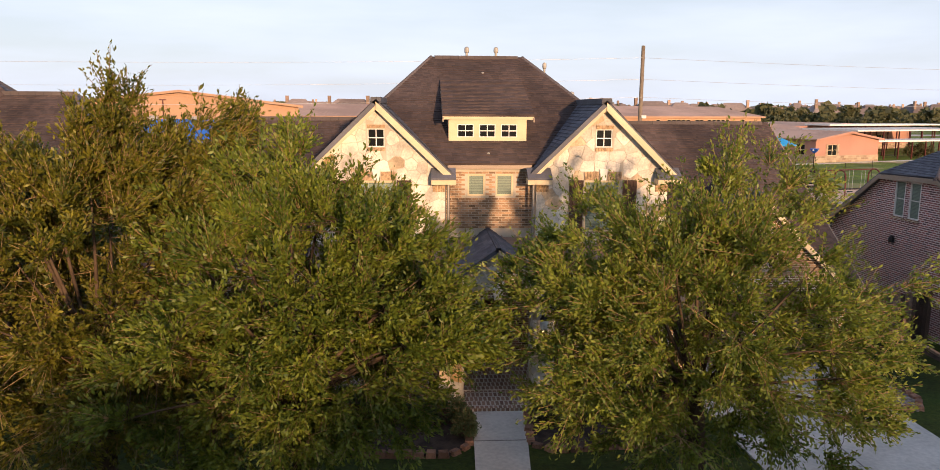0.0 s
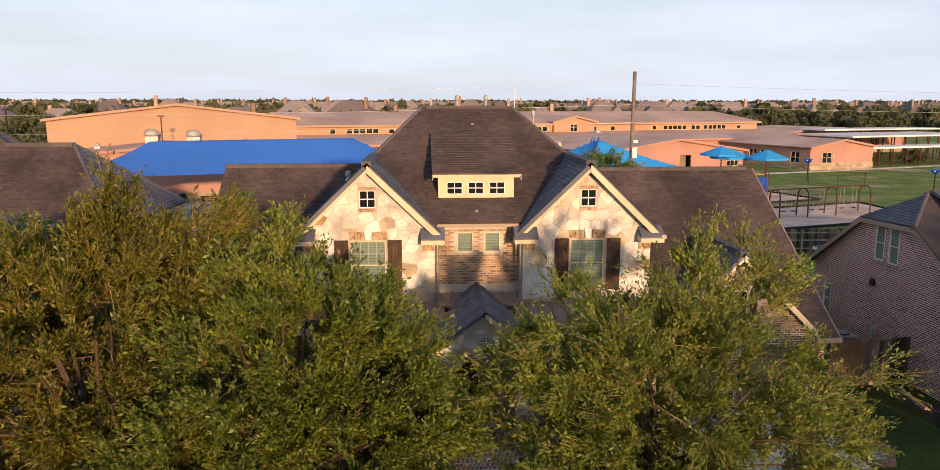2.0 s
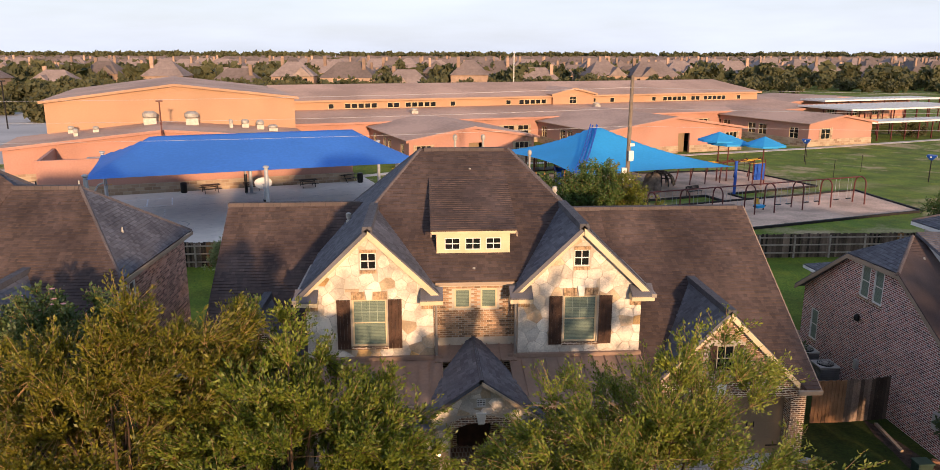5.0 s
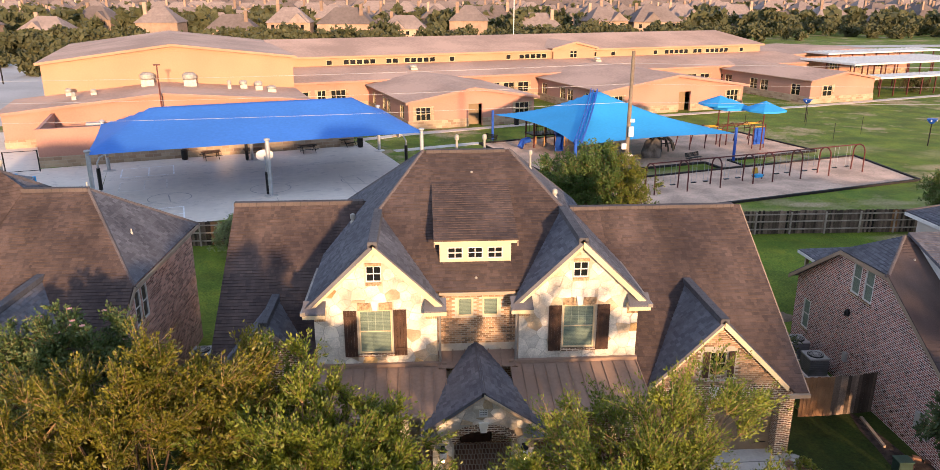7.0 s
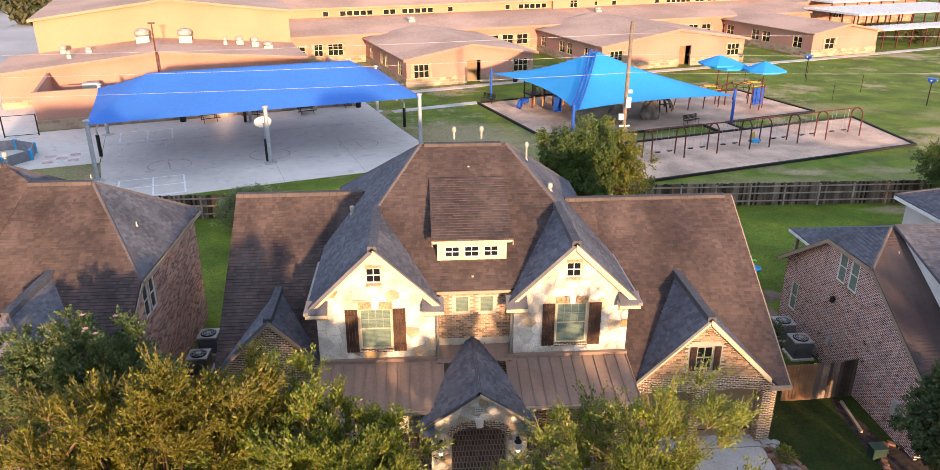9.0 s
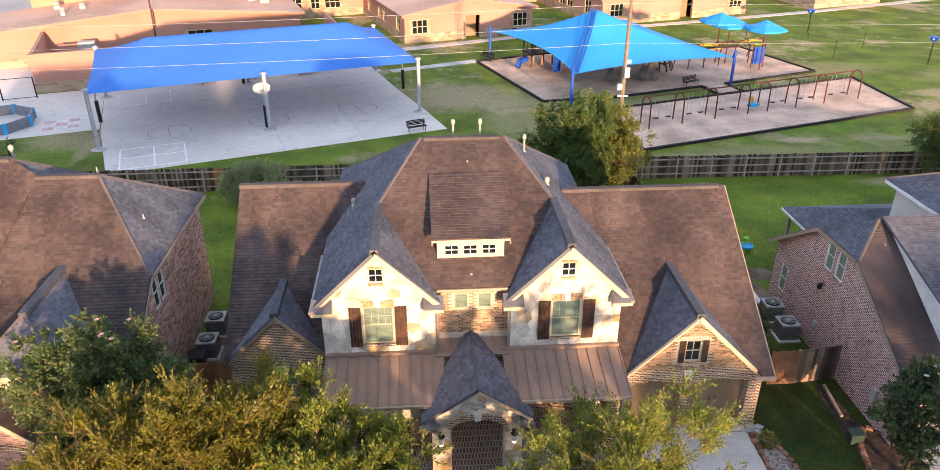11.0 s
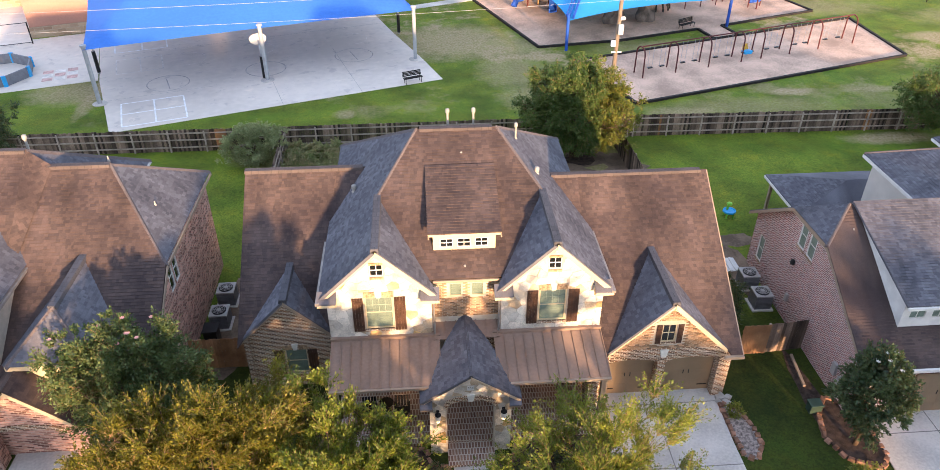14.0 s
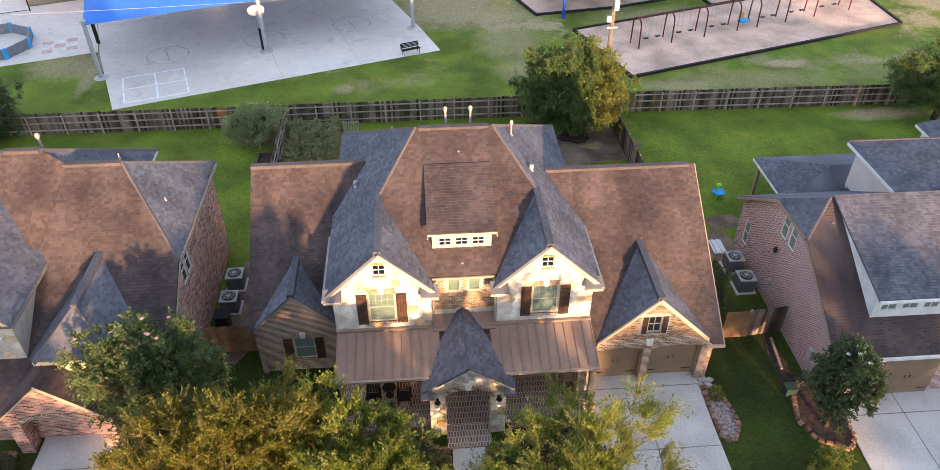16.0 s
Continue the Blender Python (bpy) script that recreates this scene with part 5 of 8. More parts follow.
# rear upper block and patio roof
bm = bmesh.new()
box(bm, 23.9, 24.1, 28.2, 32.0, 3.0, 5.6)
part("wall", bm, PALE_WALL, right_house, "pale boarded rear wall")
bm = bmesh.new()
box(bm, 23.9, 36, 32.0, 32.2, 2.0, 5.6)
part("wall", bm, PALE_WALL, right_house, "pale boarded rear wall")
roof(right_house, [(23.5, 27.2, 5.55), (23.5, 32.6, 5.55), (29.2, 29.3, 7.63), (29.2, 27.2, 7.63)], SHINGLE_SKYLIT)
roof(right_house, [(23.5, 32.6, 5.55), (36, 32.6, 5.55), (36, 29.3, 7.63), (29.2, 29.3, 7.63)], SHINGLE_SKYLIT)
roof(right_house, [(29.2, 29.3, 7.63), (36, 29.3, 7.63), (36, 27.0, 6.2), (29.2, 27.0, 6.2)], SHINGLE_SKYLIT)
ridge_cap(right_house, (23.5, 32.6, 5.57), (29.2, 29.3, 7.65), 0.12, 0.025, "hip_cap")
roof(right_house, [(28.2, 34.2, 5.5), (28.2, 32.4, 5.5), (34, 32.4, 7.2), (34, 33.4, 7.2)], SHINGLE_SKYLIT)
rake(right_house, (28.2, 34.2, 5.46), (28.2, 32.4, 5.46), WHITE, 0.14)
bm = bmesh.new()
box(bm, 28.5, 34, 32.25, 33.9, 0, 5.45)
part("wall", bm, PALE_WALL, right_house, "pale boarded rear wall")
pipe(right_house, (26.0, 29.0, 6.3), 0.22, 0.03, False)
rake(right_house, (23.5, 32.6, 5.5), (23.5, 27.8, 5.55), WHITE, 0.16)
roof(right_house, [(20.3, 36.0, 2.5), (20.3, 31.6, 2.55), (23.6, 33.4, 3.5)], SHINGLE_SKYLIT)
roof(right_house, [(20.3, 36.0, 2.5), (34, 36.0, 2.5), (34, 33.4, 3.6), (23.6, 33.4, 3.5)], SHINGLE_SKYLIT)
roof(right_house, [(20.3, 31.6, 2.56), (23.6, 33.4, 3.5), (34, 33.4, 3.6), (34, 31.6, 3.0)], SHINGLE_SKYLIT)
rake(right_house, (20.3, 36.0, 2.46), (20.3, 31.7, 2.5), WHITE, 0.14)
for x, y in ((20.6, 35.8), (20.6, 33.0)):
    bm = bmesh.new()
    box(bm, x, x + 0.16, y - 0.16, y, level(y) - 0.05, 2.4)
    part("post", bm, TAUPE, right_house)
bm = bmesh.new()
lathe(bm, [(0.10, 0), (0.12, 0.1), (0.09, 0.22), (0.02, 0.28)], (18.02, 27.3, 2.6), 10)
part("wall_speaker", bm, BLACK_PLASTIC, right_house, "black fixture on the brick wall")
for y, z0, z1, w in ((21.9, 0.5, 1.1, 0.3), (21.4, 0.3, 0.8, 0.22), (26.9, 0.6, 1.0, 0.2)):
    bm = bmesh.new()
    box(bm, 17.98, 18.11, y, y + w, z0, z1)
    part("meter_box", bm, AC_TOP, right_house, "grey utility box on the wall")
pipe(right_house, (19.3, 25.6, 5.55), 0.15, 0.035, False)

# bare ground and small things in the yards
def patch(cx, cy, rx, ry, label, seed, material=None):
    rnd = random.Random(seed)
    pts = [(cx + rx * math.cos(radians(a)) * rnd.uniform(0.75, 1.1), cy + ry * math.sin(radians(a)) * rnd.uniform(0.75, 1.1)) for a in range(0, 360, 20)]
    bm = bmesh.new()
    top = [bm.verts.new((x, y, level(y) + 0.012)) for x, y in pts]
    bm.faces.new(top)
    tagged(part("bare_soil", bm, material or SOIL), label, "ground", kind="structure")


SAND = mat("bare_earth", (0.20, 0.145, 0.10), 0.95, vary=0.4, scale=0.8, fine=9, bump=0.4)
patch(11.0, 42.0, 4.2, 2.6, "bare brown earth under the back tree", 2, SAND)
patch(11.0, 43.2, 1.2, 0.9, "dark mulch ring round the tree", 3)
patch(18.3, 33.6, 1.2, 0.7, "scuffed dark earth on the lawn", 4, SAND)
patch(17.3, 31.0, 0.9, 2.4, "worn earth along the brick wall", 5, SAND)
patch(17.2, 21.4, 0.45, 3.2, "dark earth along the brick wall foot", 6)
patch(14.0, 27.5, 0.5, 3.0, "dark earth along the garage side", 7)
patch(-9.0, 28.5, 1.2, 4.0, "bare earth beside the air conditioners", 8, SAND)
toys = thing("toy_house", (12.6, 37.5, level(37.5)), "small white play house with red roof", "toy")
bm = bmesh.new()
box(bm, 12.0, 13.2, 37.0, 38.0, level(37.5) - 0.02, level(37.5) + 0.9)
part("body", bm, WHITE, toys)
bm = bmesh.new()
RED = mat("red_plastic", (0.50, 0.05, 0.03), 0.4, vary=0.1)
prism(bm, [(11.9, 36.9, level(37.5) + 0.88), (13.3, 36.9, level(37.5) + 0.88), (12.6, 36.9, level(37.5) + 1.35)], (0, 1.2, 0))
part("roof", bm, RED, toys)
cab = thing("utility_cabinet", (16.9, 20.9, GZ), "low green utility cabinet at the bed edge", "utility box")
bm = bmesh.new()
box(bm, 16.65, 17.15, 20.7, 21.1, GZ, GZ + 0.45)
part("cabinet", bm, mat("green_metal", (0.030, 0.055, 0.042), 0.5, vary=0.15), cab)
bm = bmesh.new()
box(bm, 16.62, 17.18, 20.67, 21.13, GZ + 0.45, GZ + 0.50)
part("lid", bm, mat("green_metal_lid", (0.040, 0.075, 0.058), 0.5, vary=0.15), cab)
for k, (x, y, r) in enumerate(((13.15, 22.0, 0.22), (13.5, 21.9, 0.16), (13.3, 21.6, 0.2), (12.98, 21.7, 0.14))):
    st = thing("splash_stone", (x, y, GZ), "pale flat stone under the downpipe", "stone", "splash stones")
    bm = bmesh.new()
    prism(bm, [(x + r * math.cos(radians(a)) * (1 + 0.25 * math.sin(a * 3 + k)), y + r * math.sin(radians(a)), GZ) for a in range(0, 360, 45)], (0, 0, 0.09))
    part("stone", bm, VENT, st)
kerb = thing("timber_edging", (17.0, 23.4, GZ), "pale timber laid along the brick wall", "board")
bm = bmesh.new()
prism(bm, [(17.35, 24.3, GZ), (17.47, 24.3, GZ), (17.2, 22.3, GZ), (17.08, 22.3, GZ)], (0, 0, 0.1))
part("timber", bm, TAUPE, kerb)

# ---- the school grounds, turned against the street ----
TURN_S = 17.5
SCHOOL = pose(0, 0, 0, 0, 0, TURN_S)


def school_thing(name, u, v, label, category, group="", kind="", z=0.0):
    ob = thing(name, (0, 0, 0), label, category, group, kind)
    ob.matrix_basis = SCHOOL @ pose(u, v, z)
    return ob


def spart(name, bm, material, parent, label="", smooth=False):
    """A part given in the parent's own metres."""
    ob = part(name, bm, material, None, label, smooth)
    ob.parent = parent
    return ob


def school_block(u0, u1, v0, v1, eave, apex, wins, label, stone=1.0, wall_mat=None, side_wins=(), doors=(), z0=0.0, shed=None):
    """A low wing: stuccoed walls on a stone base, a shallow gable roof that runs back, and windows."""
    ob = school_thing("school_wing", u0, v0, label, "school building")
    w, d = u1 - u0, v1 - v0
    holes = [(a, a + ww, b, t) for a, ww, b, t in wins] + [(a, a + ww, z0, t) for a, ww, t in doors]
    bm = bmesh.new()
    wall(bm, [(0, z0), (w, z0), (w, eave), (0, eave)] if shed else [(0, z0), (w, z0), (w, eave), (w / 2, apex), (0, eave)], holes, 0.3, pose(0, 0, 0))
    shift = pose(0, 0, 0, 0, 0, -90)
    sh = [(-a - ww, -a, b, t) for a, ww, b, t in side_wins]
    wall(bm, [(-d, z0), (-0.3, z0), (-0.3, eave), (-d, eave)], sh, 0.3, shift)
    box(bm, w - 0.3, w, 0.3, d, z0, eave)
    box(bm, 0.3, w - 0.3, d - 0.3, d, z0, eave)
    spart("wall", bm, wall_mat or STUCCO, ob)
    if stone:
        bm = bmesh.new()
        free = [(a, b) for a, b in zip([-0.08] + [a + ww for a, ww, t in doors], [a for a, ww, t in doors] + [w + 0.08])]
        for a, b in free:
            box(bm, a, b, -0.08, -0.005, z0, z0 + stone)
        box(bm, -0.08, -0.005, -0.005, d, z0, z0 + stone)
        spart("stone_base", bm, SCHOOL_STONE, ob, "rough tan stone base")
    for k, (a, ww, b, t) in enumerate(wins):
        for q in ((a - 0.35, a - 0.01), (a + ww + 0.01, a + ww + 0.35)) if stone else ():
            bm = bmesh.new()
            box(bm, q[0], q[1], -0.06, -0.004, z0 + stone, t + 0.1)
            spart("stone_pier", bm, SCHOOL_STONE, ob)
        school_window(ob, pose(0, 0, 0), a, a + ww, b, t)
    for a, ww, b, t in side_wins:
        school_window(ob, shift, -a - ww, -a, b, t)
    for a, ww, t in doors:
        bm = bmesh.new()
        box(bm, a, a + ww, 1.2, 1.3, z0, t)
        spart("door_recess", bm, DOOR_TAN, ob, "shaded recessed doorway")
    if shed:               # one plane that climbs from the front
        bm = bmesh.new()
        slab(bm, [(-0.5, -0.6, eave + 0.02), (w + 0.5, -0.6, eave + 0.02), (w + 0.5, d, shed), (-0.5, d, shed)], 0.12)
        spart("roof_plane", bm, SCHOOL_ROOF, ob)
        bm = bmesh.new()
        box(bm, -0.5, w + 0.5, -0.66, -0.6, eave - 0.26, eave + 0.03)
        spart("fascia", bm, wall_mat or STUCCO, ob)
        for x in (0.02, w - 0.28):
            bm = bmesh.new()
            prism(bm, [(x, 0.3, eave - 0.05), (x, d, eave - 0.05), (x, d, shed - 0.12)], (0.26, 0, 0))
            spart("side_gable", bm, wall_mat or STUCCO, ob)
        return ob
    for s in (0, 1):
        bm = bmesh.new()
        x_out = -0.5 if s == 0 else w + 0.5
        slab(bm, [(w / 2, -0.6, apex + 0.14), (x_out, -0.6, eave + 0.02), (x_out, d + 0.2, eave + 0.02), (w / 2, d + 0.2, apex + 0.14)], 0.12)
        spart("roof_plane", bm, SCHOOL_ROOF, ob)
        bm = bmesh.new()
        prism(bm, [(w / 2, -0.62, apex + 0.12), (x_out, -0.62, eave), (x_out, -0.62, eave - 0.28), (w / 2, -0.62, apex - 0.16)], (0, 0.06, 0))
        spart("fascia", bm, wall_mat or STUCCO, ob)
    return ob


def school_window(ob, m, x0, x1, z0, z1, nx=None):
    nx = nx or max(1, round((x1 - x0) / 0.75))
    bm = bmesh.new()
    r = 0.06
    ring_frame(bm, x0, x1, z0, z1, r, 0.02, 0.14, m)
    win = spart("window", bm, CREAM, ob)
    spans = [(x0 + (x1 - x0) * i / nx - 0.035, x0 + (x1 - x0) * i / nx + 0.035, z0 + r, z1 - r) for i in range(1, nx)]
    if z1 - z0 > 0.9:
        c = z0 + (z1 - z0) * 0.5
        spans.append((x0 + r, x1 - r, c - 0.03, c + 0.03))
    for k, (a, b, lo, hi) in enumerate(spans):
        bm = bmesh.new()
        box(bm, a, b, 0.03 + 0.004 * k, 0.12, lo, hi, m)
        spart("glazing_bar", bm, CREAM, win)
    bm = bmesh.new()
    box(bm, x0 + r, x1 - r, 0.085, 0.10, z0 + r, z1 - r, m)
    spart("pane", bm, PANE, win)


W3 = (1.0, 2.6)
school_block(25.4, 41.8, 84.3, 104.0, 3.3, 4.6, [(0.9, 1.9, *W3), (13.8, 1.9, *W3)], "tan stuccoed school wing with stone base and shallow roof",
             side_wins=[(2.0, 1.5, *W3), (8.0, 1.5, *W3), (10.2, 1.5, *W3), (15.5, 1.5, *W3)], doors=[(7.6, 1.8, 2.7)])
school_block(52.0, 74.8, 84.8, 106.0, 3.3, 4.9, [(1.2, 1.9, *W3), (20.0, 2.0, *W3)], "tan stuccoed school wing with stone base and shallow roof",
             side_wins=[(3.0, 1.6, *W3), (8.0, 1.6, *W3), (10.2, 1.6, *W3), (16.0, 1.6, *W3)], doors=[(12.0, 1.9, 2.7)])
school_block(86.4, 98.8, 84.0, 108.0, 3.4, 4.4, [(2.4, 1.8, *W3)], "tan stuccoed school wing with stone base and shallow roof",
             side_wins=[(2.0, 1.8, *W3), (8.6, 1.7, *W3), (11.0, 1.7, *W3), (17.0, 1.7, *W3), (19.3, 1.7, *W3)])
# the long low centre, the clerestory range behind it and the gymnasium
school_block(14.2, 108.0, 103.8, 116.2, 3.9, 4.6, [(1.2, 1.6, 1.2, 2.6), (4.0, 1.2, 1.1, 2.7), (5.9, 2.1, 1.1, 2.7)] + [(29.6 + 2.4 * i, 1.8, 1.2, 2.7) for i in range(3)] + [(62.8 + 2.6 * i, 1.8, 1.2, 2.7) for i in range(3)]
             + [(85.8 + 2.6 * i, 1.8, 1.2, 2.7) for i in range(2)], "long low tan school range with flat roof", 1.0, shed=4.9)
clere = [(7.0, 0.9, 4.95, 5.75)] + [(9.6 + 1.05 * i, 0.95, 4.95, 5.75) for i in range(5)] + [(16.4 + 1.05 * i, 0.95, 4.95, 5.75) for i in range(2)] + [(19.4 + 1.05 * i, 0.95, 4.95, 5.75) for i in range(5)] + [(27.0, 0.9, 4.95, 5.75)]
clere += [(37.0, 0.9, 4.95, 5.75)] + [(39.4 + 1.05 * i, 0.95, 4.95, 5.75) for i in range(5)] + [(46.0 + 1.05 * i, 0.95, 4.95, 5.75) for i in range(2)] + [(49.2 + 1.05 * i, 0.95, 4.95, 5.75) for i in range(5)] + [(57.2, 0.9, 4.95, 5.75)]
clere += [(66.0, 0.9, 4.95, 5.75)] + [(68.4 + 1.05 * i, 0.95, 4.95, 5.75) for i in range(5)] + [(74.6 + 1.05 * i, 0.95, 4.95, 5.75) for i in range(2)] + [(77.4 + 1.05 * i, 0.95, 4.95, 5.75) for i in range(5)] + [(85.2, 0.9, 4.95, 5.75)]
school_block(15.0, 105.0, 116.0, 130.0, 6.3, 8.3, clere, "tall yellow school range with a row of clerestory windows", 0, STUCCO_YELLOW, shed=8.2)
school_block(104.0, 140.0, 112.0, 130.0, 4.2, 5.0, [(3 + 6.0 * i, 2.0, 1.4, 2.8) for i in range(5)], "tan school range behind covered walks", 1.0)
school_block(60.5, 68.5, 115.4, 126.0, 6.6, 7.5, [(3.2, 1.4, 4.9, 6.4)], "small yellow gabled roof house on the school", 0, STUCCO_YELLOW)
school_block(-14.3, 14.6, 100.0, 136.0, 7.8, 9.5, [], "large yellow windowless gymnasium with shallow gable roof", 0, STUCCO_YELLOW)
school_block(-17.0, 14.2, 88.6, 100.2, 3.7, 5.0, [(18.8, 2.6, 1.2, 2.5)], "low tan school range before the gymnasium", 0.9)

yard = school_thing("yard_wall", -12.4, 77.4, "tan service yard wall with stone base", "wall", kind="structure")
bm = bmesh.new()
box(bm, 0, 29.5, 0, 0.3, 0, 3.5)
box(bm, 0, 0.3, 0.3, 11, 0, 3.5)
box(bm, 29.2, 29.5, 0.3, 11, 0, 3.5)
spart("wall", bm, STUCCO, yard)
bm = bmesh.new()
box(bm, -0.08, 29.58, -0.08, -0.005, 0, 1.0)
spart("stone_base", bm, SCHOOL_STONE, yard)
bm = bmesh.new()
box(bm, -0.06, 29.56, -0.06, 0.36, 3.5, 3.6)
spart("coping", bm, STUCCO, yard)


bm = bmesh.new()
box(bm, 1.6, 4.4, 8.2, 8.5, 0, 2.6)
spart("wall", bm, STUCCO, yard)
cabinet = school_thing("equipment_cabinet", -8.2, 86.0, "blue-grey metal equipment cabinet in the service yard", "cabinet")
bm = bmesh.new()
box(bm, -0.8, 0.8, -0.5, 0.5, 0, 2.7)
bmesh.ops.bevel(bm, geom=list(bm.edges), offset=0.05, segments=1, affect="EDGES")
spart("body", bm, POST_GREY, cabinet)
for du in (-0.4, 0.4):
    bm = bmesh.new()
    box(bm, du - 0.36, du + 0.36, -0.54, -0.505, 0.2, 2.5)
    spart("door", bm, POST_GREY, cabinet)
yard_gate = school_thing("yard_gate", -15.0, 75.8, "dark metal service yard gate with thin top rail", "gate")
for du in (0.0, 2.75):
    bm = bmesh.new()
    tube(bm, [(du, 0.0, 0.0), (du, 0.0, 2.0)], 0.06, 8)
    spart("post", bm, DARK, yard_gate)
for z in (0.15, 1.95):
    bm = bmesh.new()
    tube(bm, [(0, 0, z), (2.75, 0, z)], 0.03, 6)
    spart("rail", bm, DARK, yard_gate)


def roof_unit(u, v, z, r, h):
    ob = school_thing("roof_unit", u, v, "pale metal ventilator on the school roof", "ventilator", "roof ventilators", z=z)
    bm = bmesh.new()
    box(bm, -r, r, -r, r, 0, h * 0.5)
    spart("curb", bm, VENT, ob)
    bm = bmesh.new()
    lathe(bm, [(r * 0.9, h * 0.5), (r * 1.15, h * 0.6), (r * 1.15, h * 0.85), (r * 0.7, h)], (0, 0, 0), 12)
    spart("hood", bm, VENT, ob)


for u, v, z, r, h in ((-2.9, 97.4, 4.95, 0.72, 1.6), (1.8, 96.6, 4.85, 0.72, 1.6), (-11.4, 97.0, 4.2, 0.3, 0.9), (-10.4, 92.2, 4.3, 0.22, 0.9), (-8.6, 94.8, 4.45, 0.3, 0.7), (6.2, 95.2, 4.5, 0.2, 1.0), (7.9, 95.8, 4.4, 0.4, 1.0),
                      (9.6, 95.0, 4.2, 0.42, 1.1), (11.0, 94.0, 4.0, 0.5, 0.8), (34.0, 110.0, 4.4, 0.5, 0.8), (66.5, 111.0, 4.5, 0.5, 0.8)):
    roof_unit(u, v, z, r, h)

# covered walks
for u0, v0, w, d, z in ((99.6, 86.0, 30, 4.0, 3.0), (104.5, 93.0, 30, 12.0, 4.4), (112.0, 106.0, 30, 6.0, 5.0)):
    ob = school_thing("covered_walk", u0, v0, "white metal canopy over a walk on dark posts", "canopy", "covered walks")
    bm = bmesh.new()
    box(bm, 0, w, 0, d, z - 0.25, z)
    for i in range(int(w / 1.2)):
        box(bm, i * 1.2, i * 1.2 + 0.08, 0.02, d - 0.02, z, z + 0.06)
    spart("canopy_roof", bm, WHITE, ob)
    for i in range(int(w / 3) + 1):
        bm = bmesh.new()
        box(bm, i * 3, i * 3 + 0.16, 0.1, 0.26, 0, z - 0.25)
        spart("post", bm, MAROON, ob)

# ---- ball court ----
court = school_thing("ball_court", 0, 0, "pale concrete ball court with painted markings", "court", kind="structure")
bm = bmesh.new()
prism(bm, [(-5.75, 53.55, 0.03), (19.7, 54.15, 0.03), (19.6, 59.2, 0.03), (19.2, 66.0, 0.03), (18.8, 80.0, 0.03), (17.4, 77.2, 0.03), (-6.6, 77.2, 0.03), (-6.5, 64.0, 0.03)], (0, 0, -0.2))
spart("slab", bm, COURT_CONC, court)
bm = bmesh.new()
box(bm, -26, -6.6, 64.3, 77.0, -0.15, 0.02)
spart("slab", bm, COURT_CONC, court)
bm = bmesh.new()
box(bm, -26, -12.5, 77.0, 100, -0.15, 0.025)
spart("slab", bm, COURT_CONC, court)
for u0, u1, v0, v1 in ((-5.9, 2.0, 59.55, 59.58), (6.63, 6.66, 53.9, 58.6), (12.88, 12.91, 54.05, 64.7), (-6.4, 19.0, 69.58, 69.61)):
    bm = bmesh.new()
    box(bm, u0, u1, v0, v1, 0.03, 0.034)
    spart("joint", bm, COURT_JOINT, court)


def marking(pts, w=0.05, closed=False, paint=None):
    bm = bmesh.new()
    seq = list(zip(pts, pts[1:] + pts[:1])) if closed else list(zip(pts, pts[1:]))
    for k, ((ax, ay), (bx, by)) in enumerate(seq):
        d = Vector((bx - ax, by - ay, 0)).normalized()
        s = Vector((-d.y, d.x, 0)) * w
        z = 0.037 + 0.0006 * k
        prism(bm, [Vector((ax, ay, z)) - s, Vector((bx, by, z)) - s, Vector((bx, by, z)) + s, Vector((ax, ay, z)) + s], (0, 0, 0.0005))
    spart("marking", bm, paint or LINE, court)


def arc(cx, cy, r, a0, a1, n=14):
    return [(cx + r * math.cos(radians(a0 + (a1 - a0) * i / n)), cy + r * math.sin(radians(a0 + (a1 - a0) * i / n))) for i in range(n + 1)]


for du, dv, w, d, paint in ((-4.9, 54.25, 4.55, 4.25, LINE), (-5.3, 70.3, 4.4, 3.6, LINE), (-5.2, 65.0, 3.7, 3.4, FADED_WHITE)):
    marking([(du, dv), (du + w, dv), (du + w, dv + d), (du, dv + d)], 0.06, True, paint)
    marking([(du + w * 0.52, dv), (du + w * 0.52, dv + d)], 0.06, False, paint)
    if d > 4:
        marking([(du, dv + d * 0.52), (du + w, dv + d * 0.52)], 0.06, False, paint)
for cu, cv in ((-1.3, 61.5), (6.55, 61.7), (14.25, 62.1)):       # worn dark free-throw circles
    marking(arc(cu, cv, 1.65, 0, 360, 26), 0.045, False, WORN_PAINT)
    marking([(cu + 0.05, cv - 1.2), (cu - 0.1, cv + 1.0)], 0.05, False, WORN_PAINT)
for cu, cv in ((15.0, 66.3), (6.6, 66.8), (0.6, 66.6)):
    marking(arc(cu, cv, 1.5, -110, 120, 16), 0.025, False, FADED_WHITE)
for i in range(3):                 # faded painted squares by the pit
    for k in range(3):
        bm = bmesh.new()
        box(bm, -10.9 + 0.95 * i, -10.1 + 0.95 * i, 65.6 + 0.85 * k, 66.3 + 0.85 * k, 0.02, 0.026)
        spart("painted_square", bm, FADED_PINK if (i + k) % 2 == 0 else FADED_WHITE, court)

canopy = school_thing("shade_canopy", 0, 0, "large blue fabric shade canopy on grey steel posts", "shade canopy")


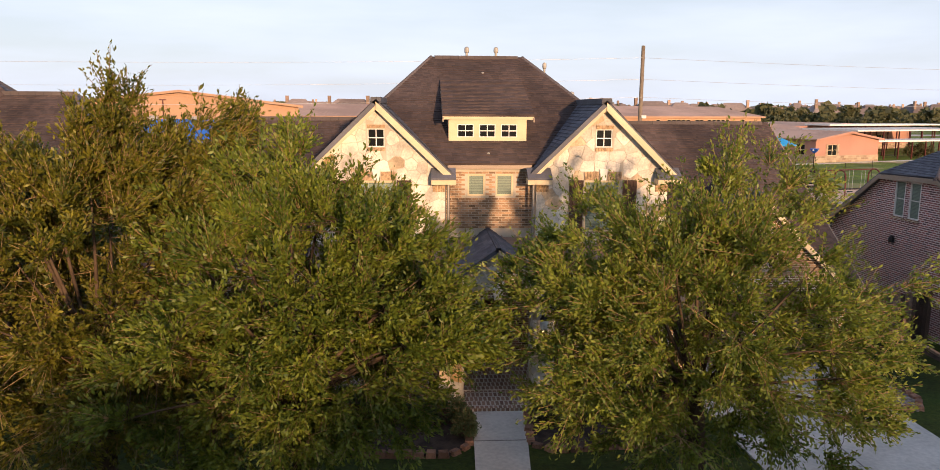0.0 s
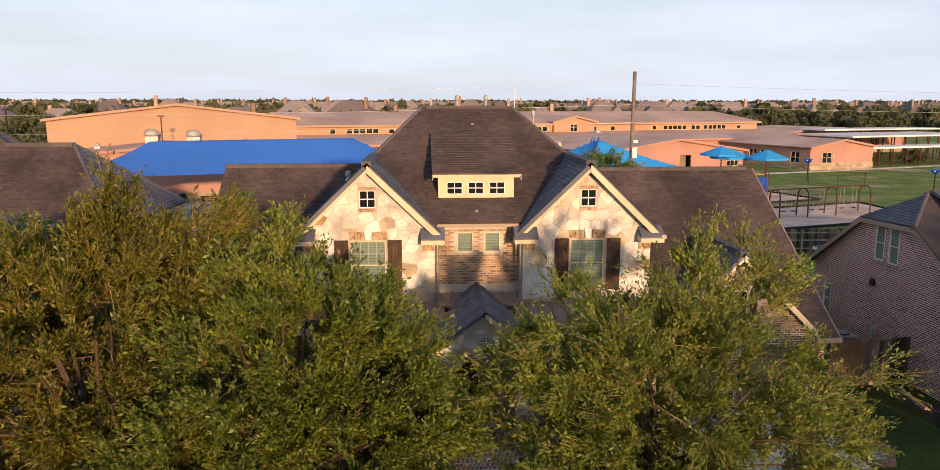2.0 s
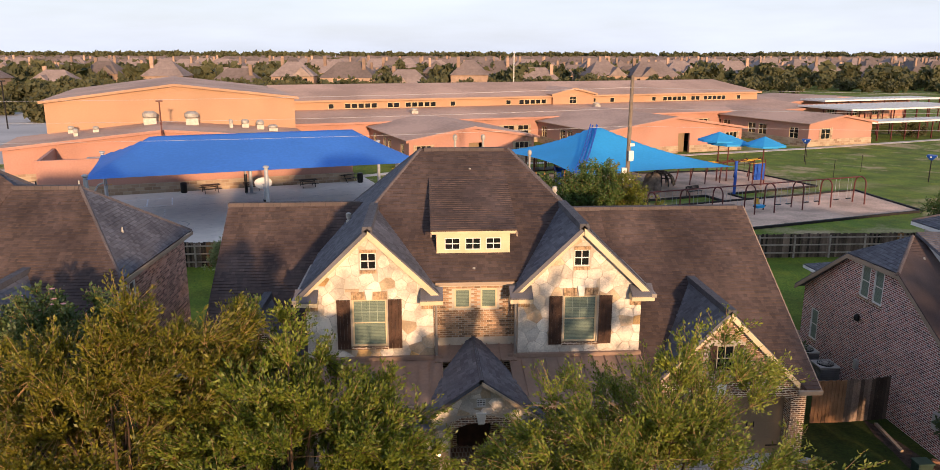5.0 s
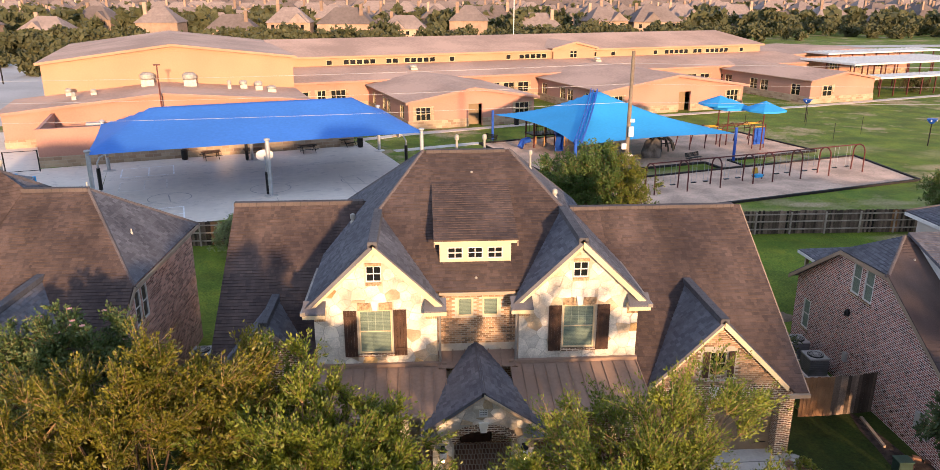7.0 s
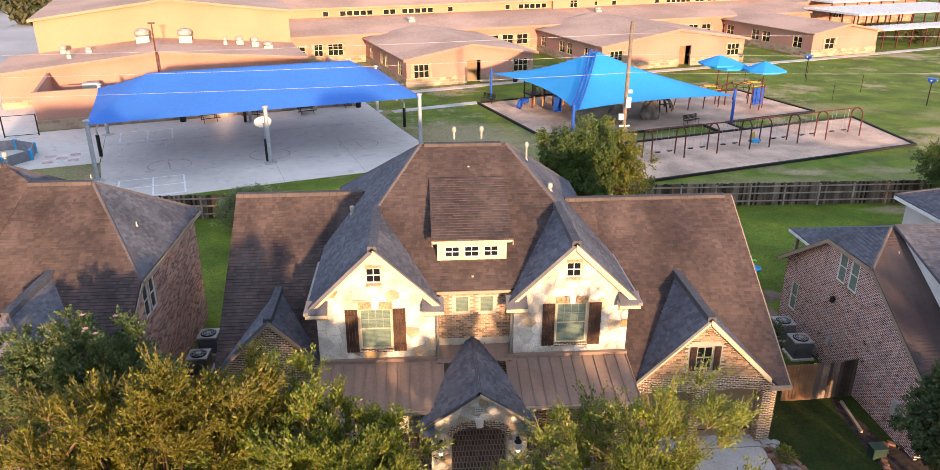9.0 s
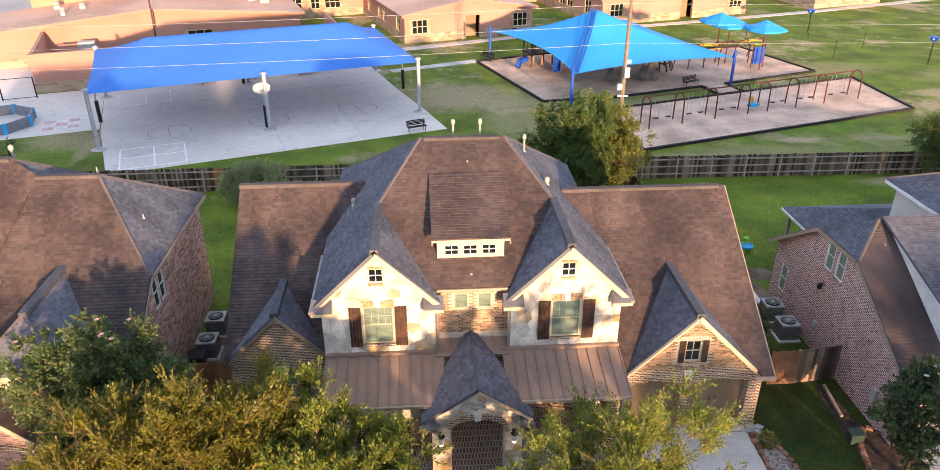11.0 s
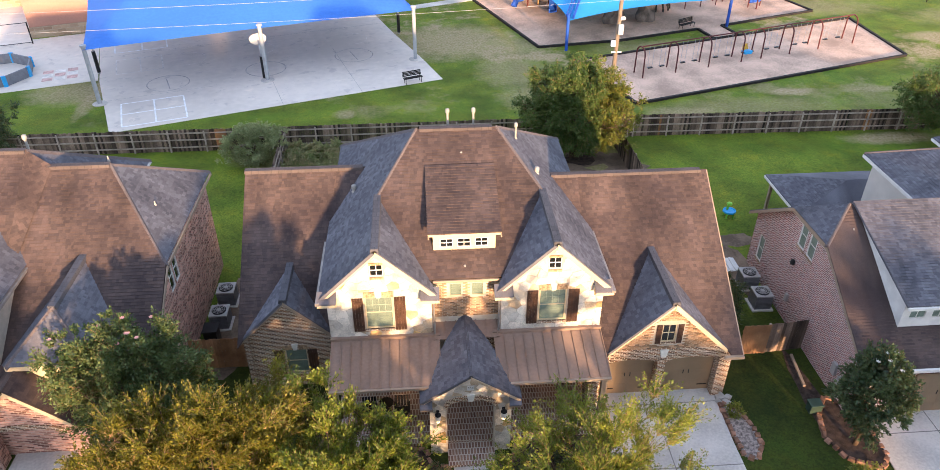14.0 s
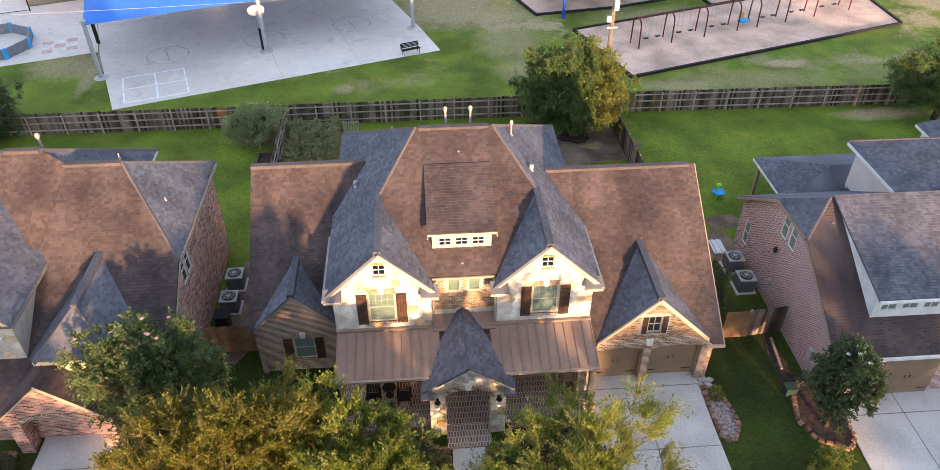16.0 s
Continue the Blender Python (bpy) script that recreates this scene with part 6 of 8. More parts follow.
def sail_mesh(corners, ridge, z_eave, z_ridge, n=18, sag=0.35, edge_dip=0.0):
    """A hipped cloth stretched from four corners over a ridge, sagging a little, with hollow edges."""
    (u0, v0, u1, v1), (r0, r1, rv) = corners, ridge
    verts, faces = [], []
    for j in range(n + 1):
        for i in range(n + 1):
            a, b = i / n, j / n
            hollow = 4 * edge_dip
            uu = u0 + (u1 - u0) * a
            vv = v0 + (v1 - v0) * b
            uu += hollow * b * (1 - b) * (1 - 2 * a) * 0.5
            vv += hollow * a * (1 - a) * (1 - 2 * b) * 0.5
            fv = 1 - abs(b - (rv - v0) / (v1 - v0)) * 2
            left, right = (uu - u0) / max(1e-3, r0 - u0), (u1 - uu) / max(1e-3, u1 - r1)
            f = max(0.0, min(fv, left, right, 1.0))
            z = z_eave + (z_ridge - z_eave) * f - sag * math.sin(math.pi * f)
            verts.append((uu, vv, z))
    k = n + 1
    for j in range(n):
        for i in range(n):
            faces.append((j * k + i, j * k + i + 1, (j + 1) * k + i + 1, (j + 1) * k + i))
    return verts, faces


vs, fs = sail_mesh((-6.5, 59.0, 19.2, 73.9), (-2.0, 14.8, 66.4), 4.35, 6.6, 30, 0.12, 0.35)
cloth = array_part("cloth", vs, fs, BLUE_SHADE, None, smooth=True)
cloth.parent = canopy
for u in (-6.4, 6.3, 19.0):
    for v in (59.2, 73.7):
        bm = bmesh.new()
        tube(bm, [(u, v, 0), (u, v, 4.5)], 0.16, 12)
        spart("post", bm, POST_GREY, canopy)
        bm = bmesh.new()
        lathe(bm, [(0.55, 0.0), (0.55, 0.05), (0.2, 0.08)], (u, v, 0.02), 14)
        spart("footing", bm, CONCRETE, canopy)
        bm = bmesh.new()
        lathe(bm, [(0.1, 4.5), (0.24, 4.56), (0.24, 4.66), (0.1, 4.72)], (u, v, 0), 12)
        spart("post_cap", bm, POST_GREY, canopy)


def hoop(u, v, face):
    """A ball hoop: goose-neck pole with a dark pad, fan backboard, rim."""
    ob = school_thing("basketball_hoop", u, v, "basketball hoop with white fan backboard and black pole pad", "basketball hoop", "hoops on the court")
    ob.matrix_basis = SCHOOL @ pose(u, v, 0.03, 0, 0, face)
    bm = bmesh.new()
    tube(bm, [(0, 0, 0), (0, 0, 2.4), (0, -0.25, 2.85), (0, -0.75, 3.05)], 0.07, 10)
    spart("pole", bm, POST_GREY, ob)
    bm = bmesh.new()
    tube(bm, [(0, 0, 0.15), (0, 0, 1.95)], 0.15, 12)
    spart("pad", bm, BLACK_PLASTIC, ob, "black padded sleeve")
    bm = bmesh.new()
    prism(bm, [(x, -0.78, 2.72 + z) for x, z in [(-0.3, 0.0), (0.3, 0.0), (0.62, 0.2), (0.68, 0.5)] + [(0.68 * math.cos(radians(a)), 0.5 + 0.38 * math.sin(radians(a))) for a in range(20, 180, 20)] + [(-0.68, 0.5), (-0.62, 0.2)]], (0, 0.05, 0))
    spart("backboard", bm, WHITE, ob)
    bm = bmesh.new()
    ring = [(0.23 * math.cos(radians(a)), -1.05 + 0.23 * math.sin(radians(a)), 2.85) for a in range(0, 375, 15)]
    tube(bm, ring, 0.015, 6)
    spart("rim", bm, YELLOW, ob, "orange metal rim")


hoop(-6.5, 65.7, 90)
hoop(19.6, 66.0, -90)
hoop(6.12, 59.45, 180)
hoop(5.8, 73.4, 0)


def bench(m, label="black metal bench with slatted back", length=1.9, table=False):
    ob = thing("picnic_table" if table else "bench", (0, 0, 0), label, "table" if table else "bench", "picnic tables" if table else "park benches")
    ob.matrix_basis = m
    if table:
        bm = bmesh.new()
        for i in range(5):
            box(bm, -length / 2, length / 2, -0.38 + 0.155 * i, -0.24 + 0.155 * i, 0.72, 0.76)
        spart("tabletop", bm, DARK, ob)
        for s in (-1, 1):
            bm = bmesh.new()
            box(bm, -length / 2, length / 2, s * 0.75 - 0.13, s * 0.75 + 0.13, 0.42, 0.46)
            spart("seat", bm, DARK, ob)
            for k in (-1, 1):
                bm = bmesh.new()
                tube(bm, [(s * length * 0.35, k * 0.7, 0), (s * length * 0.35, k * 0.2, 0.72)], 0.03, 6)
                spart("leg", bm, DARK, ob)
            bm = bmesh.new()
            tube(bm, [(s * length * 0.35, -0.8, 0.41), (s * length * 0.35, 0.8, 0.41)], 0.025, 6)
            spart("brace", bm, DARK, ob)
    else:
        bm = bmesh.new()
        for i in range(4):
            box(bm, -length / 2, length / 2, -0.22 + 0.11 * i, -0.13 + 0.11 * i, 0.43, 0.46)
        spart("seat", bm, DARK, ob)
        bm = bmesh.new()
        for i in range(4):
            box(bm, -length / 2, length / 2, 0.22 + 0.025 * i, 0.245 + 0.025 * i, 0.52 + 0.1 * i, 0.60 + 0.1 * i)
        spart("backrest", bm, DARK, ob)
        for s in (-1, 1):
            bm = bmesh.new()
            tube(bm, [(s * length * 0.42, -0.2, 0), (s * length * 0.42, -0.2, 0.43), (s * length * 0.42, 0.22, 0.43), (s * length * 0.42, 0.30, 0.9)], 0.025, 6)
            spart("leg", bm, DARK, ob)
            bm = bmesh.new()
            tube(bm, [(s * length * 0.42, 0.22, 0), (s * length * 0.42, 0.22, 0.43)], 0.025, 6)
            spart("leg", bm, DARK, ob)


bench(SCHOOL @ pose(17.2, 54.35, 0.03, 0, 0, 4), length=1.6)
bench(SCHOOL @ pose(45.7, 57.3, 0.06, 0, 0, 12))
bench(SCHOOL @ pose(31.2, 73.4, 0.06, 0, 0, -70))
for u, v, a in ((2.6, 75.6, 10), (6.6, 75.7, -8), (12.0, 75.4, 4), (16.5, 77.4, 30)):
    bench(SCHOOL @ pose(u, v, 0.03, 0, 0, a), "black metal picnic table with attached seats", 1.8, True)


def bin_(u, v):
    ob = school_thing("litter_bin", u, v, "round black litter bin on concrete", "bin", "litter bins", z=0.03)
    bm = bmesh.new()
    lathe(bm, [(0.26, 0), (0.30, 0.1), (0.32, 0.85), (0.28, 0.9)], (0, 0, 0), 14)
    spart("body", bm, BLACK_PLASTIC, ob)
    bm = bmesh.new()
    lathe(bm, [(0.33, 0.9), (0.30, 1.0), (0.12, 1.06)], (0, 0, 0), 14)
    spart("lid", bm, BLACK_PLASTIC, ob)


bin_(0.2, 76.3)
bin_(17.6, 76.2)
bin_(38.8, 82.9)

pit = school_thing("ball_pit_wall", -14.6, 68.4, "grey low octagonal ball pit wall with blue corner posts", "play pit")
for i in range(8):
    a0, a1 = radians(45 * i + 22.5), radians(45 * i + 67.5)
    ring_pts = [(r * math.cos(a), r * math.sin(a), 0) for r, a in ((3.1, a0), (3.1, a1), (2.98, a1), (2.98, a0))]
    bm = bmesh.new()
    prism(bm, ring_pts, (0, 0, 0.85))
    spart("panel", bm, PIT_GREY, pit)
    bm = bmesh.new()
    box(bm, -0.1, 0.1, -0.16, 0.16, 0, 0.9, pose(3.05 * math.cos(a0), 3.05 * math.sin(a0), 0, 0, 0, math.degrees(a0)))
    spart("corner_post", bm, BLUE_PLASTIC, pit, "bright blue corner post")

# walks on the field
for pts in ([(18.5, 79.4), (24.5, 80.6), (30.0, 76.2), (31.2, 77.0), (26.5, 82.2), (40, 82.6), (60, 82.7), (85, 82.2), (118, 84.0), (118, 85.4), (85, 83.6), (60, 84.0), (40, 84.0), (18.3, 82.0)],):
    bm = bmesh.new()
    for (a, b, c, d) in (((18.5, 79.6), (24.6, 81.0), (24.3, 82.4), (18.3, 81.0)), ((24.6, 81.0), (40, 82.2), (40, 83.6), (24.3, 82.4)), ((40, 82.2), (85, 81.6), (85, 83.0), (40, 83.6)), ((85, 81.6), (118, 83.4), (118, 84.8), (85, 83.0)),
                         ((20.5, 72.4), (30.2, 73.2), (30.2, 74.4), (20.4, 73.6))):
        prism(bm, [(*p, 0.03) for p in (a, b, c, d)], (0, 0, -0.12))
    wk = tagged(new("field_walk"), "pale concrete walk across the field", "path", kind="structure")
    wk.matrix_basis = SCHOOL
    spart("slab", bm, CONCRETE, wk)

# ---- playground ----
def bed(name, outline, label):
    ob = school_thing(name, 0, 0, label, "play surface", kind="structure")
    bm = bmesh.new()
    prism(bm, [(u, v, 0.06) for u, v in outline], (0, 0, -0.2))
    spart("mulch", bm, MULCH, ob)
    for (au, av), (bu, bv) in zip(outline, outline[1:] + outline[:1]):
        bm = bmesh.new()
        d = Vector((bu - au, bv - av, 0)).normalized()
        s = Vector((-d.y, d.x, 0)) * 0.11
        prism(bm, [Vector((au, av, -0.05)) - s, Vector((bu, bv, -0.05)) - s, Vector((bu, bv, -0.05)) + s, Vector((au, av, -0.05)) + s], (0, 0, 0.24))
        spart("border", bm, RUBBER, ob, "black plastic border timber")
    return ob


bed("swing_bed", [(31.8, 44.0), (59.4, 44.1), (62.4, 53.8), (31.8, 53.6)], "tan wood-chip bed under the swings")
bed("play_bed", [(30.0, 73.2), (30.2, 57.8), (37.8, 56.6), (46.5, 56.6), (46.3, 53.75), (49.0, 53.75), (49.2, 56.6), (60.7, 57.0), (60.6, 68.5), (48.6, 70.6), (48.4, 74.5)], "tan wood-chip bed under the play equipment")

swings = school_thing("swing_set", 0, 0, "long dark maroon swing set of arched frames", "swing set")
su = (35.0, 38.2, 41.5, 44.9, 47.0, 50.1, 53.3, 57.3)
for u in su:
    bm = bmesh.new()
    pts = [(u, 48.2, 0.0), (u, 48.25, 1.9)] + [(u, 48.85 - 0.6 * math.cos(radians(a)), 1.9 + 0.6 * math.sin(radians(a))) for a in range(20, 180, 20)] + [(u, 49.45, 1.9), (u, 49.5, 0.0)]
    tube(bm, pts, 0.06, 8)
    spart("arch", bm, MAROON, swings)
bm = bmesh.new()
tube(bm, [(su[0], 48.85, 2.5), (su[-1], 48.85, 2.5)], 0.055, 8)
spart("top_beam", bm, MAROON, swings)
for a, b in zip(su, su[1:]):
    for f in (0.32, 0.68):
        u = a + (b - a) * f
        for du in (-0.22, 0.22):
            bm = bmesh.new()
            tube(bm, [(u + du, 48.85, 2.48), (u + du, 48.85, 0.62)], 0.012, 5)
            spart("chain", bm, POST_GREY, swings)
        bm = bmesh.new()
        vs_ = [(u - 0.24, 48.75, 0.62), (u + 0.24, 48.75, 0.62), (u + 0.2, 48.75, 0.54), (u - 0.2, 48.75, 0.54)]
        prism(bm, vs_, (0, 0.2, 0))
        spart("seat", bm, BLACK_PLASTIC, swings)
bucket = school_thing("bucket_swing", 45.9, 48.85, "blue and yellow bucket swing seat", "swing seat", z=0.45)
bm = bmesh.new()
prism(bm, [(-0.35, -0.25, 0.0), (0.35, -0.25, 0.0), (0.42, -0.25, 0.25), (-0.42, -0.25, 0.25)], (0, 0.5, 0))
spart("seat", bm, BLUE_PLASTIC, bucket)
bm = bmesh.new()
prism(bm, [(-0.3, 0.25, 0.2), (0.3, 0.25, 0.2), (0.24, 0.32, 0.75), (-0.24, 0.32, 0.75)], (0, 0.08, 0))
spart("backrest", bm, YELLOW, bucket)

sail = school_thing("shade_sail", 0, 0, "light blue pyramid shade sail on blue posts", "shade sail")
vs, fs = sail_mesh((32.2, 56.0, 49.2, 74.9), (39.4, 40.0, 65.8), 2.8, 6.1, 30, 0.45, 2.2)
cloth = array_part("cloth", vs, fs, SKY_SHADE, None, smooth=True)
cloth.parent = sail
for o in (-0.16, 0.16):       # the laced hip over the front corner
    bm = bmesh.new()
    hip_line = []
    for q in range(13):
        f = q / 12
        hip_line.append((32.4 + 7.1 * f + o, 56.2 + 9.5 * f - o, 2.86 + 3.3 * f - 0.45 * math.sin(math.pi * f) + 0.05))
    tube(bm, hip_line, 0.07, 6)
    spart("hip_cable", bm, BLUE_PAINT, sail, "dark blue laced hip cable")
for u, v in ((32.2, 56.3), (49.6, 56.3), (32.2, 74.9), (49.6, 74.9)):
    bm = bmesh.new()
    tube(bm, [(u, v, 0), (u, v, 3.3)], 0.14, 12)
    spart("post", bm, BLUE_PAINT, sail)


def umbrella(u, v, w, h):
    ob = school_thing("shade_umbrella", u, v, "square light blue shade umbrella on a dark pole", "umbrella", "playground umbrellas")
    bm = bmesh.new()
    tube(bm, [(0, 0, 0), (0, 0, h)], 0.07, 8)
    spart("pole", bm, MAROON, ob)
    bm = bmesh.new()
    top = bm.verts.new((0, 0, h + 0.1))
    ring = [bm.verts.new((w * math.cos(radians(45 * k)) * (1.0 if k % 2 == 0 else 1.1), w * math.sin(radians(45 * k)) * (1.0 if k % 2 == 0 else 1.1), h - 0.75)) for k in range(8)]
    low = [bm.verts.new(v_.co - Vector((0, 0, 0.18))) for v_ in ring]
    for k in range(8):
        bm.faces.new((top, ring[k], ring[(k + 1) % 8]))
        bm.faces.new((ring[k], low[k], low[(k + 1) % 8], ring[(k + 1) % 8]))
    spart("canopy", bm, SKY_SHADE, ob)


umbrella(53.4, 63.6, 2.0, 5.2)
umbrella(54.2, 63.0, 2.0, 4.9)
umbrella(55.8, 59.6, 1.9, 5.0)

for off in (-0.22, 0.22):      # twin straps over the front hip
    bm = bmesh.new()
    tube(bm, [(32.4 + 7.0 * f + off, 56.5 + 9.3 * f - off, 2.85 + 3.35 * f - 0.5 * math.sin(math.pi * f) + 0.12) for f in [k / 12 for k in range(13)]], 0.05, 6)
    spart("strap", bm, BLUE_PAINT, sail)

# play structure under the sail
play = school_thing("play_structure", 36.2, 70.0, "wooden-posted play tower with blue slide", "play structure")
for i, (u, v) in enumerate(((-1.8, -1), (-0.6, -1), (0.6, -1), (1.8, -1), (-1.8, 1), (-0.6, 1), (0.6, 1), (1.8, 1), (3.2, -0.6), (3.2, 0.8))):
    bm = bmesh.new()
    tube(bm, [(u, v, 0), (u, v, 2.9)], 0.08, 8)
    spart("post", bm, PLAY_POST if i % 2 else MAROON, play)
bm = bmesh.new()
box(bm, -1.9, 1.9, -1.1, 1.1, 1.3, 1.42)
spart("deck", bm, DARK, play)
for v in (-1.05, 1.05):
    bm = bmesh.new()
    for i in range(9):
        tube(bm, [(-1.8 + 0.45 * i, v, 1.42), (-1.8 + 0.45 * i, v, 2.3)], 0.02, 5)
    tube(bm, [(-1.8, v, 2.3), (1.8, v, 2.3)], 0.03, 6)
    spart("railing", bm, MAROON, play)
bm = bmesh.new()
path_ = [Vector((0.9, -1.1, 1.5)), Vector((0.7, -2.0, 1.2)), Vector((0.1, -3.0, 0.55)), Vector((-0.3, -3.7, 0.25)), Vector((-0.5, -4.2, 0.22))]
for a, b in zip(path_, path_[1:]):
    for x0, x1, h0, h1 in ((-0.42, 0.42, 0, 0.06), (-0.46, -0.40, 0, 0.38), (0.40, 0.46, 0, 0.38)):
        prism(bm, [a + Vector((x0, 0, h0)), a + Vector((x1, 0, h0)), b + Vector((x1, 0, h0)), b + Vector((x0, 0, h0))], (0, 0, h1 - h0))
spart("slide", bm, BLUE_PAINT, play, "dark blue plastic slide")
bm = bmesh.new()
tube(bm, [(-2.2, -0.6, 0.9), (-3.0, -0.8, 0.8), (-3.4, -1.0, 0.25)], 0.32, 10)
spart("tube_slide", bm, BLUE_PAINT, play)


def climbing_rock(u, v, s, seed):
    bm = bmesh.new()
    bmesh.ops.create_icosphere(bm, subdivisions=3, radius=1)
    for q in bm.verts:
        k = 1 + 0.35 * noise.noise(q.co * 1.4 + Vector((seed, 0, 0))) + 0.12 * noise.noise(q.co * 4 + Vector((0, seed, 0)))
        q.co = Vector((q.co.x * s * k, q.co.y * s * 0.75 * k, max(-0.2, q.co.z * s * 1.1 * k + s * 0.6)))
    ob = school_thing("climbing_rock", u, v, "grey-brown moulded climbing rock", "climbing rock", "climbing rocks", z=0.05)
    spart("rock", bm, ROCK, ob)


climbing_rock(40.0, 61.4, 1.0, 2)
climbing_rock(43.3, 60.8, 1.05, 5)
dome = school_thing("play_tunnel", 46.4, 63.8, "black domed climbing net", "climbing net")
bm = bmesh.new()
for a in range(0, 180, 30):
    pts = [(1.5 * math.cos(radians(b)) * math.cos(radians(a)), 1.5 * math.cos(radians(b)) * math.sin(radians(a)), 1.5 * math.sin(radians(b))) for b in range(0, 181, 15)]
    tube(bm, pts, 0.09, 6)
for h in (35, 60):
    pts = [(1.5 * math.cos(radians(h)) * math.cos(radians(b)), 1.5 * math.cos(radians(h)) * math.sin(radians(b)), 1.5 * math.sin(radians(h))) for b in range(0, 361, 20)]
    tube(bm, pts, 0.07, 6)
spart("net", bm, BLACK_PLASTIC, dome)

climber = school_thing("monkey_bars", 53.5, 63.5, "dark climbing frame with yellow net and blue panel", "climbing frame")
for k in range(6):
    bm = bmesh.new()
    u = -4.5 + 1.9 * k
    tube(bm, [(u, -1.2, 0), (u + 0.2, -1.0, 1.7), (u + 0.6, 0, 2.3), (u + 0.2, 1.0, 1.7), (u, 1.2, 0)], 0.06, 8)
    spart("arch", bm, MAROON, climber)
    if k < 5:
        for r in range(4):
            bm = bmesh.new()
            tube(bm, [(u + 0.2, -1.0 + 0.5 * r, 1.7 + 0.5 * math.sin(radians(45 * r + 20))), (u + 2.1, -1.0 + 0.5 * r, 1.7 + 0.5 * math.sin(radians(45 * r + 20)))], 0.035, 6)
            spart("rung", bm, YELLOW if k in (1, 4) else MAROON, climber)
bm = bmesh.new()
box(bm, 2.0, 3.3, -3.2, -3.08, 0.5, 2.2)
for i in range(3):
    for j in range(3):
        box(bm, 2.2 + 0.36 * i, 2.36 + 0.36 * i, -3.24, -3.2, 0.75 + 0.45 * j, 0.92 + 0.45 * j)
spart("panel", bm, BLUE_PAINT, climber, "blue plastic climbing panel")
for u in (1.9, 3.4):
    bm = bmesh.new()
    tube(bm, [(u, -3.1, 0), (u, -3.1, 2.6)], 0.06, 8)
    spart("post", bm, MAROON, climber)

for x, y, h in ((48.6, 90.4, 2.9), (54.2, 74.8, 2.9)):
    ob = thing("ball_funnel", (x, y, 0), "blue four-way ball funnel on a dark post", "ball game post", "ball funnels on the field")
    ob.matrix_basis = pose(x, y, 0)
    bm = bmesh.new()
    tube(bm, [(0, 0, 0), (0, 0, h - 0.5)], 0.06, 8)
    spart("post", bm, DARK, ob)
    bm = bmesh.new()
    lathe(bm, [(0.18, h - 0.55), (0.55, h - 0.2), (0.62, h)], (0, 0, 0), 4)
    spart("funnel", bm, BLUE_PAINT, ob)
    for k in range(4):
        bm = bmesh.new()
        a = radians(45 + 90 * k)
        lathe(bm, [(0.08, -0.02), (0.08, 0.02)], (0, 0, 0), 8)
        bmesh.ops.transform(bm, matrix=pose(0.48 * math.cos(a), 0.48 * math.sin(a), h - 0.18, 90, 0, math.degrees(a) + 90), verts=bm.verts)
        spart("opening", bm, WHITE, ob)
for x, y in ((45.5, 78.0), (47.5, 88.0), (51.0, 82.0), (38.0, 84.0)):
    ob = thing("field_stake", (x, y, 0), "thin grey metal stake in the grass", "stake", "stakes on the field")
    bm = bmesh.new()
    tube(bm, [(x, y, 0), (x, y, 2.0)], 0.03, 6)
    part("stake", bm, DARK, ob)

# ---- utility pole and wires ----
pole = thing("utility_pole", (14.7, 50.5, 0), "tall weathered wooden utility pole with pale boxes", "utility pole")
bm = bmesh.new()
tube(bm, [(14.7, 50.5, -0.2), (14.72, 50.5, 6), (14.75, 50.5, 11.8)], 0.17, 12, 0.12)
part("pole", bm, POLE_WOOD, pole)
for z0, z1, dx, dy in ((6.0, 6.7, 0.12, -0.25), (5.1, 5.5, -0.28, -0.1), (7.0, 7.2, 0.2, -0.12)):
    bm = bmesh.new()
    box(bm, 14.72 + dx - 0.16, 14.72 + dx + 0.16, 50.5 + dy - 0.12, 50.5 + dy + 0.12, z0, z1)
    part("box", bm, WHITE, pole, "white utility box")
bm = bmesh.new()
box(bm, 14.35, 15.1, 50.36, 50.42, 4.6, 4.7)
part("bracket", bm, WHITE, pole)


def wire(name, a, b, sagging, r=0.009):
    bm = bmesh.new()
    a, b = Vector(a), Vector(b)
    tube(bm, [a.lerp(b, k / 24) - Vector((0, 0, sagging * 4 * (k / 24) * (1 - k / 24))) for k in range(25)], r, 5)
    tagged(part(name, bm, WIRE), "thin pale overhead wire", "cable", "overhead wires")


for z, dy in ((11.0, 0.0), (9.6, 0.15), (8.4, -0.15)):
    wire("overhead_wire", (14.74, 50.4 + dy, z), (-45, 47.5 + dy, z - 0.6), 0.35)
    wire("overhead_wire", (14.74, 50.4 + dy, z), (75, 53.5 + dy, z - 0.6), 0.35)
lightpole = school_thing("light_pole", -1.5, 86.4, "dark slender light pole by the school", "light pole")
bm = bmesh.new()
tube(bm, [(0, 0, 0), (0, 0, 8.3)], 0.11, 8, 0.07)
spart("pole", bm, MAROON, lightpole)
bm = bmesh.new()
box(bm, -0.35, 0.35, -0.2, 0.2, 8.25, 8.38)
spart("lamp_head", bm, MAROON, lightpole)

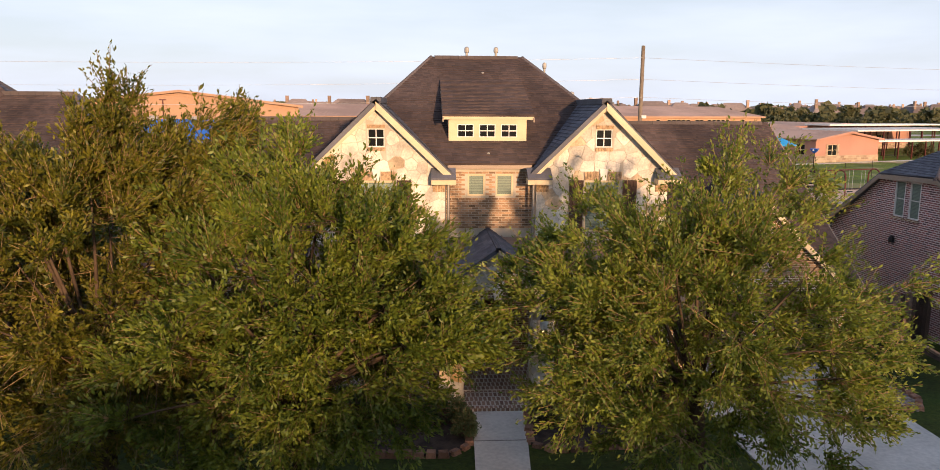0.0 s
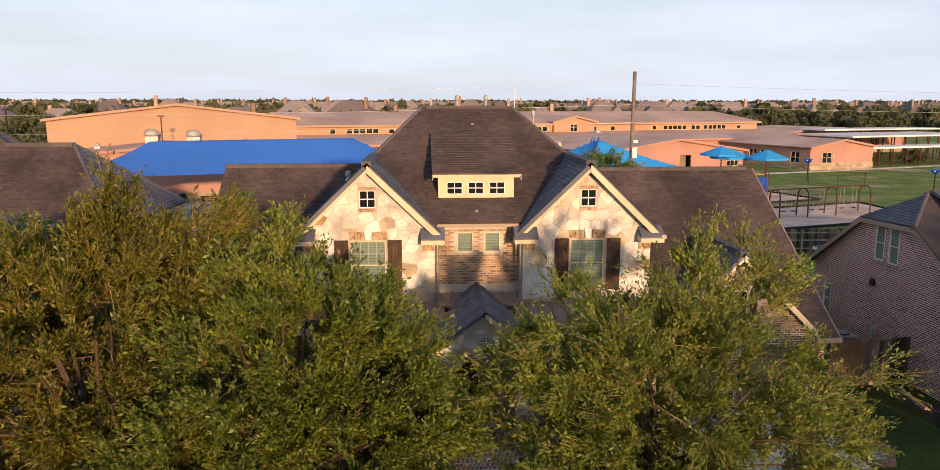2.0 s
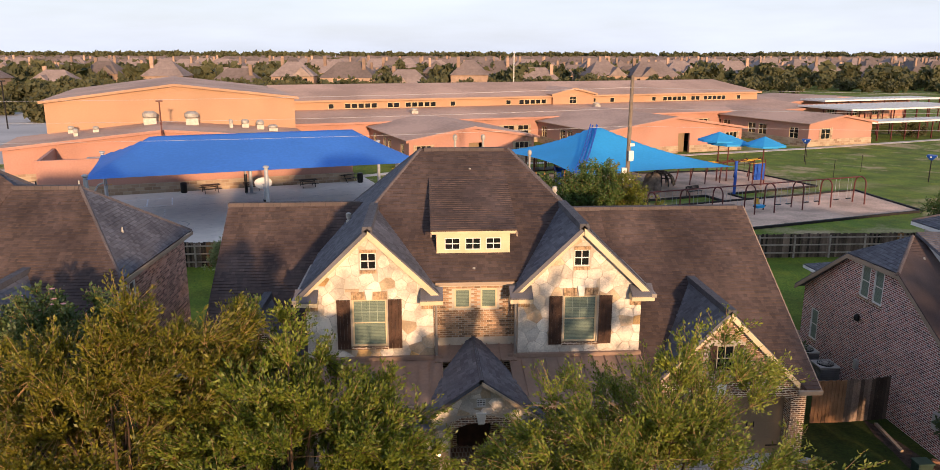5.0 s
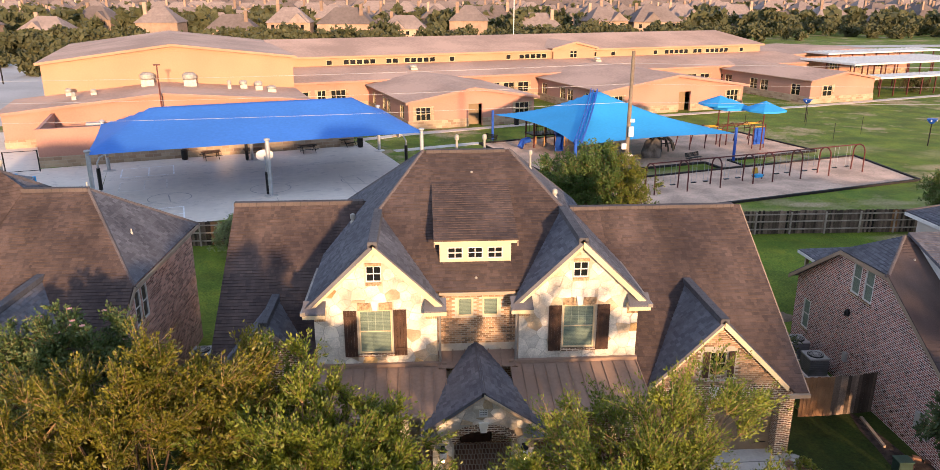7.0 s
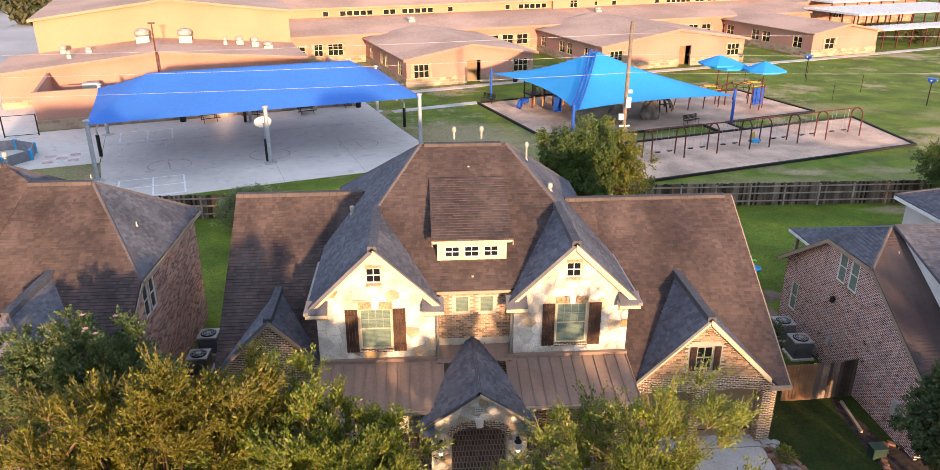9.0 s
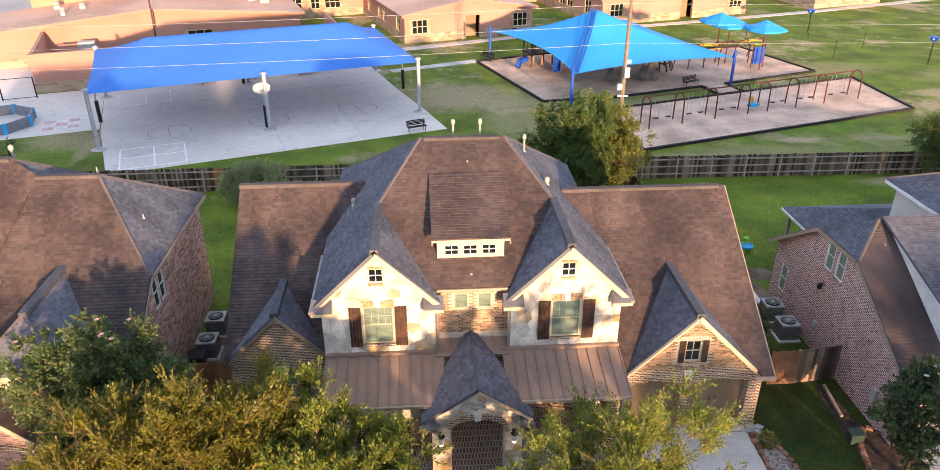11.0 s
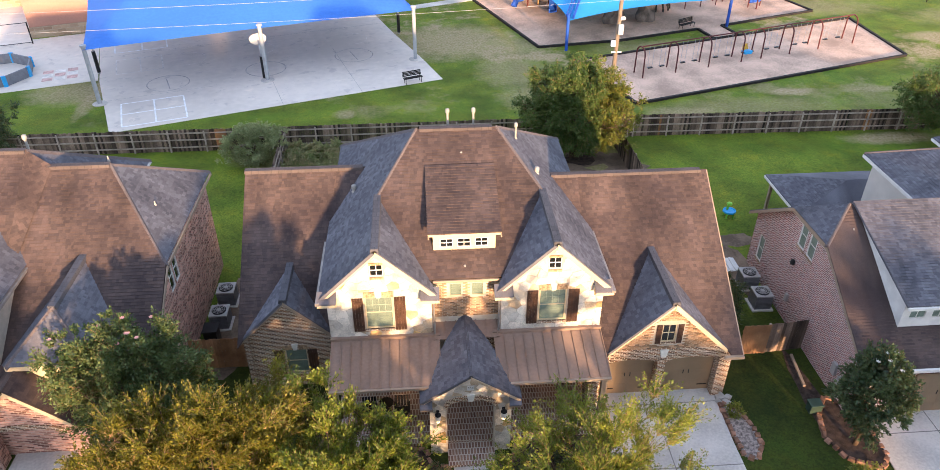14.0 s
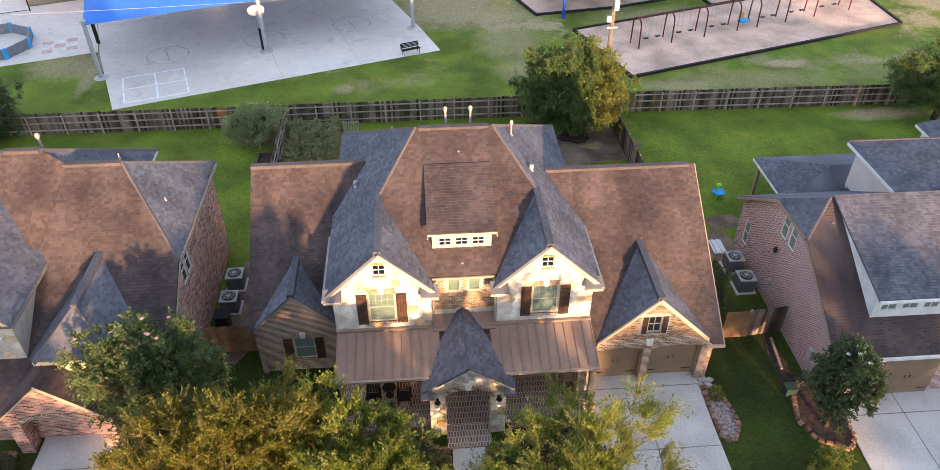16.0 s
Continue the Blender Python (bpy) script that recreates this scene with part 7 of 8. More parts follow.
# ---- fences ----
def fence(ax, ay, bx, by, h, label, material=None, rails_front=True, seed=1, posts=2.4):
    """A board fence: posts, rails and uneven boards."""
    ob = thing("fence", (ax, ay, level(ay)), label, "fence", "board fences")
    a, b = Vector((ax, ay, 0)), Vector((bx, by, 0))
    d = (b - a).normalized()
    s = Vector((-d.y, d.x, 0))
    ln = (b - a).length
    rnd = random.Random(seed)
    verts, faces = [], []
    n = int(ln / 0.15)
    for i in range(n):
        t0 = ln * i / n + 0.004
        t1 = ln * (i + 1) / n - 0.006
        top = h + rnd.uniform(-0.04, 0.03)
        off = rnd.uniform(-0.008, 0.008)
        k = len(verts)
        for t in (t0, t1):
            for o in (off, off + 0.02):
                p = a + d * t + s * o
                z = level(p.y)
                verts += [(p.x, p.y, z - 0.02), (p.x, p.y, z + top)]
        faces += [(k, k + 4, k + 5, k + 1), (k + 2, k + 3, k + 7, k + 6), (k + 1, k + 5, k + 7, k + 3), (k, k + 1, k + 3, k + 2), (k + 4, k + 6, k + 7, k + 5)]
    tagged(array_part("boarding", verts, faces, material or FENCE, ob), kind="stuff")
    side = -1 if rails_front else 1
    for r in (0.3, h * 0.52, h - 0.28):
        bm = bmesh.new()
        p0, p1 = a + s * side * 0.05, b + s * side * 0.05
        q = s * side * 0.04
        za, zb = level(p0.y) + r, level(p1.y) + r
        prism(bm, [(p0.x, p0.y, za), (p1.x, p1.y, zb), (p1.x, p1.y, zb + 0.085), (p0.x, p0.y, za + 0.085)], q)
        part("rail", bm, FENCE_RAIL, ob)
    for i in range(int(ln / posts) + 1):
        p = a + d * min(ln, i * posts) + s * side * 0.11
        bm = bmesh.new()
        z = level(p.y)
        box(bm, p.x - 0.045, p.x + 0.045, p.y - 0.045, p.y + 0.045, z - 0.05, z + h - 0.08)
        part("post", bm, FENCE_RAIL, ob)
    return ob


BACK = "weathered grey-brown board fence along the back lots"
fence(-62, 46.2, -9, 46.2, 1.62, BACK, seed=2)
fence(-9, 46.2, 15.4, 46.3, 1.62, BACK, seed=3)
fence(15.4, 46.3, 75, 45.4, 1.62, BACK, seed=4)
fence(-8.7, 38.5, -8.7, 46.1, 1.6, "weathered side yard board fence", seed=5)
fence(14.19, 36.0, 13.75, 46.2, 1.7, "weathered side yard board fence", seed=6)
fence(16.25, 24.6, 18.08, 24.75, 1.75, "weathered board fence between two houses", rails_front=False, seed=7, posts=1.4)
for x, y, k in ((-13.3, 46.19, 5), (32.0, 46.02, 3), (17.2, 46.24, 1)):
    mended = thing("fence_board_repair", (x, y, 0), "newer orange boards nailed on the old fence", "fence boards", "board fences")
    for i in range(k):
        bm = bmesh.new()
        box(bm, x + 0.15 * i, x + 0.14 + 0.15 * i, y - 0.045, y - 0.02, 0.05, 1.60 + 0.02 * (i % 2))
        part("board", bm, FENCE_ORANGE, mended)
lattice = thing("lattice_panel", (-4.1, 44.0, 0), "pale slatted wooden panel beside the hedge", "trellis")
for i in range(7):
    bm = bmesh.new()
    box(bm, -4.6 + 0.16 * i, -4.53 + 0.16 * i, 44.0, 44.03, level(44), 1.4)
    part("slat", bm, FENCE_RAIL, lattice)
for z in (0.5, 1.25):
    bm = bmesh.new()
    box(bm, -4.62, -3.54, 44.032, 44.07, z, z + 0.09)
    part("rail", bm, FENCE_RAIL, lattice)
planter = thing("planter_box", (-9.6, 41.6, level(41.6)), "low dark timber planter box by the fence", "planter")
pz = level(41.6) - 0.02
for x0, x1, y0, y1 in ((-10.1, -10.03, 40.9, 42.2), (-9.17, -9.1, 40.9, 42.2), (-10.03, -9.17, 40.9, 40.97), (-10.03, -9.17, 42.13, 42.2)):
    bm = bmesh.new()
    box(bm, x0, x1, y0, y1, pz, pz + 0.4)
    part("board", bm, FENCE, planter)
bm = bmesh.new()
box(bm, -10.03, -9.17, 40.97, 42.13, pz, pz + 0.25)
part("soil", bm, SOIL, planter)
gate = thing("gate", (15.5, 24.5, GZ), "new orange cedar board gate", "gate")
for i in range(9):
    bm = bmesh.new()
    box(bm, 14.92 + 0.145 * i, 15.05 + 0.145 * i, 24.50, 24.53, GZ + 0.05, GZ + 1.78 - 0.02 * (i % 2))
    part("board", bm, FENCE_NEW, gate)
for z in (0.3, 1.4):
    bm = bmesh.new()
    box(bm, 14.92, 16.22, 24.54, 24.58, GZ + z, GZ + z + 0.1)
    part("rail", bm, FENCE_NEW, gate)
fence(-10.25, 25.4, -7.45, 25.4, 1.75, "orange cedar board fence between two houses", FENCE_NEW, False, seed=9)


def ac_unit(x, y, s=0.86, h=0.95):
    z = level(y)
    ob = thing("ac_unit", (x, y, z), "grey air conditioning unit with round fan grille", "air conditioner", "air conditioning units")
    bm = bmesh.new()
    box(bm, x - s * 0.62, x + s * 0.62, y - s * 0.62, y + s * 0.62, z - 0.02, z + 0.08)
    part("pad", bm, CONCRETE, ob)
    bm = bmesh.new()
    q = s / 2
    box(bm, x - q + 0.015, x + q - 0.015, y - q + 0.015, y + q - 0.015, z + 0.08, z + h - 0.11)
    part("body", bm, AC_GREY, ob)
    for i in range(8):
        z0 = z + 0.12 + (h - 0.26) * i / 8
        bm = bmesh.new()
        box(bm, x - q, x + q, y - q, y + q, z0, z0 + (h - 0.26) / 8 * 0.62)
        part("louvre", bm, AC_GREY, ob)
    bm = bmesh.new()
    box(bm, x - q - 0.01, x + q + 0.01, y - q - 0.01, y + q + 0.01, z + h - 0.11, z + h - 0.04)
    part("top", bm, AC_TOP, ob)
    bm = bmesh.new()
    lathe(bm, [(q * 0.80, 0.0), (q * 0.80, 0.03), (q * 0.74, 0.04)], (x, y, z + h - 0.04), 20)
    part("fan_well", bm, BLACK_PLASTIC, ob)
    bm = bmesh.new()
    for k in (0.25, 0.45, 0.65):
        ring = [(x + q * k * math.cos(radians(a)), y + q * k * math.sin(radians(a)), z + h + 0.015) for a in range(0, 361, 20)]
        tube(bm, ring, 0.012, 5)
    for a in range(0, 180, 45):
        tube(bm, [(x - q * 0.78 * math.cos(radians(a)), y - q * 0.78 * math.sin(radians(a)), z + h + 0.02), (x + q * 0.78 * math.cos(radians(a)), y + q * 0.78 * math.sin(radians(a)), z + h + 0.02)], 0.01, 5)
    lathe(bm, [(q * 0.25, 0.0), (q * 0.2, 0.03)], (x, y, z + h), 12)
    part("grille", bm, AC_TOP, ob)


for x, y in ((17.35, 28.0), (17.3, 29.6), (-9.62, 30.2), (-9.62, 28.45)):
    ac_unit(x, y)
bin2 = thing("wheeled_bin", (-9.7, 27.0, GZ), "black wheeled refuse bin by the wall", "bin")
bm = bmesh.new()
prism(bm, [(-10.0, 26.7, GZ), (-9.4, 26.7, GZ), (-9.4, 27.3, GZ), (-10.0, 27.3, GZ)], (0, 0, 1.0))
part("body", bm, BLACK_PLASTIC, bin2)
bm = bmesh.new()
box(bm, -10.05, -9.35, 26.65, 27.38, GZ + 1.0, GZ + 1.08)
part("lid", bm, BLACK_PLASTIC, bin2)

toy = thing("water_play_table", (18.6, 35.9, level(35.9)), "blue and green plastic water play table on grass", "toy")
tz = level(35.9)
bm = bmesh.new()
lathe(bm, [(0.32, 0.32), (0.38, 0.36), (0.38, 0.46), (0.34, 0.46), (0.30, 0.40)], (18.6, 35.9, tz), 16)
part("basin", bm, BLUE_PLASTIC, toy)
for a in range(45, 360, 90):
    bm = bmesh.new()
    tube(bm, [(18.6 + 0.3 * math.cos(radians(a)), 35.9 + 0.3 * math.sin(radians(a)), tz), (18.6 + 0.27 * math.cos(radians(a)), 35.9 + 0.27 * math.sin(radians(a)), tz + 0.38)], 0.05, 8)
    part("leg", bm, GREEN_PLASTIC, toy)
bm = bmesh.new()
tube(bm, [(18.5, 36.0, tz + 0.45), (18.5, 36.0, tz + 0.80)], 0.07, 8)
lathe(bm, [(0.05, 0.7), (0.17, 0.78), (0.15, 0.86), (0.04, 0.9)], (18.6, 36.05, tz), 10)
part("tower", bm, GREEN_PLASTIC, toy)
planks = thing("plank_stack", (17.1, 31.3, GZ), "short pile of pale boards on the ground", "boards")
for i in range(5):
    bm = bmesh.new()
    z = level(31.5)
    box(bm, 16.75 + 0.15 * i, 16.88 + 0.15 * i, 30.8, 32.0, z, z + 0.05 + 0.03 * (i % 2))
    part("plank", bm, WHITE, planks)

for dx in (-0.68, 0.68):
    ch = thing("porch_chair", (-1.4 + dx, 21.6, GZ + 0.2), "black slatted porch chair", "chair", "porch chairs")
    x, y, z = -1.4 + dx, 21.6, GZ + 0.2
    bm = bmesh.new()
    for i in range(5):
        box(bm, x - 0.3, x + 0.3, y - 0.3 + 0.12 * i, y - 0.2 + 0.12 * i, z + 0.36, z + 0.39)
    part("seat", bm, BLACK_PLASTIC, ch)
    bm = bmesh.new()
    for i in range(5):
        box(bm, x - 0.3 + 0.12 * i, x - 0.2 + 0.12 * i, y + 0.3, y + 0.34, z + 0.4, z + 1.0)
    part("backrest", bm, BLACK_PLASTIC, ch)
    for sx in (-0.28, 0.28):
        for sy in (-0.26, 0.28):
            bm = bmesh.new()
            box(bm, x + sx - 0.03, x + sx + 0.03, y + sy - 0.03, y + sy + 0.03, z, z + (0.6 if sy < 0 else 0.38))
            part("leg", bm, BLACK_PLASTIC, ch)
        bm = bmesh.new()
        box(bm, x + sx - 0.05, x + sx + 0.05, y - 0.32, y + 0.34, z + 0.6, z + 0.63)
        part("armrest", bm, BLACK_PLASTIC, ch)
urn = thing("porch_urn", (-1.4, 20.95, GZ + 0.2), "weathered round planter urn on the brick porch", "planter")
bm = bmesh.new()
lathe(bm, [(0.16, 0.0), (0.20, 0.05), (0.31, 0.28), (0.32, 0.42), (0.27, 0.50), (0.31, 0.56), (0.31, 0.60), (0.26, 0.60), (0.24, 0.52)], (-1.4, 20.95, GZ + 0.2), 18)
part("bowl", bm, ROCK, urn, smooth=True)
bm = bmesh.new()
lathe(bm, [(0.02, 0.50), (0.245, 0.50), (0.24, 0.53), (0.02, 0.55)], (-1.4, 20.95, GZ + 0.2), 14)
part("soil", bm, SOIL, urn)
urn2 = thing("porch_urn", (6.65, 21.2, GZ + 0.2), "tall brown glazed urn by the porch post", "planter")
bm = bmesh.new()
lathe(bm, [(0.14, 0.0), (0.20, 0.1), (0.27, 0.45), (0.24, 0.75), (0.15, 0.88), (0.19, 0.94), (0.19, 0.97), (0.12, 0.97)], (6.65, 21.2, GZ + 0.2), 18)
part("vase", bm, SHUTTER, urn2, smooth=True)
tbl = thing("porch_table", (-1.4, 22.0, GZ + 0.2), "small round dark porch table", "table")
bm = bmesh.new()
lathe(bm, [(0.2, 0), (0.05, 0.04), (0.04, 0.5), (0.3, 0.52), (0.3, 0.56)], (-1.4, 22.0, GZ + 0.2), 14)
part("table", bm, DARK, tbl)


# ---- flower beds ----
def flower_bed(outline, label, seed, z=GZ, fill=None):
    ob = thing("flower_bed", (outline[0][0], outline[0][1], z), label, "flower bed")
    bm = bmesh.new()
    prism(bm, [(x, y, z + 0.06) for x, y in outline], (0, 0, -0.1))
    part("soil", bm, fill or SOIL, ob)
    rnd = random.Random(seed)
    for (ax, ay), (bx, by) in zip(outline, outline[1:] + outline[:1]):
        n = max(1, int(math.hypot(bx - ax, by - ay) / 0.30))
        for i in range(n):
            t = (i + 0.5) / n
            bm = bmesh.new()
            l, w, h = rnd.uniform(0.11, 0.18), rnd.uniform(0.08, 0.13), rnd.uniform(0.09, 0.15)
            vs_ = box(bm, -l, l, -w, w, 0, h)
            for v in vs_[4:]:
                v.co.x *= rnd.uniform(0.7, 0.95)
                v.co.y *= rnd.uniform(0.65, 0.95)
            m = pose(ax + (bx - ax) * t, ay + (by - ay) * t, z, 0, 0, math.degrees(math.atan2(by - ay, bx - ax)) + rnd.uniform(-12, 12))
            bmesh.ops.transform(bm, matrix=m, verts=bm.verts)
            part("edging_stone", bm, BED_STONE, ob)
    return ob


flower_bed([(13.0, 21.6), (13.6, 21.2), (13.95, 20.2), (13.95, 19.2), (13.5, 18.5), (13.05, 18.7), (12.98, 20)], "mulched bed edged with flat stones by the drive", 1, fill=GRAVEL)
flower_bed([(17.7, 21.6), (17.0, 20.6), (16.7, 19.4), (17.1, 18.3), (18.3, 17.7), (18.8, 18.3), (18.8, 20.6)], "mulched bed with stone edging under the magnolia", 2)
flower_bed([(-3.2, 20.0), (-3.2, 17.4), (-1.5, 16.6), (0.6, 16.5), (1.1, 17.0), (1.1, 19.0), (0.4, 19.2), (0.2, 20.0)], "dark front bed with stone edging", 3)
flower_bed([(2.75, 19.0), (2.6, 17.0), (3.2, 16.6), (5.3, 16.8), (6.8, 17.6), (7.3, 18.8), (7.3, 20.0), (3.9, 20.0), (3.7, 19.1)], "dark front bed with stone edging", 4)


# dark bed added where a tree's shadow lies beside the neighbour drive
flower_bed([(-19.2, 20.2), (-17.3, 20.2), (-17.3, 15.4), (-19.2, 15.4)], "dark mulched bed standing in for shade beside the neighbour drive", 5)


# ---- plants ----
def leaf_cloud(rng, centres, dirs, per, length, spread, droop=0.0, twigs=7, width=0.5, fan=0.75, tight=0.10, rise=0.0, stray=0.8):
    """Leaves set along short twigs that fan out of every cluster. Returns vertices and faces, and the twigs."""
    n = len(centres)
    tw = rng.normal(size=(n, twigs, 3)) * fan + dirs[:, None, :] * 1.15 + np.array([0, 0, rise])
    tw /= np.linalg.norm(tw, axis=2, keepdims=True)
    tl = spread * rng.uniform(0.5, 1.2, size=(n, twigs, 1)) * rng.uniform(0.6, 1.45, size=(n, 1, 1))
    k = per // twigs
    f = rng.uniform(0.12, 1.0, size=(n, twigs, k, 1))
    pos = centres[:, None, None, :] + tw[:, :, None, :] * tl[:, :, None, :] * f + rng.normal(size=(n, twigs, k, 3)) * spread * tight
    pos = pos.reshape(-1, 3)
    pos[:, 2] -= droop * rng.uniform(0, 1, len(pos))
    axis = rng.normal(size=pos.shape) * stray + np.repeat(np.repeat(tw[:, :, None, :], k, 2).reshape(-1, 3), 1, 0) * 0.9
    axis /= np.linalg.norm(axis, axis=1, keepdims=True)
    side = np.cross(axis, rng.normal(size=pos.shape))
    side /= np.linalg.norm(side, axis=1, keepdims=True)
    nrm = np.cross(axis, side)
    ln = length * rng.uniform(0.65, 1.25, size=(len(pos), 1))
    w = ln * width * 0.5
    v = np.stack([pos, pos + axis * ln * 0.5 + side * w + nrm * ln * 0.08, pos + axis * ln, pos + axis * ln * 0.5 - side * w + nrm * ln * 0.08], 1).reshape(-1, 3)
    q = np.arange(len(pos) * 4).reshape(-1, 4)
    ends = centres[:, None, :] + tw * tl
    return v, q, np.repeat(centres[:, None, :], twigs, 1).reshape(-1, 3), ends.reshape(-1, 3)


def sticks(starts, ends, r0, r1):
    """Many thin three-sided twigs in one go."""
    d = ends - starts
    d /= np.linalg.norm(d, axis=1, keepdims=True) + 1e-9
    a = np.cross(d, np.array([0.31, 0.2, 0.93]))
    a /= np.linalg.norm(a, axis=1, keepdims=True) + 1e-9
    b = np.cross(d, a)
    rows = []
    for base, r in ((starts, r0), (ends, r1)):
        for k in range(3):
            t = 2 * math.pi * k / 3
            rows.append(base + r * (math.cos(t) * a + math.sin(t) * b))
    v = np.stack(rows, 1).reshape(-1, 3)
    o = np.arange(len(starts))[:, None] * 6
    q = np.concatenate([o + np.array([[k, (k + 1) % 3, 3 + (k + 1) % 3, 3 + k]]) for k in range(3)], 0)
    return v, q


def plant_mesh(name, v, q, material, parent, label=""):
    me = bpy.data.meshes.new(name)
    me.vertices.add(len(v))
    me.vertices.foreach_set("co", np.asarray(v, dtype=np.float32).ravel())
    me.loops.add(q.size)
    me.loops.foreach_set("vertex_index", q.ravel().astype(np.int32))
    me.polygons.add(len(q))
    me.polygons.foreach_set("loop_start", np.arange(0, q.size, 4, dtype=np.int32))
    me.polygons.foreach_set("loop_total", np.full(len(q), 4, dtype=np.int32))
    me.update(calc_edges=True)
    me.validate()
    me.materials.append(material)
    ob = new(name, me)
    if parent is not None:
        ob.parent = parent
        ob.matrix_parent_inverse = chain(parent).inverted()
    if label:
        ob["label"] = label
    return ob


def tree(name, base, fork, lobes, n_clusters, per, length, spread, leaf, label, seed, trunk=0.2, category="tree", droop=0.05, shell=0.5, flowers=None, group="", limbs=9, fan=0.75, tight=0.10, twigs=7, other=None, twig_size=1.0, wood=None, width=0.5, rise=0.0, stray=0.8):
    """A tree: tapered trunk, curved limbs, branches to every cluster of leaves. lobes: (x, y, z, rx, ry, rz) ellipsoids of the crown."""
    rng = np.random.default_rng(seed)
    ob = thing(name, base, label, category, group)
    weights = np.array([l[3] * l[4] * l[5] for l in lobes]) ** 0.75
    pick = rng.choice(len(lobes), n_clusters, p=weights / weights.sum())
    L = np.array(lobes)[pick]
    d = rng.normal(size=(n_clusters, 3))
    d /= np.linalg.norm(d, axis=1, keepdims=True)
    wob = np.array([0.80 + 0.62 * noise.noise(Vector(q * 2.1) + Vector((seed, 0, 0))) for q in d])
    rad = (shell + (1 - shell) * rng.uniform(0, 1, n_clusters) ** 0.6) * wob
    centres = L[:, :3] + d * L[:, 3:] * rad[:, None]
    mid = np.average(np.array(lobes)[:, :3], axis=0, weights=weights)
    out = centres - mid
    out /= np.linalg.norm(out, axis=1, keepdims=True) + 1e-9
    out[:, 2] += 0.25
    v, q, t0, t1 = leaf_cloud(rng, centres, out, per, length, spread, droop, twigs, width, fan, tight, rise, stray)
    if other:              # sunlight on one side of the crown is given as leaf colour
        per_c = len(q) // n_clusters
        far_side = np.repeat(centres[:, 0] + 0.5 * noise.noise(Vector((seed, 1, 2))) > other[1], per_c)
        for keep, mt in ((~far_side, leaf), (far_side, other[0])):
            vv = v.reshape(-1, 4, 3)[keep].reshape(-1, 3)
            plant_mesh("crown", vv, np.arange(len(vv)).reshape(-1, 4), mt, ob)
    else:
        plant_mesh("crown", v, q, leaf, ob)
    # trunk and limbs
    bm = bmesh.new()
    B, Fk = Vector(base), Vector(fork)
    tube(bm, [B - Vector((0, 0, 0.2)), B.lerp(Fk, 0.5) + Vector((0.06, -0.05, 0)), Fk], trunk * 1.25, 10, trunk * 0.85)
    part("trunk", bm, BARK, ob, smooth=True)
    ends = []
    order = rng.permutation(n_clusters)
    for i in order:
        if len(ends) >= limbs:
            break
        if all(np.linalg.norm(centres[i] - e) > (1.1 if limbs < 20 else 0.85) for e in ends):
            ends.append(centres[i])
    pts = [np.array(Fk)]
    for e in ends:
        bm = bmesh.new()
        E = Vector(e)
        bend = Fk.lerp(E, 0.45) + Vector((0, 0, 0.25 * (E - Fk).length * 0.4)) + Vector(rng.normal(size=3) * 0.12)
        seq = [Fk * (1 - t) ** 2 + bend * 2 * t * (1 - t) + E * t * t for t in np.linspace(0, 1, 8)]
        tube(bm, seq, trunk * (0.48 if limbs < 20 else 0.30), 6, trunk * 0.06)
        part("limb", bm, BARK, ob, smooth=True)
        pts += [np.array(s) for s in seq[2:]]
    P = np.array(pts)
    near = P[np.argmin(np.linalg.norm(centres[:, None, :] - P[None] + np.array([0, 0, 0.35]), axis=2), axis=1)]
    midp = (near + centres) / 2 + rng.normal(size=centres.shape) * 0.10
    va, qa = sticks(near, midp, trunk * 0.055, trunk * 0.035)
    vb, qb = sticks(midp, centres, trunk * 0.035, trunk * 0.02)
    vc, qc = sticks(t0, t1, trunk * 0.035 * twig_size, 0.004 * twig_size)
    tagged(plant_mesh("branchwork", np.concatenate([va, vb]), np.concatenate([qa, qb + len(va)]), wood or BARK, ob), kind="stuff")
    tagged(plant_mesh("twigwork", vc, qc, TWIG, ob), kind="stuff")
    if flowers:
        fm, count, size = flowers
        top = centres[np.argsort(-centres[:, 2] - 0.8 * rng.uniform(0, 1, n_clusters))[: count * 3]]
        for c in top[rng.permutation(len(top))[:count]]:
            bm = bmesh.new()
            p = Vector(c + np.array([0, -0.12, spread * 0.8]))
            for k in range(6):
                a = radians(60 * k)
                o = Vector((math.cos(a), math.sin(a), 0.35)) * size
                sd = Vector((-math.sin(a), math.cos(a), 0)) * size * 0.4
                bm.faces.new([bm.verts.new(x) for x in (p, p + o * 0.6 + sd, p + o, p + o * 0.6 - sd)])
            part("flower", bm, fm, ob)
    return ob


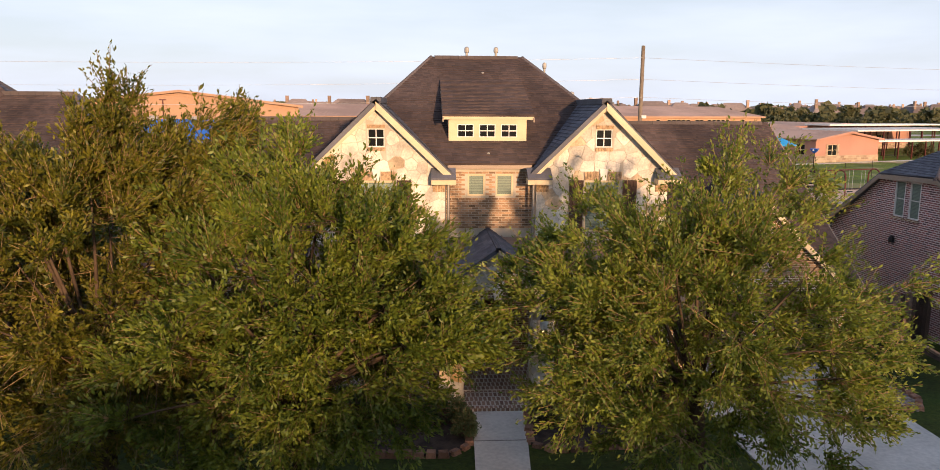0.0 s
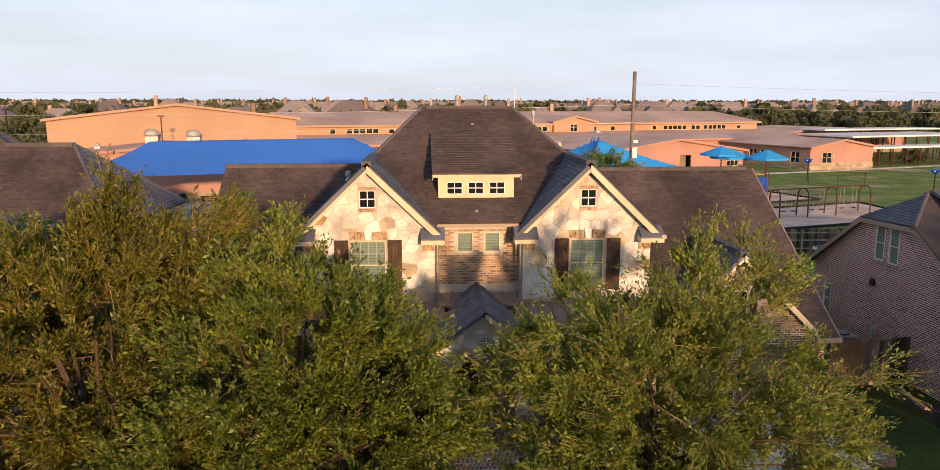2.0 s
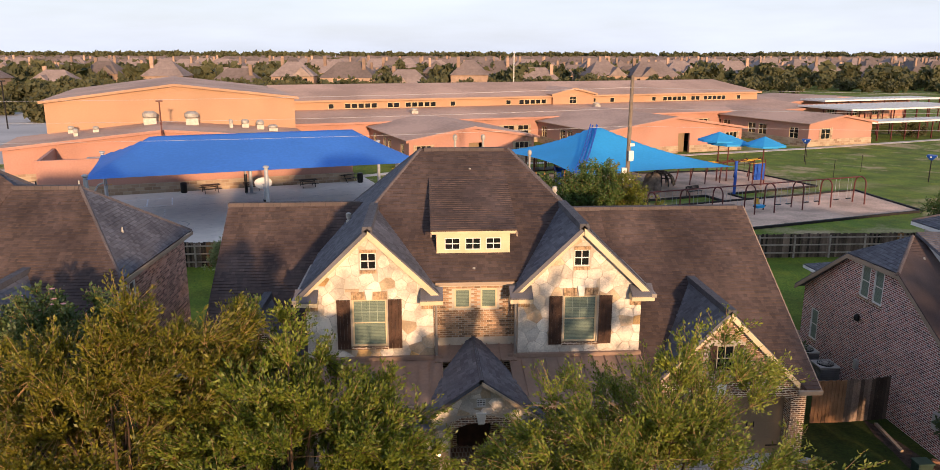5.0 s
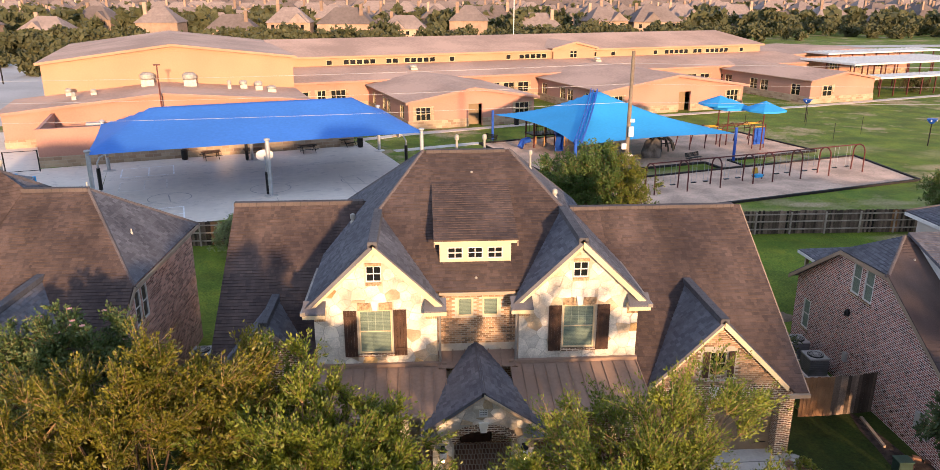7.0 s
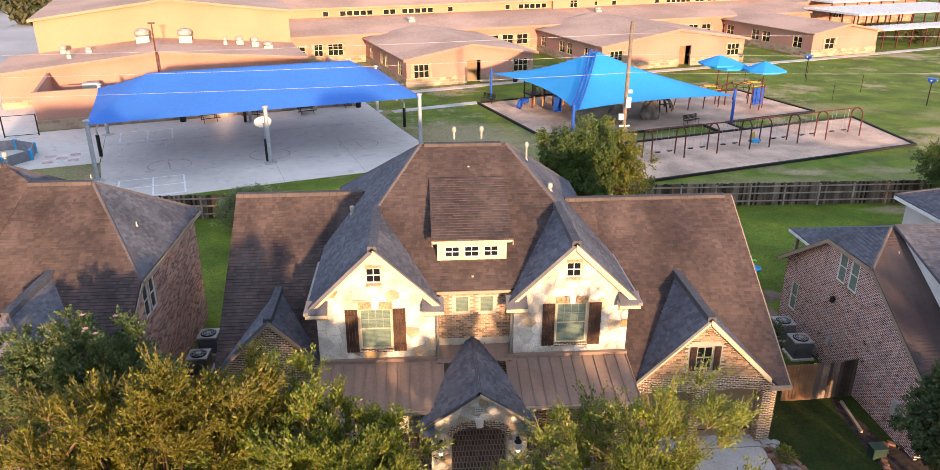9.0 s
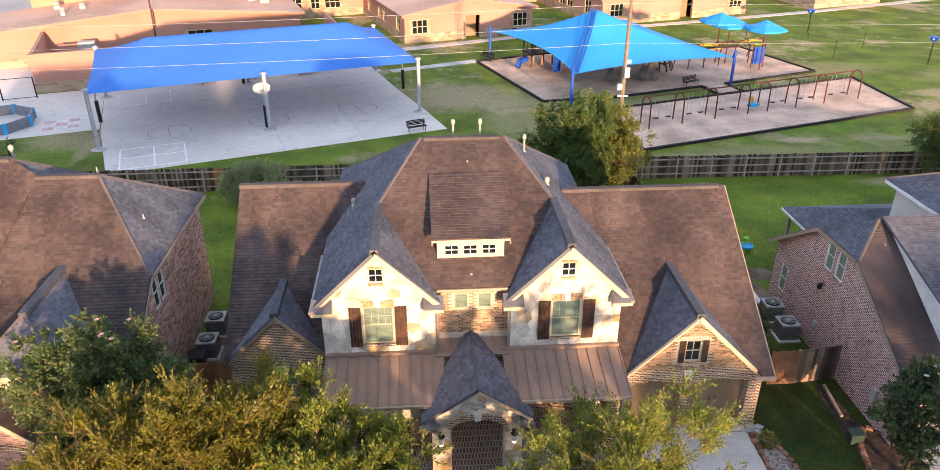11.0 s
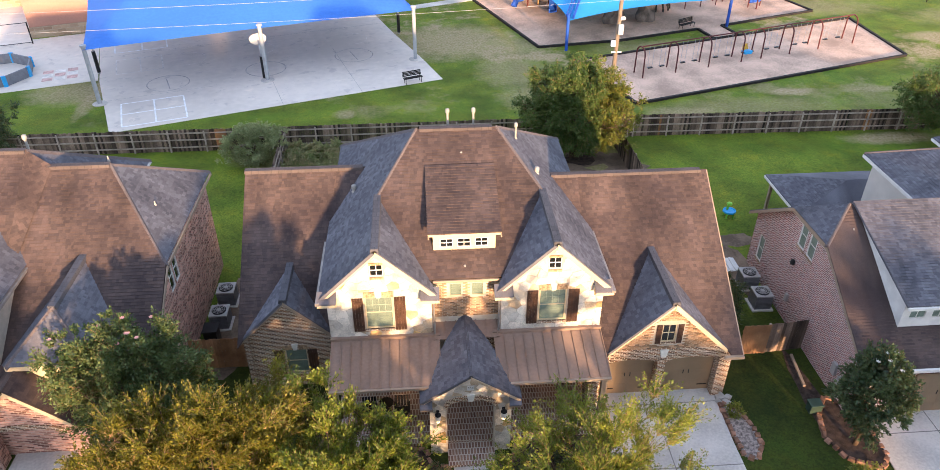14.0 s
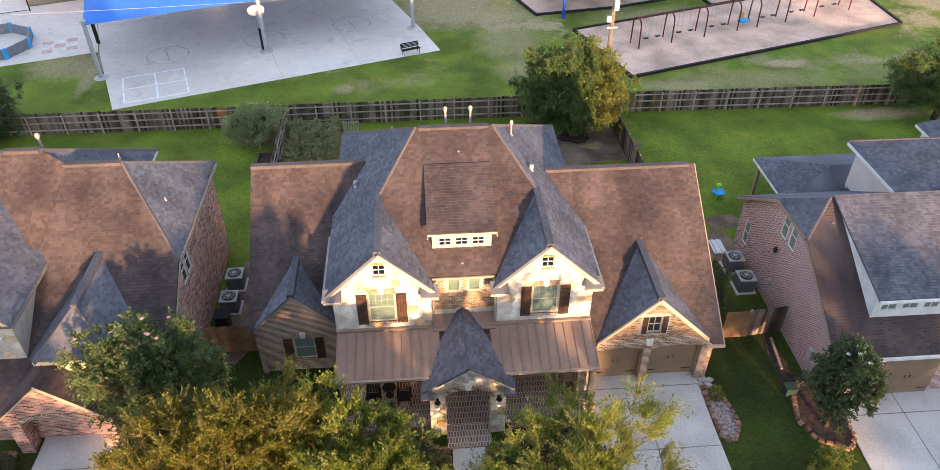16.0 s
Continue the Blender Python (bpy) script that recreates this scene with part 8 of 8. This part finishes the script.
# three oaks by the street, the crape myrtle behind them and the magnolia
# the first oak's branchwork takes the pale twig colour to paint sunlit limbs
tree("oak_tree", (-6.6, 14.8, GZ), (-6.6, 15.0, 2.2), [(-6.9, 15.2, 4.4, 3.1, 2.9, 2.4), (-8.4, 15.6, 5.6, 1.8, 1.9, 1.6), (-6.2, 15.3, 6.5, 1.2, 1.3, 1.3), (-5.0, 15.4, 5.8, 1.8, 2.0, 1.4), (-6.6, 14.4, 2.4, 3.2, 2.8, 1.8), (-9.5, 15.2, 3.2, 2.4, 2.4, 2.2), (-5.0, 17.0, 6.0, 0.9, 1.2, 1.1), (-6.2, 15.0, 6.9, 0.6, 0.7, 0.8), (-4.0, 15.2, 6.8, 1.0, 1.0, 1.0)],
     520, 336, 0.108, 0.66, LEAF_OAK, "olive-green oak tree with sunlit yellow twigs", 11, 0.20, wood=TWIG, group="street oaks", shell=0.45, fan=0.6, tight=0.06, twigs=12, width=0.42, rise=0.25, stray=0.45, limbs=34, twig_size=1.1)
tree("oak_tree", (-2.4, 13.8, GZ), (-2.4, 13.8, 2.0), [(-2.4, 14.2, 4.2, 2.9, 2.8, 2.2), (-0.9, 14.0, 4.2, 1.8, 2.1, 1.6), (-3.2, 14.6, 5.7, 1.7, 2.0, 1.3), (-1.6, 14.0, 2.5, 2.7, 2.5, 1.7), (-1.2, 15.8, 4.9, 1.6, 1.4, 1.0), (-3.9, 13.4, 2.6, 2.2, 2.2, 1.9), (0.1, 13.6, 3.6, 1.2, 1.8, 1.2), (-3.2, 16.2, 6.1, 1.5, 1.2, 1.1)],
     520, 336, 0.108, 0.64, LEAF_OAK_GREEN, "dense green oak tree beside the front walk", 12, 0.20, group="street oaks", shell=0.45, fan=0.6, tight=0.06, twigs=12, width=0.42, rise=0.25, stray=0.45, limbs=34, twig_size=0.7)
tree("oak_tree", (5.4, 13.8, GZ), (5.4, 13.8, 2.0), [(4.9, 14.0, 3.8, 3.0, 2.8, 1.9), (6.9, 14.2, 3.8, 2.4, 2.5, 1.9), (5.7, 14.4, 5.2, 1.0, 1.2, 1.1), (3.6, 13.9, 4.5, 1.7, 2.0, 1.3), (5.8, 13.4, 2.3, 3.0, 2.4, 1.6), (5.2, 16.6, 4.2, 2.2, 1.5, 1.1), (3.6, 12.8, 2.6, 1.6, 1.8, 1.6), (8.2, 13.6, 2.6, 1.5, 1.8, 1.6), (2.5, 13.3, 3.8, 1.2, 1.6, 1.2), (6.0, 14.8, 6.2, 0.5, 0.6, 0.8), (7.6, 15.2, 5.6, 1.2, 1.2, 1.0)],
     330, 396, 0.100, 0.78, LEAF_OAK_LIGHT, "light green open oak tree beside the driveway", 13, 0.18, group="street oaks", shell=0.45, fan=0.6, tight=0.06, twigs=11, width=0.42, rise=0.1, stray=0.45, limbs=34, twig_size=1.1)
# unseen oaks added to throw shade on the neighbour houses
shade_oak = tree("oak_tree", (24.5, 7.0, GZ), (24.5, 7.0, 2.0), [(24.5, 7.0, 5.2, 3.2, 2.4, 3.0), (26.0, 7.1, 6.4, 2.4, 2.0, 2.0), (23.4, 6.9, 7.0, 2.2, 1.8, 1.9), (24.4, 7.0, 2.8, 2.8, 2.2, 1.6)],
     230, 90, 0.16, 0.8, LEAF_OAK, "dense green oak tree added out of view for its shade", 51, 0.2, group="street oaks", shell=0.35)
copy_thing(shade_oak, pose(31.5, 7.5, GZ, 0, 0, 170))
copy_thing(shade_oak, pose(37.5, 8.0, GZ, 0, 0, 20))
copy_thing(shade_oak, pose(-13.2, 7.6, GZ, 0, 0, 95))
tree("crape_myrtle", (-10.4, 19.3, GZ), (-10.4, 19.4, 1.2), [(-10.5, 20.0, 3.9, 2.7, 1.7, 2.3), (-10.0, 20.2, 5.4, 1.9, 1.5, 1.3), (-11.7, 20.0, 5.0, 1.6, 1.4, 1.3), (-9.0, 20.1, 4.2, 1.5, 1.5, 1.6)],
     560, 126, 0.12, 0.48, LEAF_MYRTLE, "dark green crape myrtle with few pink blossoms", 14, 0.13, flowers=(PINK, 8, 0.09), shell=0.45)
# dark shrubs made up to give the tree shadow left of the drive
for i, (x, y, r) in enumerate(((-17.4, 19.2, 0.7), (-17.6, 17.9, 0.8), (-17.2, 16.8, 0.7), (-18.6, 18.6, 0.8))):
    tree("shrub", (x, y, GZ), (x, y, GZ + 0.15), [(x, y, GZ + r * 0.8, r, r, r * 0.85)], 60, 77, 0.07, 0.22, LEAF_DARK, "dark shrub added for the tree shadow beside the drive", 60 + i, 0.04, "shrub", limbs=4, group="drive shrubs")
tree("magnolia_tree", (17.75, 19.0, GZ), (17.75, 19.0, 1.0), [(17.75, 19.0, 2.3, 1.5, 1.5, 1.9), (17.8, 19.0, 3.5, 0.9, 0.9, 0.9)],
     260, 70, 0.16, 0.36, LEAF_DARK, "dark glossy magnolia with large white flowers", 15, 0.10, flowers=(PETAL, 9, 0.10))
tree("oak_tree", (10.6, 43.6, 0), (10.6, 43.6, 1.6), [(10.8, 43.4, 3.5, 3.7, 2.8, 2.7), (11.2, 43.2, 5.0, 2.6, 2.2, 2.0), (9.2, 43.6, 3.9, 2.3, 2.2, 2.2), (10.6, 43.3, 1.9, 3.0, 2.3, 1.4)],
     640, 126, 0.145, 0.58, LEAF_BACK, "round dense green tree by the back fence, golden on its sunlit side", 16, 0.22, other=(LEAF_SUNLIT, 11.7), shell=0.62)
tree("oak_tree", (36.9, 43.7, 0), (36.9, 43.8, 1.4), [(35.1, 44.2, 3.0, 2.3, 2.0, 2.2), (37.4, 44.0, 3.9, 2.5, 2.2, 2.3), (36.2, 44.0, 2.2, 2.2, 2.0, 1.6)], 380, 112, 0.14, 0.6, LEAF_BACK, "dark green tree in the back corner", 17, 0.2, other=(LEAF_SUNLIT, 37.6), shell=0.5)
tree("oak_tree", (-28.6, 46.0, 0), (-28.6, 46.0, 1.0), [(-28.3, 46.2, 2.5, 2.4, 2.0, 2.4), (-30.2, 45.8, 3.6, 2.3, 2.0, 2.2), (-28.6, 45.6, 1.3, 2.3, 1.8, 1.3)], 420, 112, 0.13, 0.55, LEAF_DARK, "dense dark green tree at the fence corner", 18, 0.2, shell=0.5)
tree("shrub", (-10.45, 44.2, 0), (-10.45, 44.2, 0.4), [(-10.45, 44.2, 1.5, 2.15, 1.7, 1.55)], 380, 84, 0.10, 0.30, LEAF_GREY, "round dense grey-green shrub by the fence", 19, 0.06, "shrub", limbs=6, shell=0.72)
tree("hedge", (-6.6, 43.0, 0), (-6.6, 43.0, 0.2), [(-7.7 + 1.15 * i, 40.8 + 1.35 * k, 0.5, 0.85, 0.95, 0.55) for i in range(3) for k in range(4)], 620, 84, 0.12, 0.22, LEAF_HEDGE, "low dense hedge of green and browning leaves", 20, 0.04, "hedge", limbs=6, shell=0.6)
tree("shrub", (15.1, 27.0, GZ), (15.1, 27.0, 0.0), [(15.1, 27.1, 0.75, 0.75, 1.3, 1.15)], 150, 90, 0.09, 0.3, LEAF_DARK, "upright green shrub beside the side wall", 22, 0.05, "shrub", limbs=5)
SHR = "clipped dark green shrub by the porch"
for i, (x, y, r) in enumerate(((0.55, 18.3, 0.55), (1.0, 17.6, 0.4), (3.3, 18.2, 0.55), (4.4, 18.6, 0.6), (5.6, 18.8, 0.6), (-0.6, 18.7, 0.6), (-2.0, 18.8, 0.6), (6.6, 19.2, 0.55))):
    tree("shrub", (x, y, GZ), (x, y, GZ + 0.15), [(x, y, GZ + r * 0.8, r, r, r * 0.85)], 50, 80, 0.06, 0.18, LEAF_DARK, SHR, 30 + i, 0.04, "shrub", limbs=4, group="porch shrubs")
tree("shrub", (13.4, 20.9, GZ), (13.4, 20.9, GZ + 0.1), [(13.4, 20.9, GZ + 0.35, 0.35, 0.35, 0.35)], 26, 60, 0.07, 0.16, LEAF_OAK_LIGHT, "small green plant in the drive bed", 41, 0.02, "shrub", limbs=3)
tree("shrub", (16.8, 16.7, GZ), (16.8, 16.7, GZ + 0.1), [(16.8, 16.7, GZ + 0.6, 0.75, 0.75, 0.75)], 70, 70, 0.10, 0.3, LEAF_OAK_LIGHT, "bright green shrub on the lawn", 42, 0.04, "shrub", limbs=4)
tree("oak_tree", (81, 118, 0), (81, 118, 0.6), [(81, 118, 1.2, 2.2, 1.6, 1.2)], 80, 60, 0.25, 0.5, LEAF_FAR, "dark green shrub by the school wing", 43, 0.1, limbs=4)


# ---- the distance: houses, woods, roads ----
def far_house(w, d, h, seed):
    rnd = random.Random(seed)
    ob = thing("far_house", (0, 0, 0), "distant brick house with brown hip roof", "house", "far houses")
    bm = bmesh.new()
    box(bm, -w / 2, w / 2, -d / 2, d / 2, 0, h)
    spart("wall", bm, FAR_WALL, ob)
    bm = bmesh.new()
    e, r = 0.5, h + d * 0.42
    a = [(-w / 2 - e, -d / 2 - e, h - 0.1), (w / 2 + e, -d / 2 - e, h - 0.1), (w / 2 + e, d / 2 + e, h - 0.1), (-w / 2 - e, d / 2 + e, h - 0.1)]
    rl, rr = (-w / 2 + d * 0.42, 0, r), (w / 2 - d * 0.42, 0, r)
    vs_ = [bm.verts.new(p) for p in a + [rl, rr]]
    for f in ((0, 1, 5, 4), (1, 2, 5), (2, 3, 4, 5), (3, 0, 4), (3, 2, 1, 0)):
        bm.faces.new([vs_[i] for i in f])
    gx, gw = rnd.uniform(-w * 0.25, w * 0.25), d * 0.28
    g = [bm.verts.new(p) for p in ((gx - gw, -d / 2 - 1, h - 0.1), (gx + gw, -d / 2 - 1, h - 0.1), (gx, -d / 2 - 1, h + gw * 0.95), (gx, 0, h + gw * 0.95), (gx - gw, 0, h - 0.1), (gx + gw, 0, h - 0.1))]
    for f in ((0, 2, 3, 4), (1, 5, 3, 2), (0, 1, 2)):
        bm.faces.new([g[i] for i in f])
    spart("roof", bm, FAR_ROOF, ob)
    bm = bmesh.new()
    cx = rnd.choice((-1, 1)) * w * 0.3
    box(bm, cx - 0.6, cx + 0.6, d * 0.2, d * 0.2 + 0.9, h, r + 1.2)
    spart("chimney", bm, FAR_WALL, ob)
    for k in range(4):
        bm = bmesh.new()
        x = -w / 2 + w * (k + 0.6) / 4.4
        box(bm, x - 0.55, x + 0.55, -d / 2 - 0.06, -d / 2 - 0.01, h - 2.2, h - 0.8)
        spart("window", bm, PANE, ob)
    return ob


protos = [far_house(17, 12, 3.4, 1), far_house(15, 12, 5.6, 2), far_house(19, 13, 5.2, 3), far_house(16, 11, 3.2, 4), far_house(14, 13, 5.8, 5)]
rnd = random.Random(77)
spots = []
for row in range(9):
    y = 285 + row * 46
    x = -y * 0.72 - 20
    while x < y * 0.78:
        x += rnd.uniform(19, 26)
        if rnd.random() < 0.9 and not (x > 90 and y < 330):
            spots.append((x, y + rnd.uniform(-5, 5) + 0.06 * x))
spots = spots[:215]
for i, (x, y) in enumerate(spots):
    m = pose(x, y, 0, 0, 0, rnd.choice((0, 180, 8, 172, 90)) + rnd.uniform(-6, 6))
    if i < 5:
        protos[i].matrix_basis = m
    else:
        copy_thing(protos[i % 5], m)


def far_roofs():
    """Roofs of the far town, too many and too small to tell apart."""
    verts, faces = [], []
    r = random.Random(5)
    for _ in range(1500):
        y = 640 + 2200 * r.random() ** 1.5
        x = r.uniform(-0.75, 0.8) * y
        w, d, h = r.uniform(12, 20), r.uniform(10, 14), r.uniform(3, 6)
        k = len(verts)
        verts += [(x - w / 2, y - d / 2, 0), (x + w / 2, y - d / 2, 0), (x + w / 2, y + d / 2, 0), (x - w / 2, y + d / 2, 0),
                  (x - w / 2, y - d / 2, h), (x + w / 2, y - d / 2, h), (x + w / 2, y + d / 2, h), (x - w / 2, y + d / 2, h), (x - w / 4, y, h + 4.5), (x + w / 4, y, h + 4.5)]
        faces += [tuple(k + i for i in f) for f in ((0, 1, 5, 4), (1, 2, 6, 5), (3, 0, 4, 7), (4, 5, 9, 8), (5, 6, 9), (6, 7, 8, 9), (7, 4, 8))]
    tagged(array_part("far_town", verts, faces, FAR_ROOF), "hazy brown roofs of the far town", "roofs", kind="stuff")


far_roofs()

# unseen row added across the street behind the first view, shading the front lawns
for k, x in enumerate((-30, -12, 6, 23, 41, 59, 78, 98)):
    h = copy_thing(protos[(0, 3)[k % 2]], pose(x, -33, GZ, 0, 0, 180 if k % 2 else 178))


def far_woods(name, places, seed, leaf_size, per, label, material):
    """Many crowns of loose leaf clumps standing on the ground."""
    rng = np.random.default_rng(seed)
    P = np.array(places)                     # x, y, radius, height
    n = len(P)
    cl = 9
    d = rng.normal(size=(n, cl, 3))
    d /= np.linalg.norm(d, axis=2, keepdims=True)
    c = P[:, None, :2] + d[:, :, :2] * P[:, None, 2:3] * rng.uniform(0.4, 0.8, (n, cl, 1))
    z = P[:, None, 3] * (0.55 + 0.34 * d[:, :, 2])
    cen = np.concatenate([c, z[:, :, None]], 2).reshape(-1, 3)
    rad = np.repeat(P[:, 2], cl)[:, None]
    off = rng.normal(size=(len(cen), per, 3))
    off /= np.linalg.norm(off, axis=2, keepdims=True)
    pos = (cen[:, None, :] + off * rad[:, None, :] * rng.uniform(0.25, 0.5, (len(cen), per, 1)) * np.array([1, 1, 0.8])).reshape(-1, 3)
    pos[:, 2] = np.maximum(pos[:, 2], 0.3)
    s = np.repeat(rad[:, 0], per)[:, None] * leaf_size * rng.uniform(0.6, 1.3, (len(pos), 1))
    a = rng.normal(size=pos.shape)
    a /= np.linalg.norm(a, axis=1, keepdims=True)
    b = np.cross(a, rng.normal(size=pos.shape))
    b /= np.linalg.norm(b, axis=1, keepdims=True)
    v = np.stack([pos - a * s, pos + b * s * 0.7, pos + a * s, pos - b * s * 0.7], 1).reshape(-1, 3)
    tagged(plant_mesh(name, v, np.arange(len(pos) * 4).reshape(-1, 4), material, None), label, "trees", kind="stuff")


# crowns added out of view, heights set by the shade wanted on the houses
far_woods("shade_trees", [(-21, -27, 3.4, 9.5), (-12, -26, 3.2, 8.6), (-8, -27, 3.4, 9.0), (-3, -27, 3.4, 9.2), (0, -28, 3.0, 8.6), (4, -26, 3.2, 8.2), (9, -27, 3.4, 8.0), (15, -27, 3.4, 8.0), (22.6, -26, 2.9, 11.4), (27, -27, 3.2, 11.6), (33, -26, 3.6, 13), (38, -25, 3.6, 13.4), (42, -22, 4.2, 12), (50, -27, 4.2, 11), (56, -22, 4.2, 12), (68, -25, 4.2, 11), (-39, -27, 3.4, 9), (-30, -26, 3.2, 9)], 8, 0.09, 300,
          "unseen leafy trees added across the road to cast shade", LEAF_OAK)
rw = random.Random(9)
belt = [(rw.uniform(-190, 60), 0, 0, 0) for _ in range(170)]
belt = [(x, 205 + 0.10 * x + rw.uniform(-9, 26), rw.uniform(2.6, 4.4), rw.uniform(4.5, 7.5)) for x, *_ in belt]
belt += [(rw.uniform(60, 260), rw.uniform(250, 300), rw.uniform(2.6, 4.2), rw.uniform(3.5, 6.5)) for _ in range(75)]
belt += [(rw.uniform(10, 120), rw.uniform(235, 265), rw.uniform(2.5, 4.0), rw.uniform(3, 5.5)) for _ in range(30)]
belt += [(rw.uniform(-210, -60), rw.uniform(150, 215), rw.uniform(2.5, 4.0), rw.uniform(4, 7)) for _ in range(70)]
far_woods("tree_belt", belt, 3, 0.175, 36, "dark olive belt of trees beyond the school", LEAF_FAR)
scatter = []
for _ in range(1500):
    y = 290 + 2300 * rw.random() ** 1.9
    scatter.append((rw.uniform(-0.78, 0.82) * y, y, rw.uniform(3, 5.5), rw.uniform(5, 10)))
far_woods("town_trees", scatter, 4, 0.37, 8, "scattered trees between the far houses", LEAF_FAR)
ridge_line = [(rw.uniform(-2600, 2800), rw.uniform(2600, 3300), rw.uniform(14, 26), rw.uniform(12, 20)) for _ in range(700)]
far_woods("horizon_woods", ridge_line, 6, 0.35, 12, "hazy wooded skyline on the horizon", LEAF_FAR)

paved("car_park", [(-110, 108), (-62, 118), (-40, 172), (-150, 190), (-190, 140)], 0.03, LOT, "pale concrete car park beside the gymnasium", "car park")
paved("far_road", [(-400, 178), (-60, 204), (120, 220), (420, 232), (420, 241), (120, 229), (-60, 213), (-400, 187)], 0.035, LOT, "pale road behind the school", "road")
paved("side_lot", [(-58, 92), (-45, 96), (-36, 100), (-62, 170), (-100, 150)], 0.045, LOT, "pale concrete lane by the school", "road")
for x, y in ((-74, 140), (-120, 150)):
    ob = thing("light_pole", (x, y, 0), "slender car park light pole", "light pole", "car park lights")
    bm = bmesh.new()
    tube(bm, [(x, y, 0), (x, y, 8.5)], 0.12, 8)
    part("pole", bm, DARK, ob)
    bm = bmesh.new()
    box(bm, x - 0.5, x + 0.5, y - 0.25, y + 0.25, 8.4, 8.6)
    part("lamp_head", bm, DARK, ob)
flag = thing("flag_pole", (25, 200, 0), "white flag pole beyond the school", "pole")
bm = bmesh.new()
tube(bm, [(25, 200, 0), (25, 200, 14)], 0.12, 8)
part("pole", bm, WHITE, flag)

# ---- brickwork of the bay, piece by piece ----
def lay_bricks(parent, m, x0, x1, z0, z1, holes, seed, cap=300, inside=None):
    rnd = random.Random(seed)
    lib = {}
    row, count, z = 0, 0, z0
    while z + 0.062 <= z1 and count < cap:
        x = x0 - (0.105 if row % 2 else 0.0)
        lo, hi = (x0, x1) if inside is None else inside(z, x0, x1)
        while x < x1 and count < cap:
            a, b = max(x, lo), min(x + 0.198, hi)
            x += 0.21
            if b - a < 0.05 or any(a < h[1] + 0.01 and b > h[0] - 0.01 and z < h[3] + 0.01 and z + 0.062 > h[2] - 0.01 for h in holes):
                continue
            key = round(b - a, 2)
            if key not in lib:
                bm = bmesh.new()
                vs_ = box(bm, 0, b - a, -0.022, 0.004, 0, 0.062)
                for v in vs_:
                    if v.co.y < -0.01:
                        v.co.x += 0.004 if v.co.x < 0.01 else -0.004
                        v.co.z += 0.004 if v.co.z < 0.01 else -0.004
                bmesh.ops.recalc_face_normals(bm, faces=bm.faces)
                me = bpy.data.meshes.new("brick")
                bm.to_mesh(me)
                bm.free()
                me.materials.append(BRICK_PIECE)
                lib[key] = me
            ob = new("brick", lib[key])
            ob.parent = parent
            ob.matrix_parent_inverse = chain(parent).inverted()
            ob.matrix_basis = m @ pose(a, rnd.uniform(-0.004, 0.002), z)
            count += 1
        z += 0.0745
        row += 1
    return z


BRICK_PIECE = mat("brick_piece", (0.36, 0.225, 0.135), 0.9, vary=0.3, scale=6, fine=50, bump=0.4, rand=0.55)
top = lay_bricks(bay_wall, BAY, 0.68, 3.42, 3.9, 5.72, bay_holes, 4, 330)
bm = bmesh.new()
wall(bm, [(0.68, 3.89), (3.42, 3.89), (3.42, top), (0.68, top)], bay_holes, 0.004, BAY @ pose(0, -0.007, 0))
part("mortar_bed", bm, MORTAR, bay_wall)


def gable_width(z, x0, x1):
    half = max(0.0, (4.66 - z - 0.062) / 0.955)
    return max(x0, -half), min(x1, half)


top = lay_bricks(gar_wall, GA, -2.1, 2.1, 2.52, 4.6, [(-0.34, 0.34, 2.74, 4.0), (-0.6, 0.6, 2.80, 3.86)], 6, 300, gable_width)
low, high = gable_width(2.5, -2.1, 2.1), gable_width(top, -2.1, 2.1)
bm = bmesh.new()
wall(bm, [(low[0], 2.51), (low[1], 2.51), (high[1], top), (high[0], top)], [gar_win], 0.004, GA @ pose(0, -0.007, 0))
part("mortar_bed", bm, MORTAR, gar_wall)
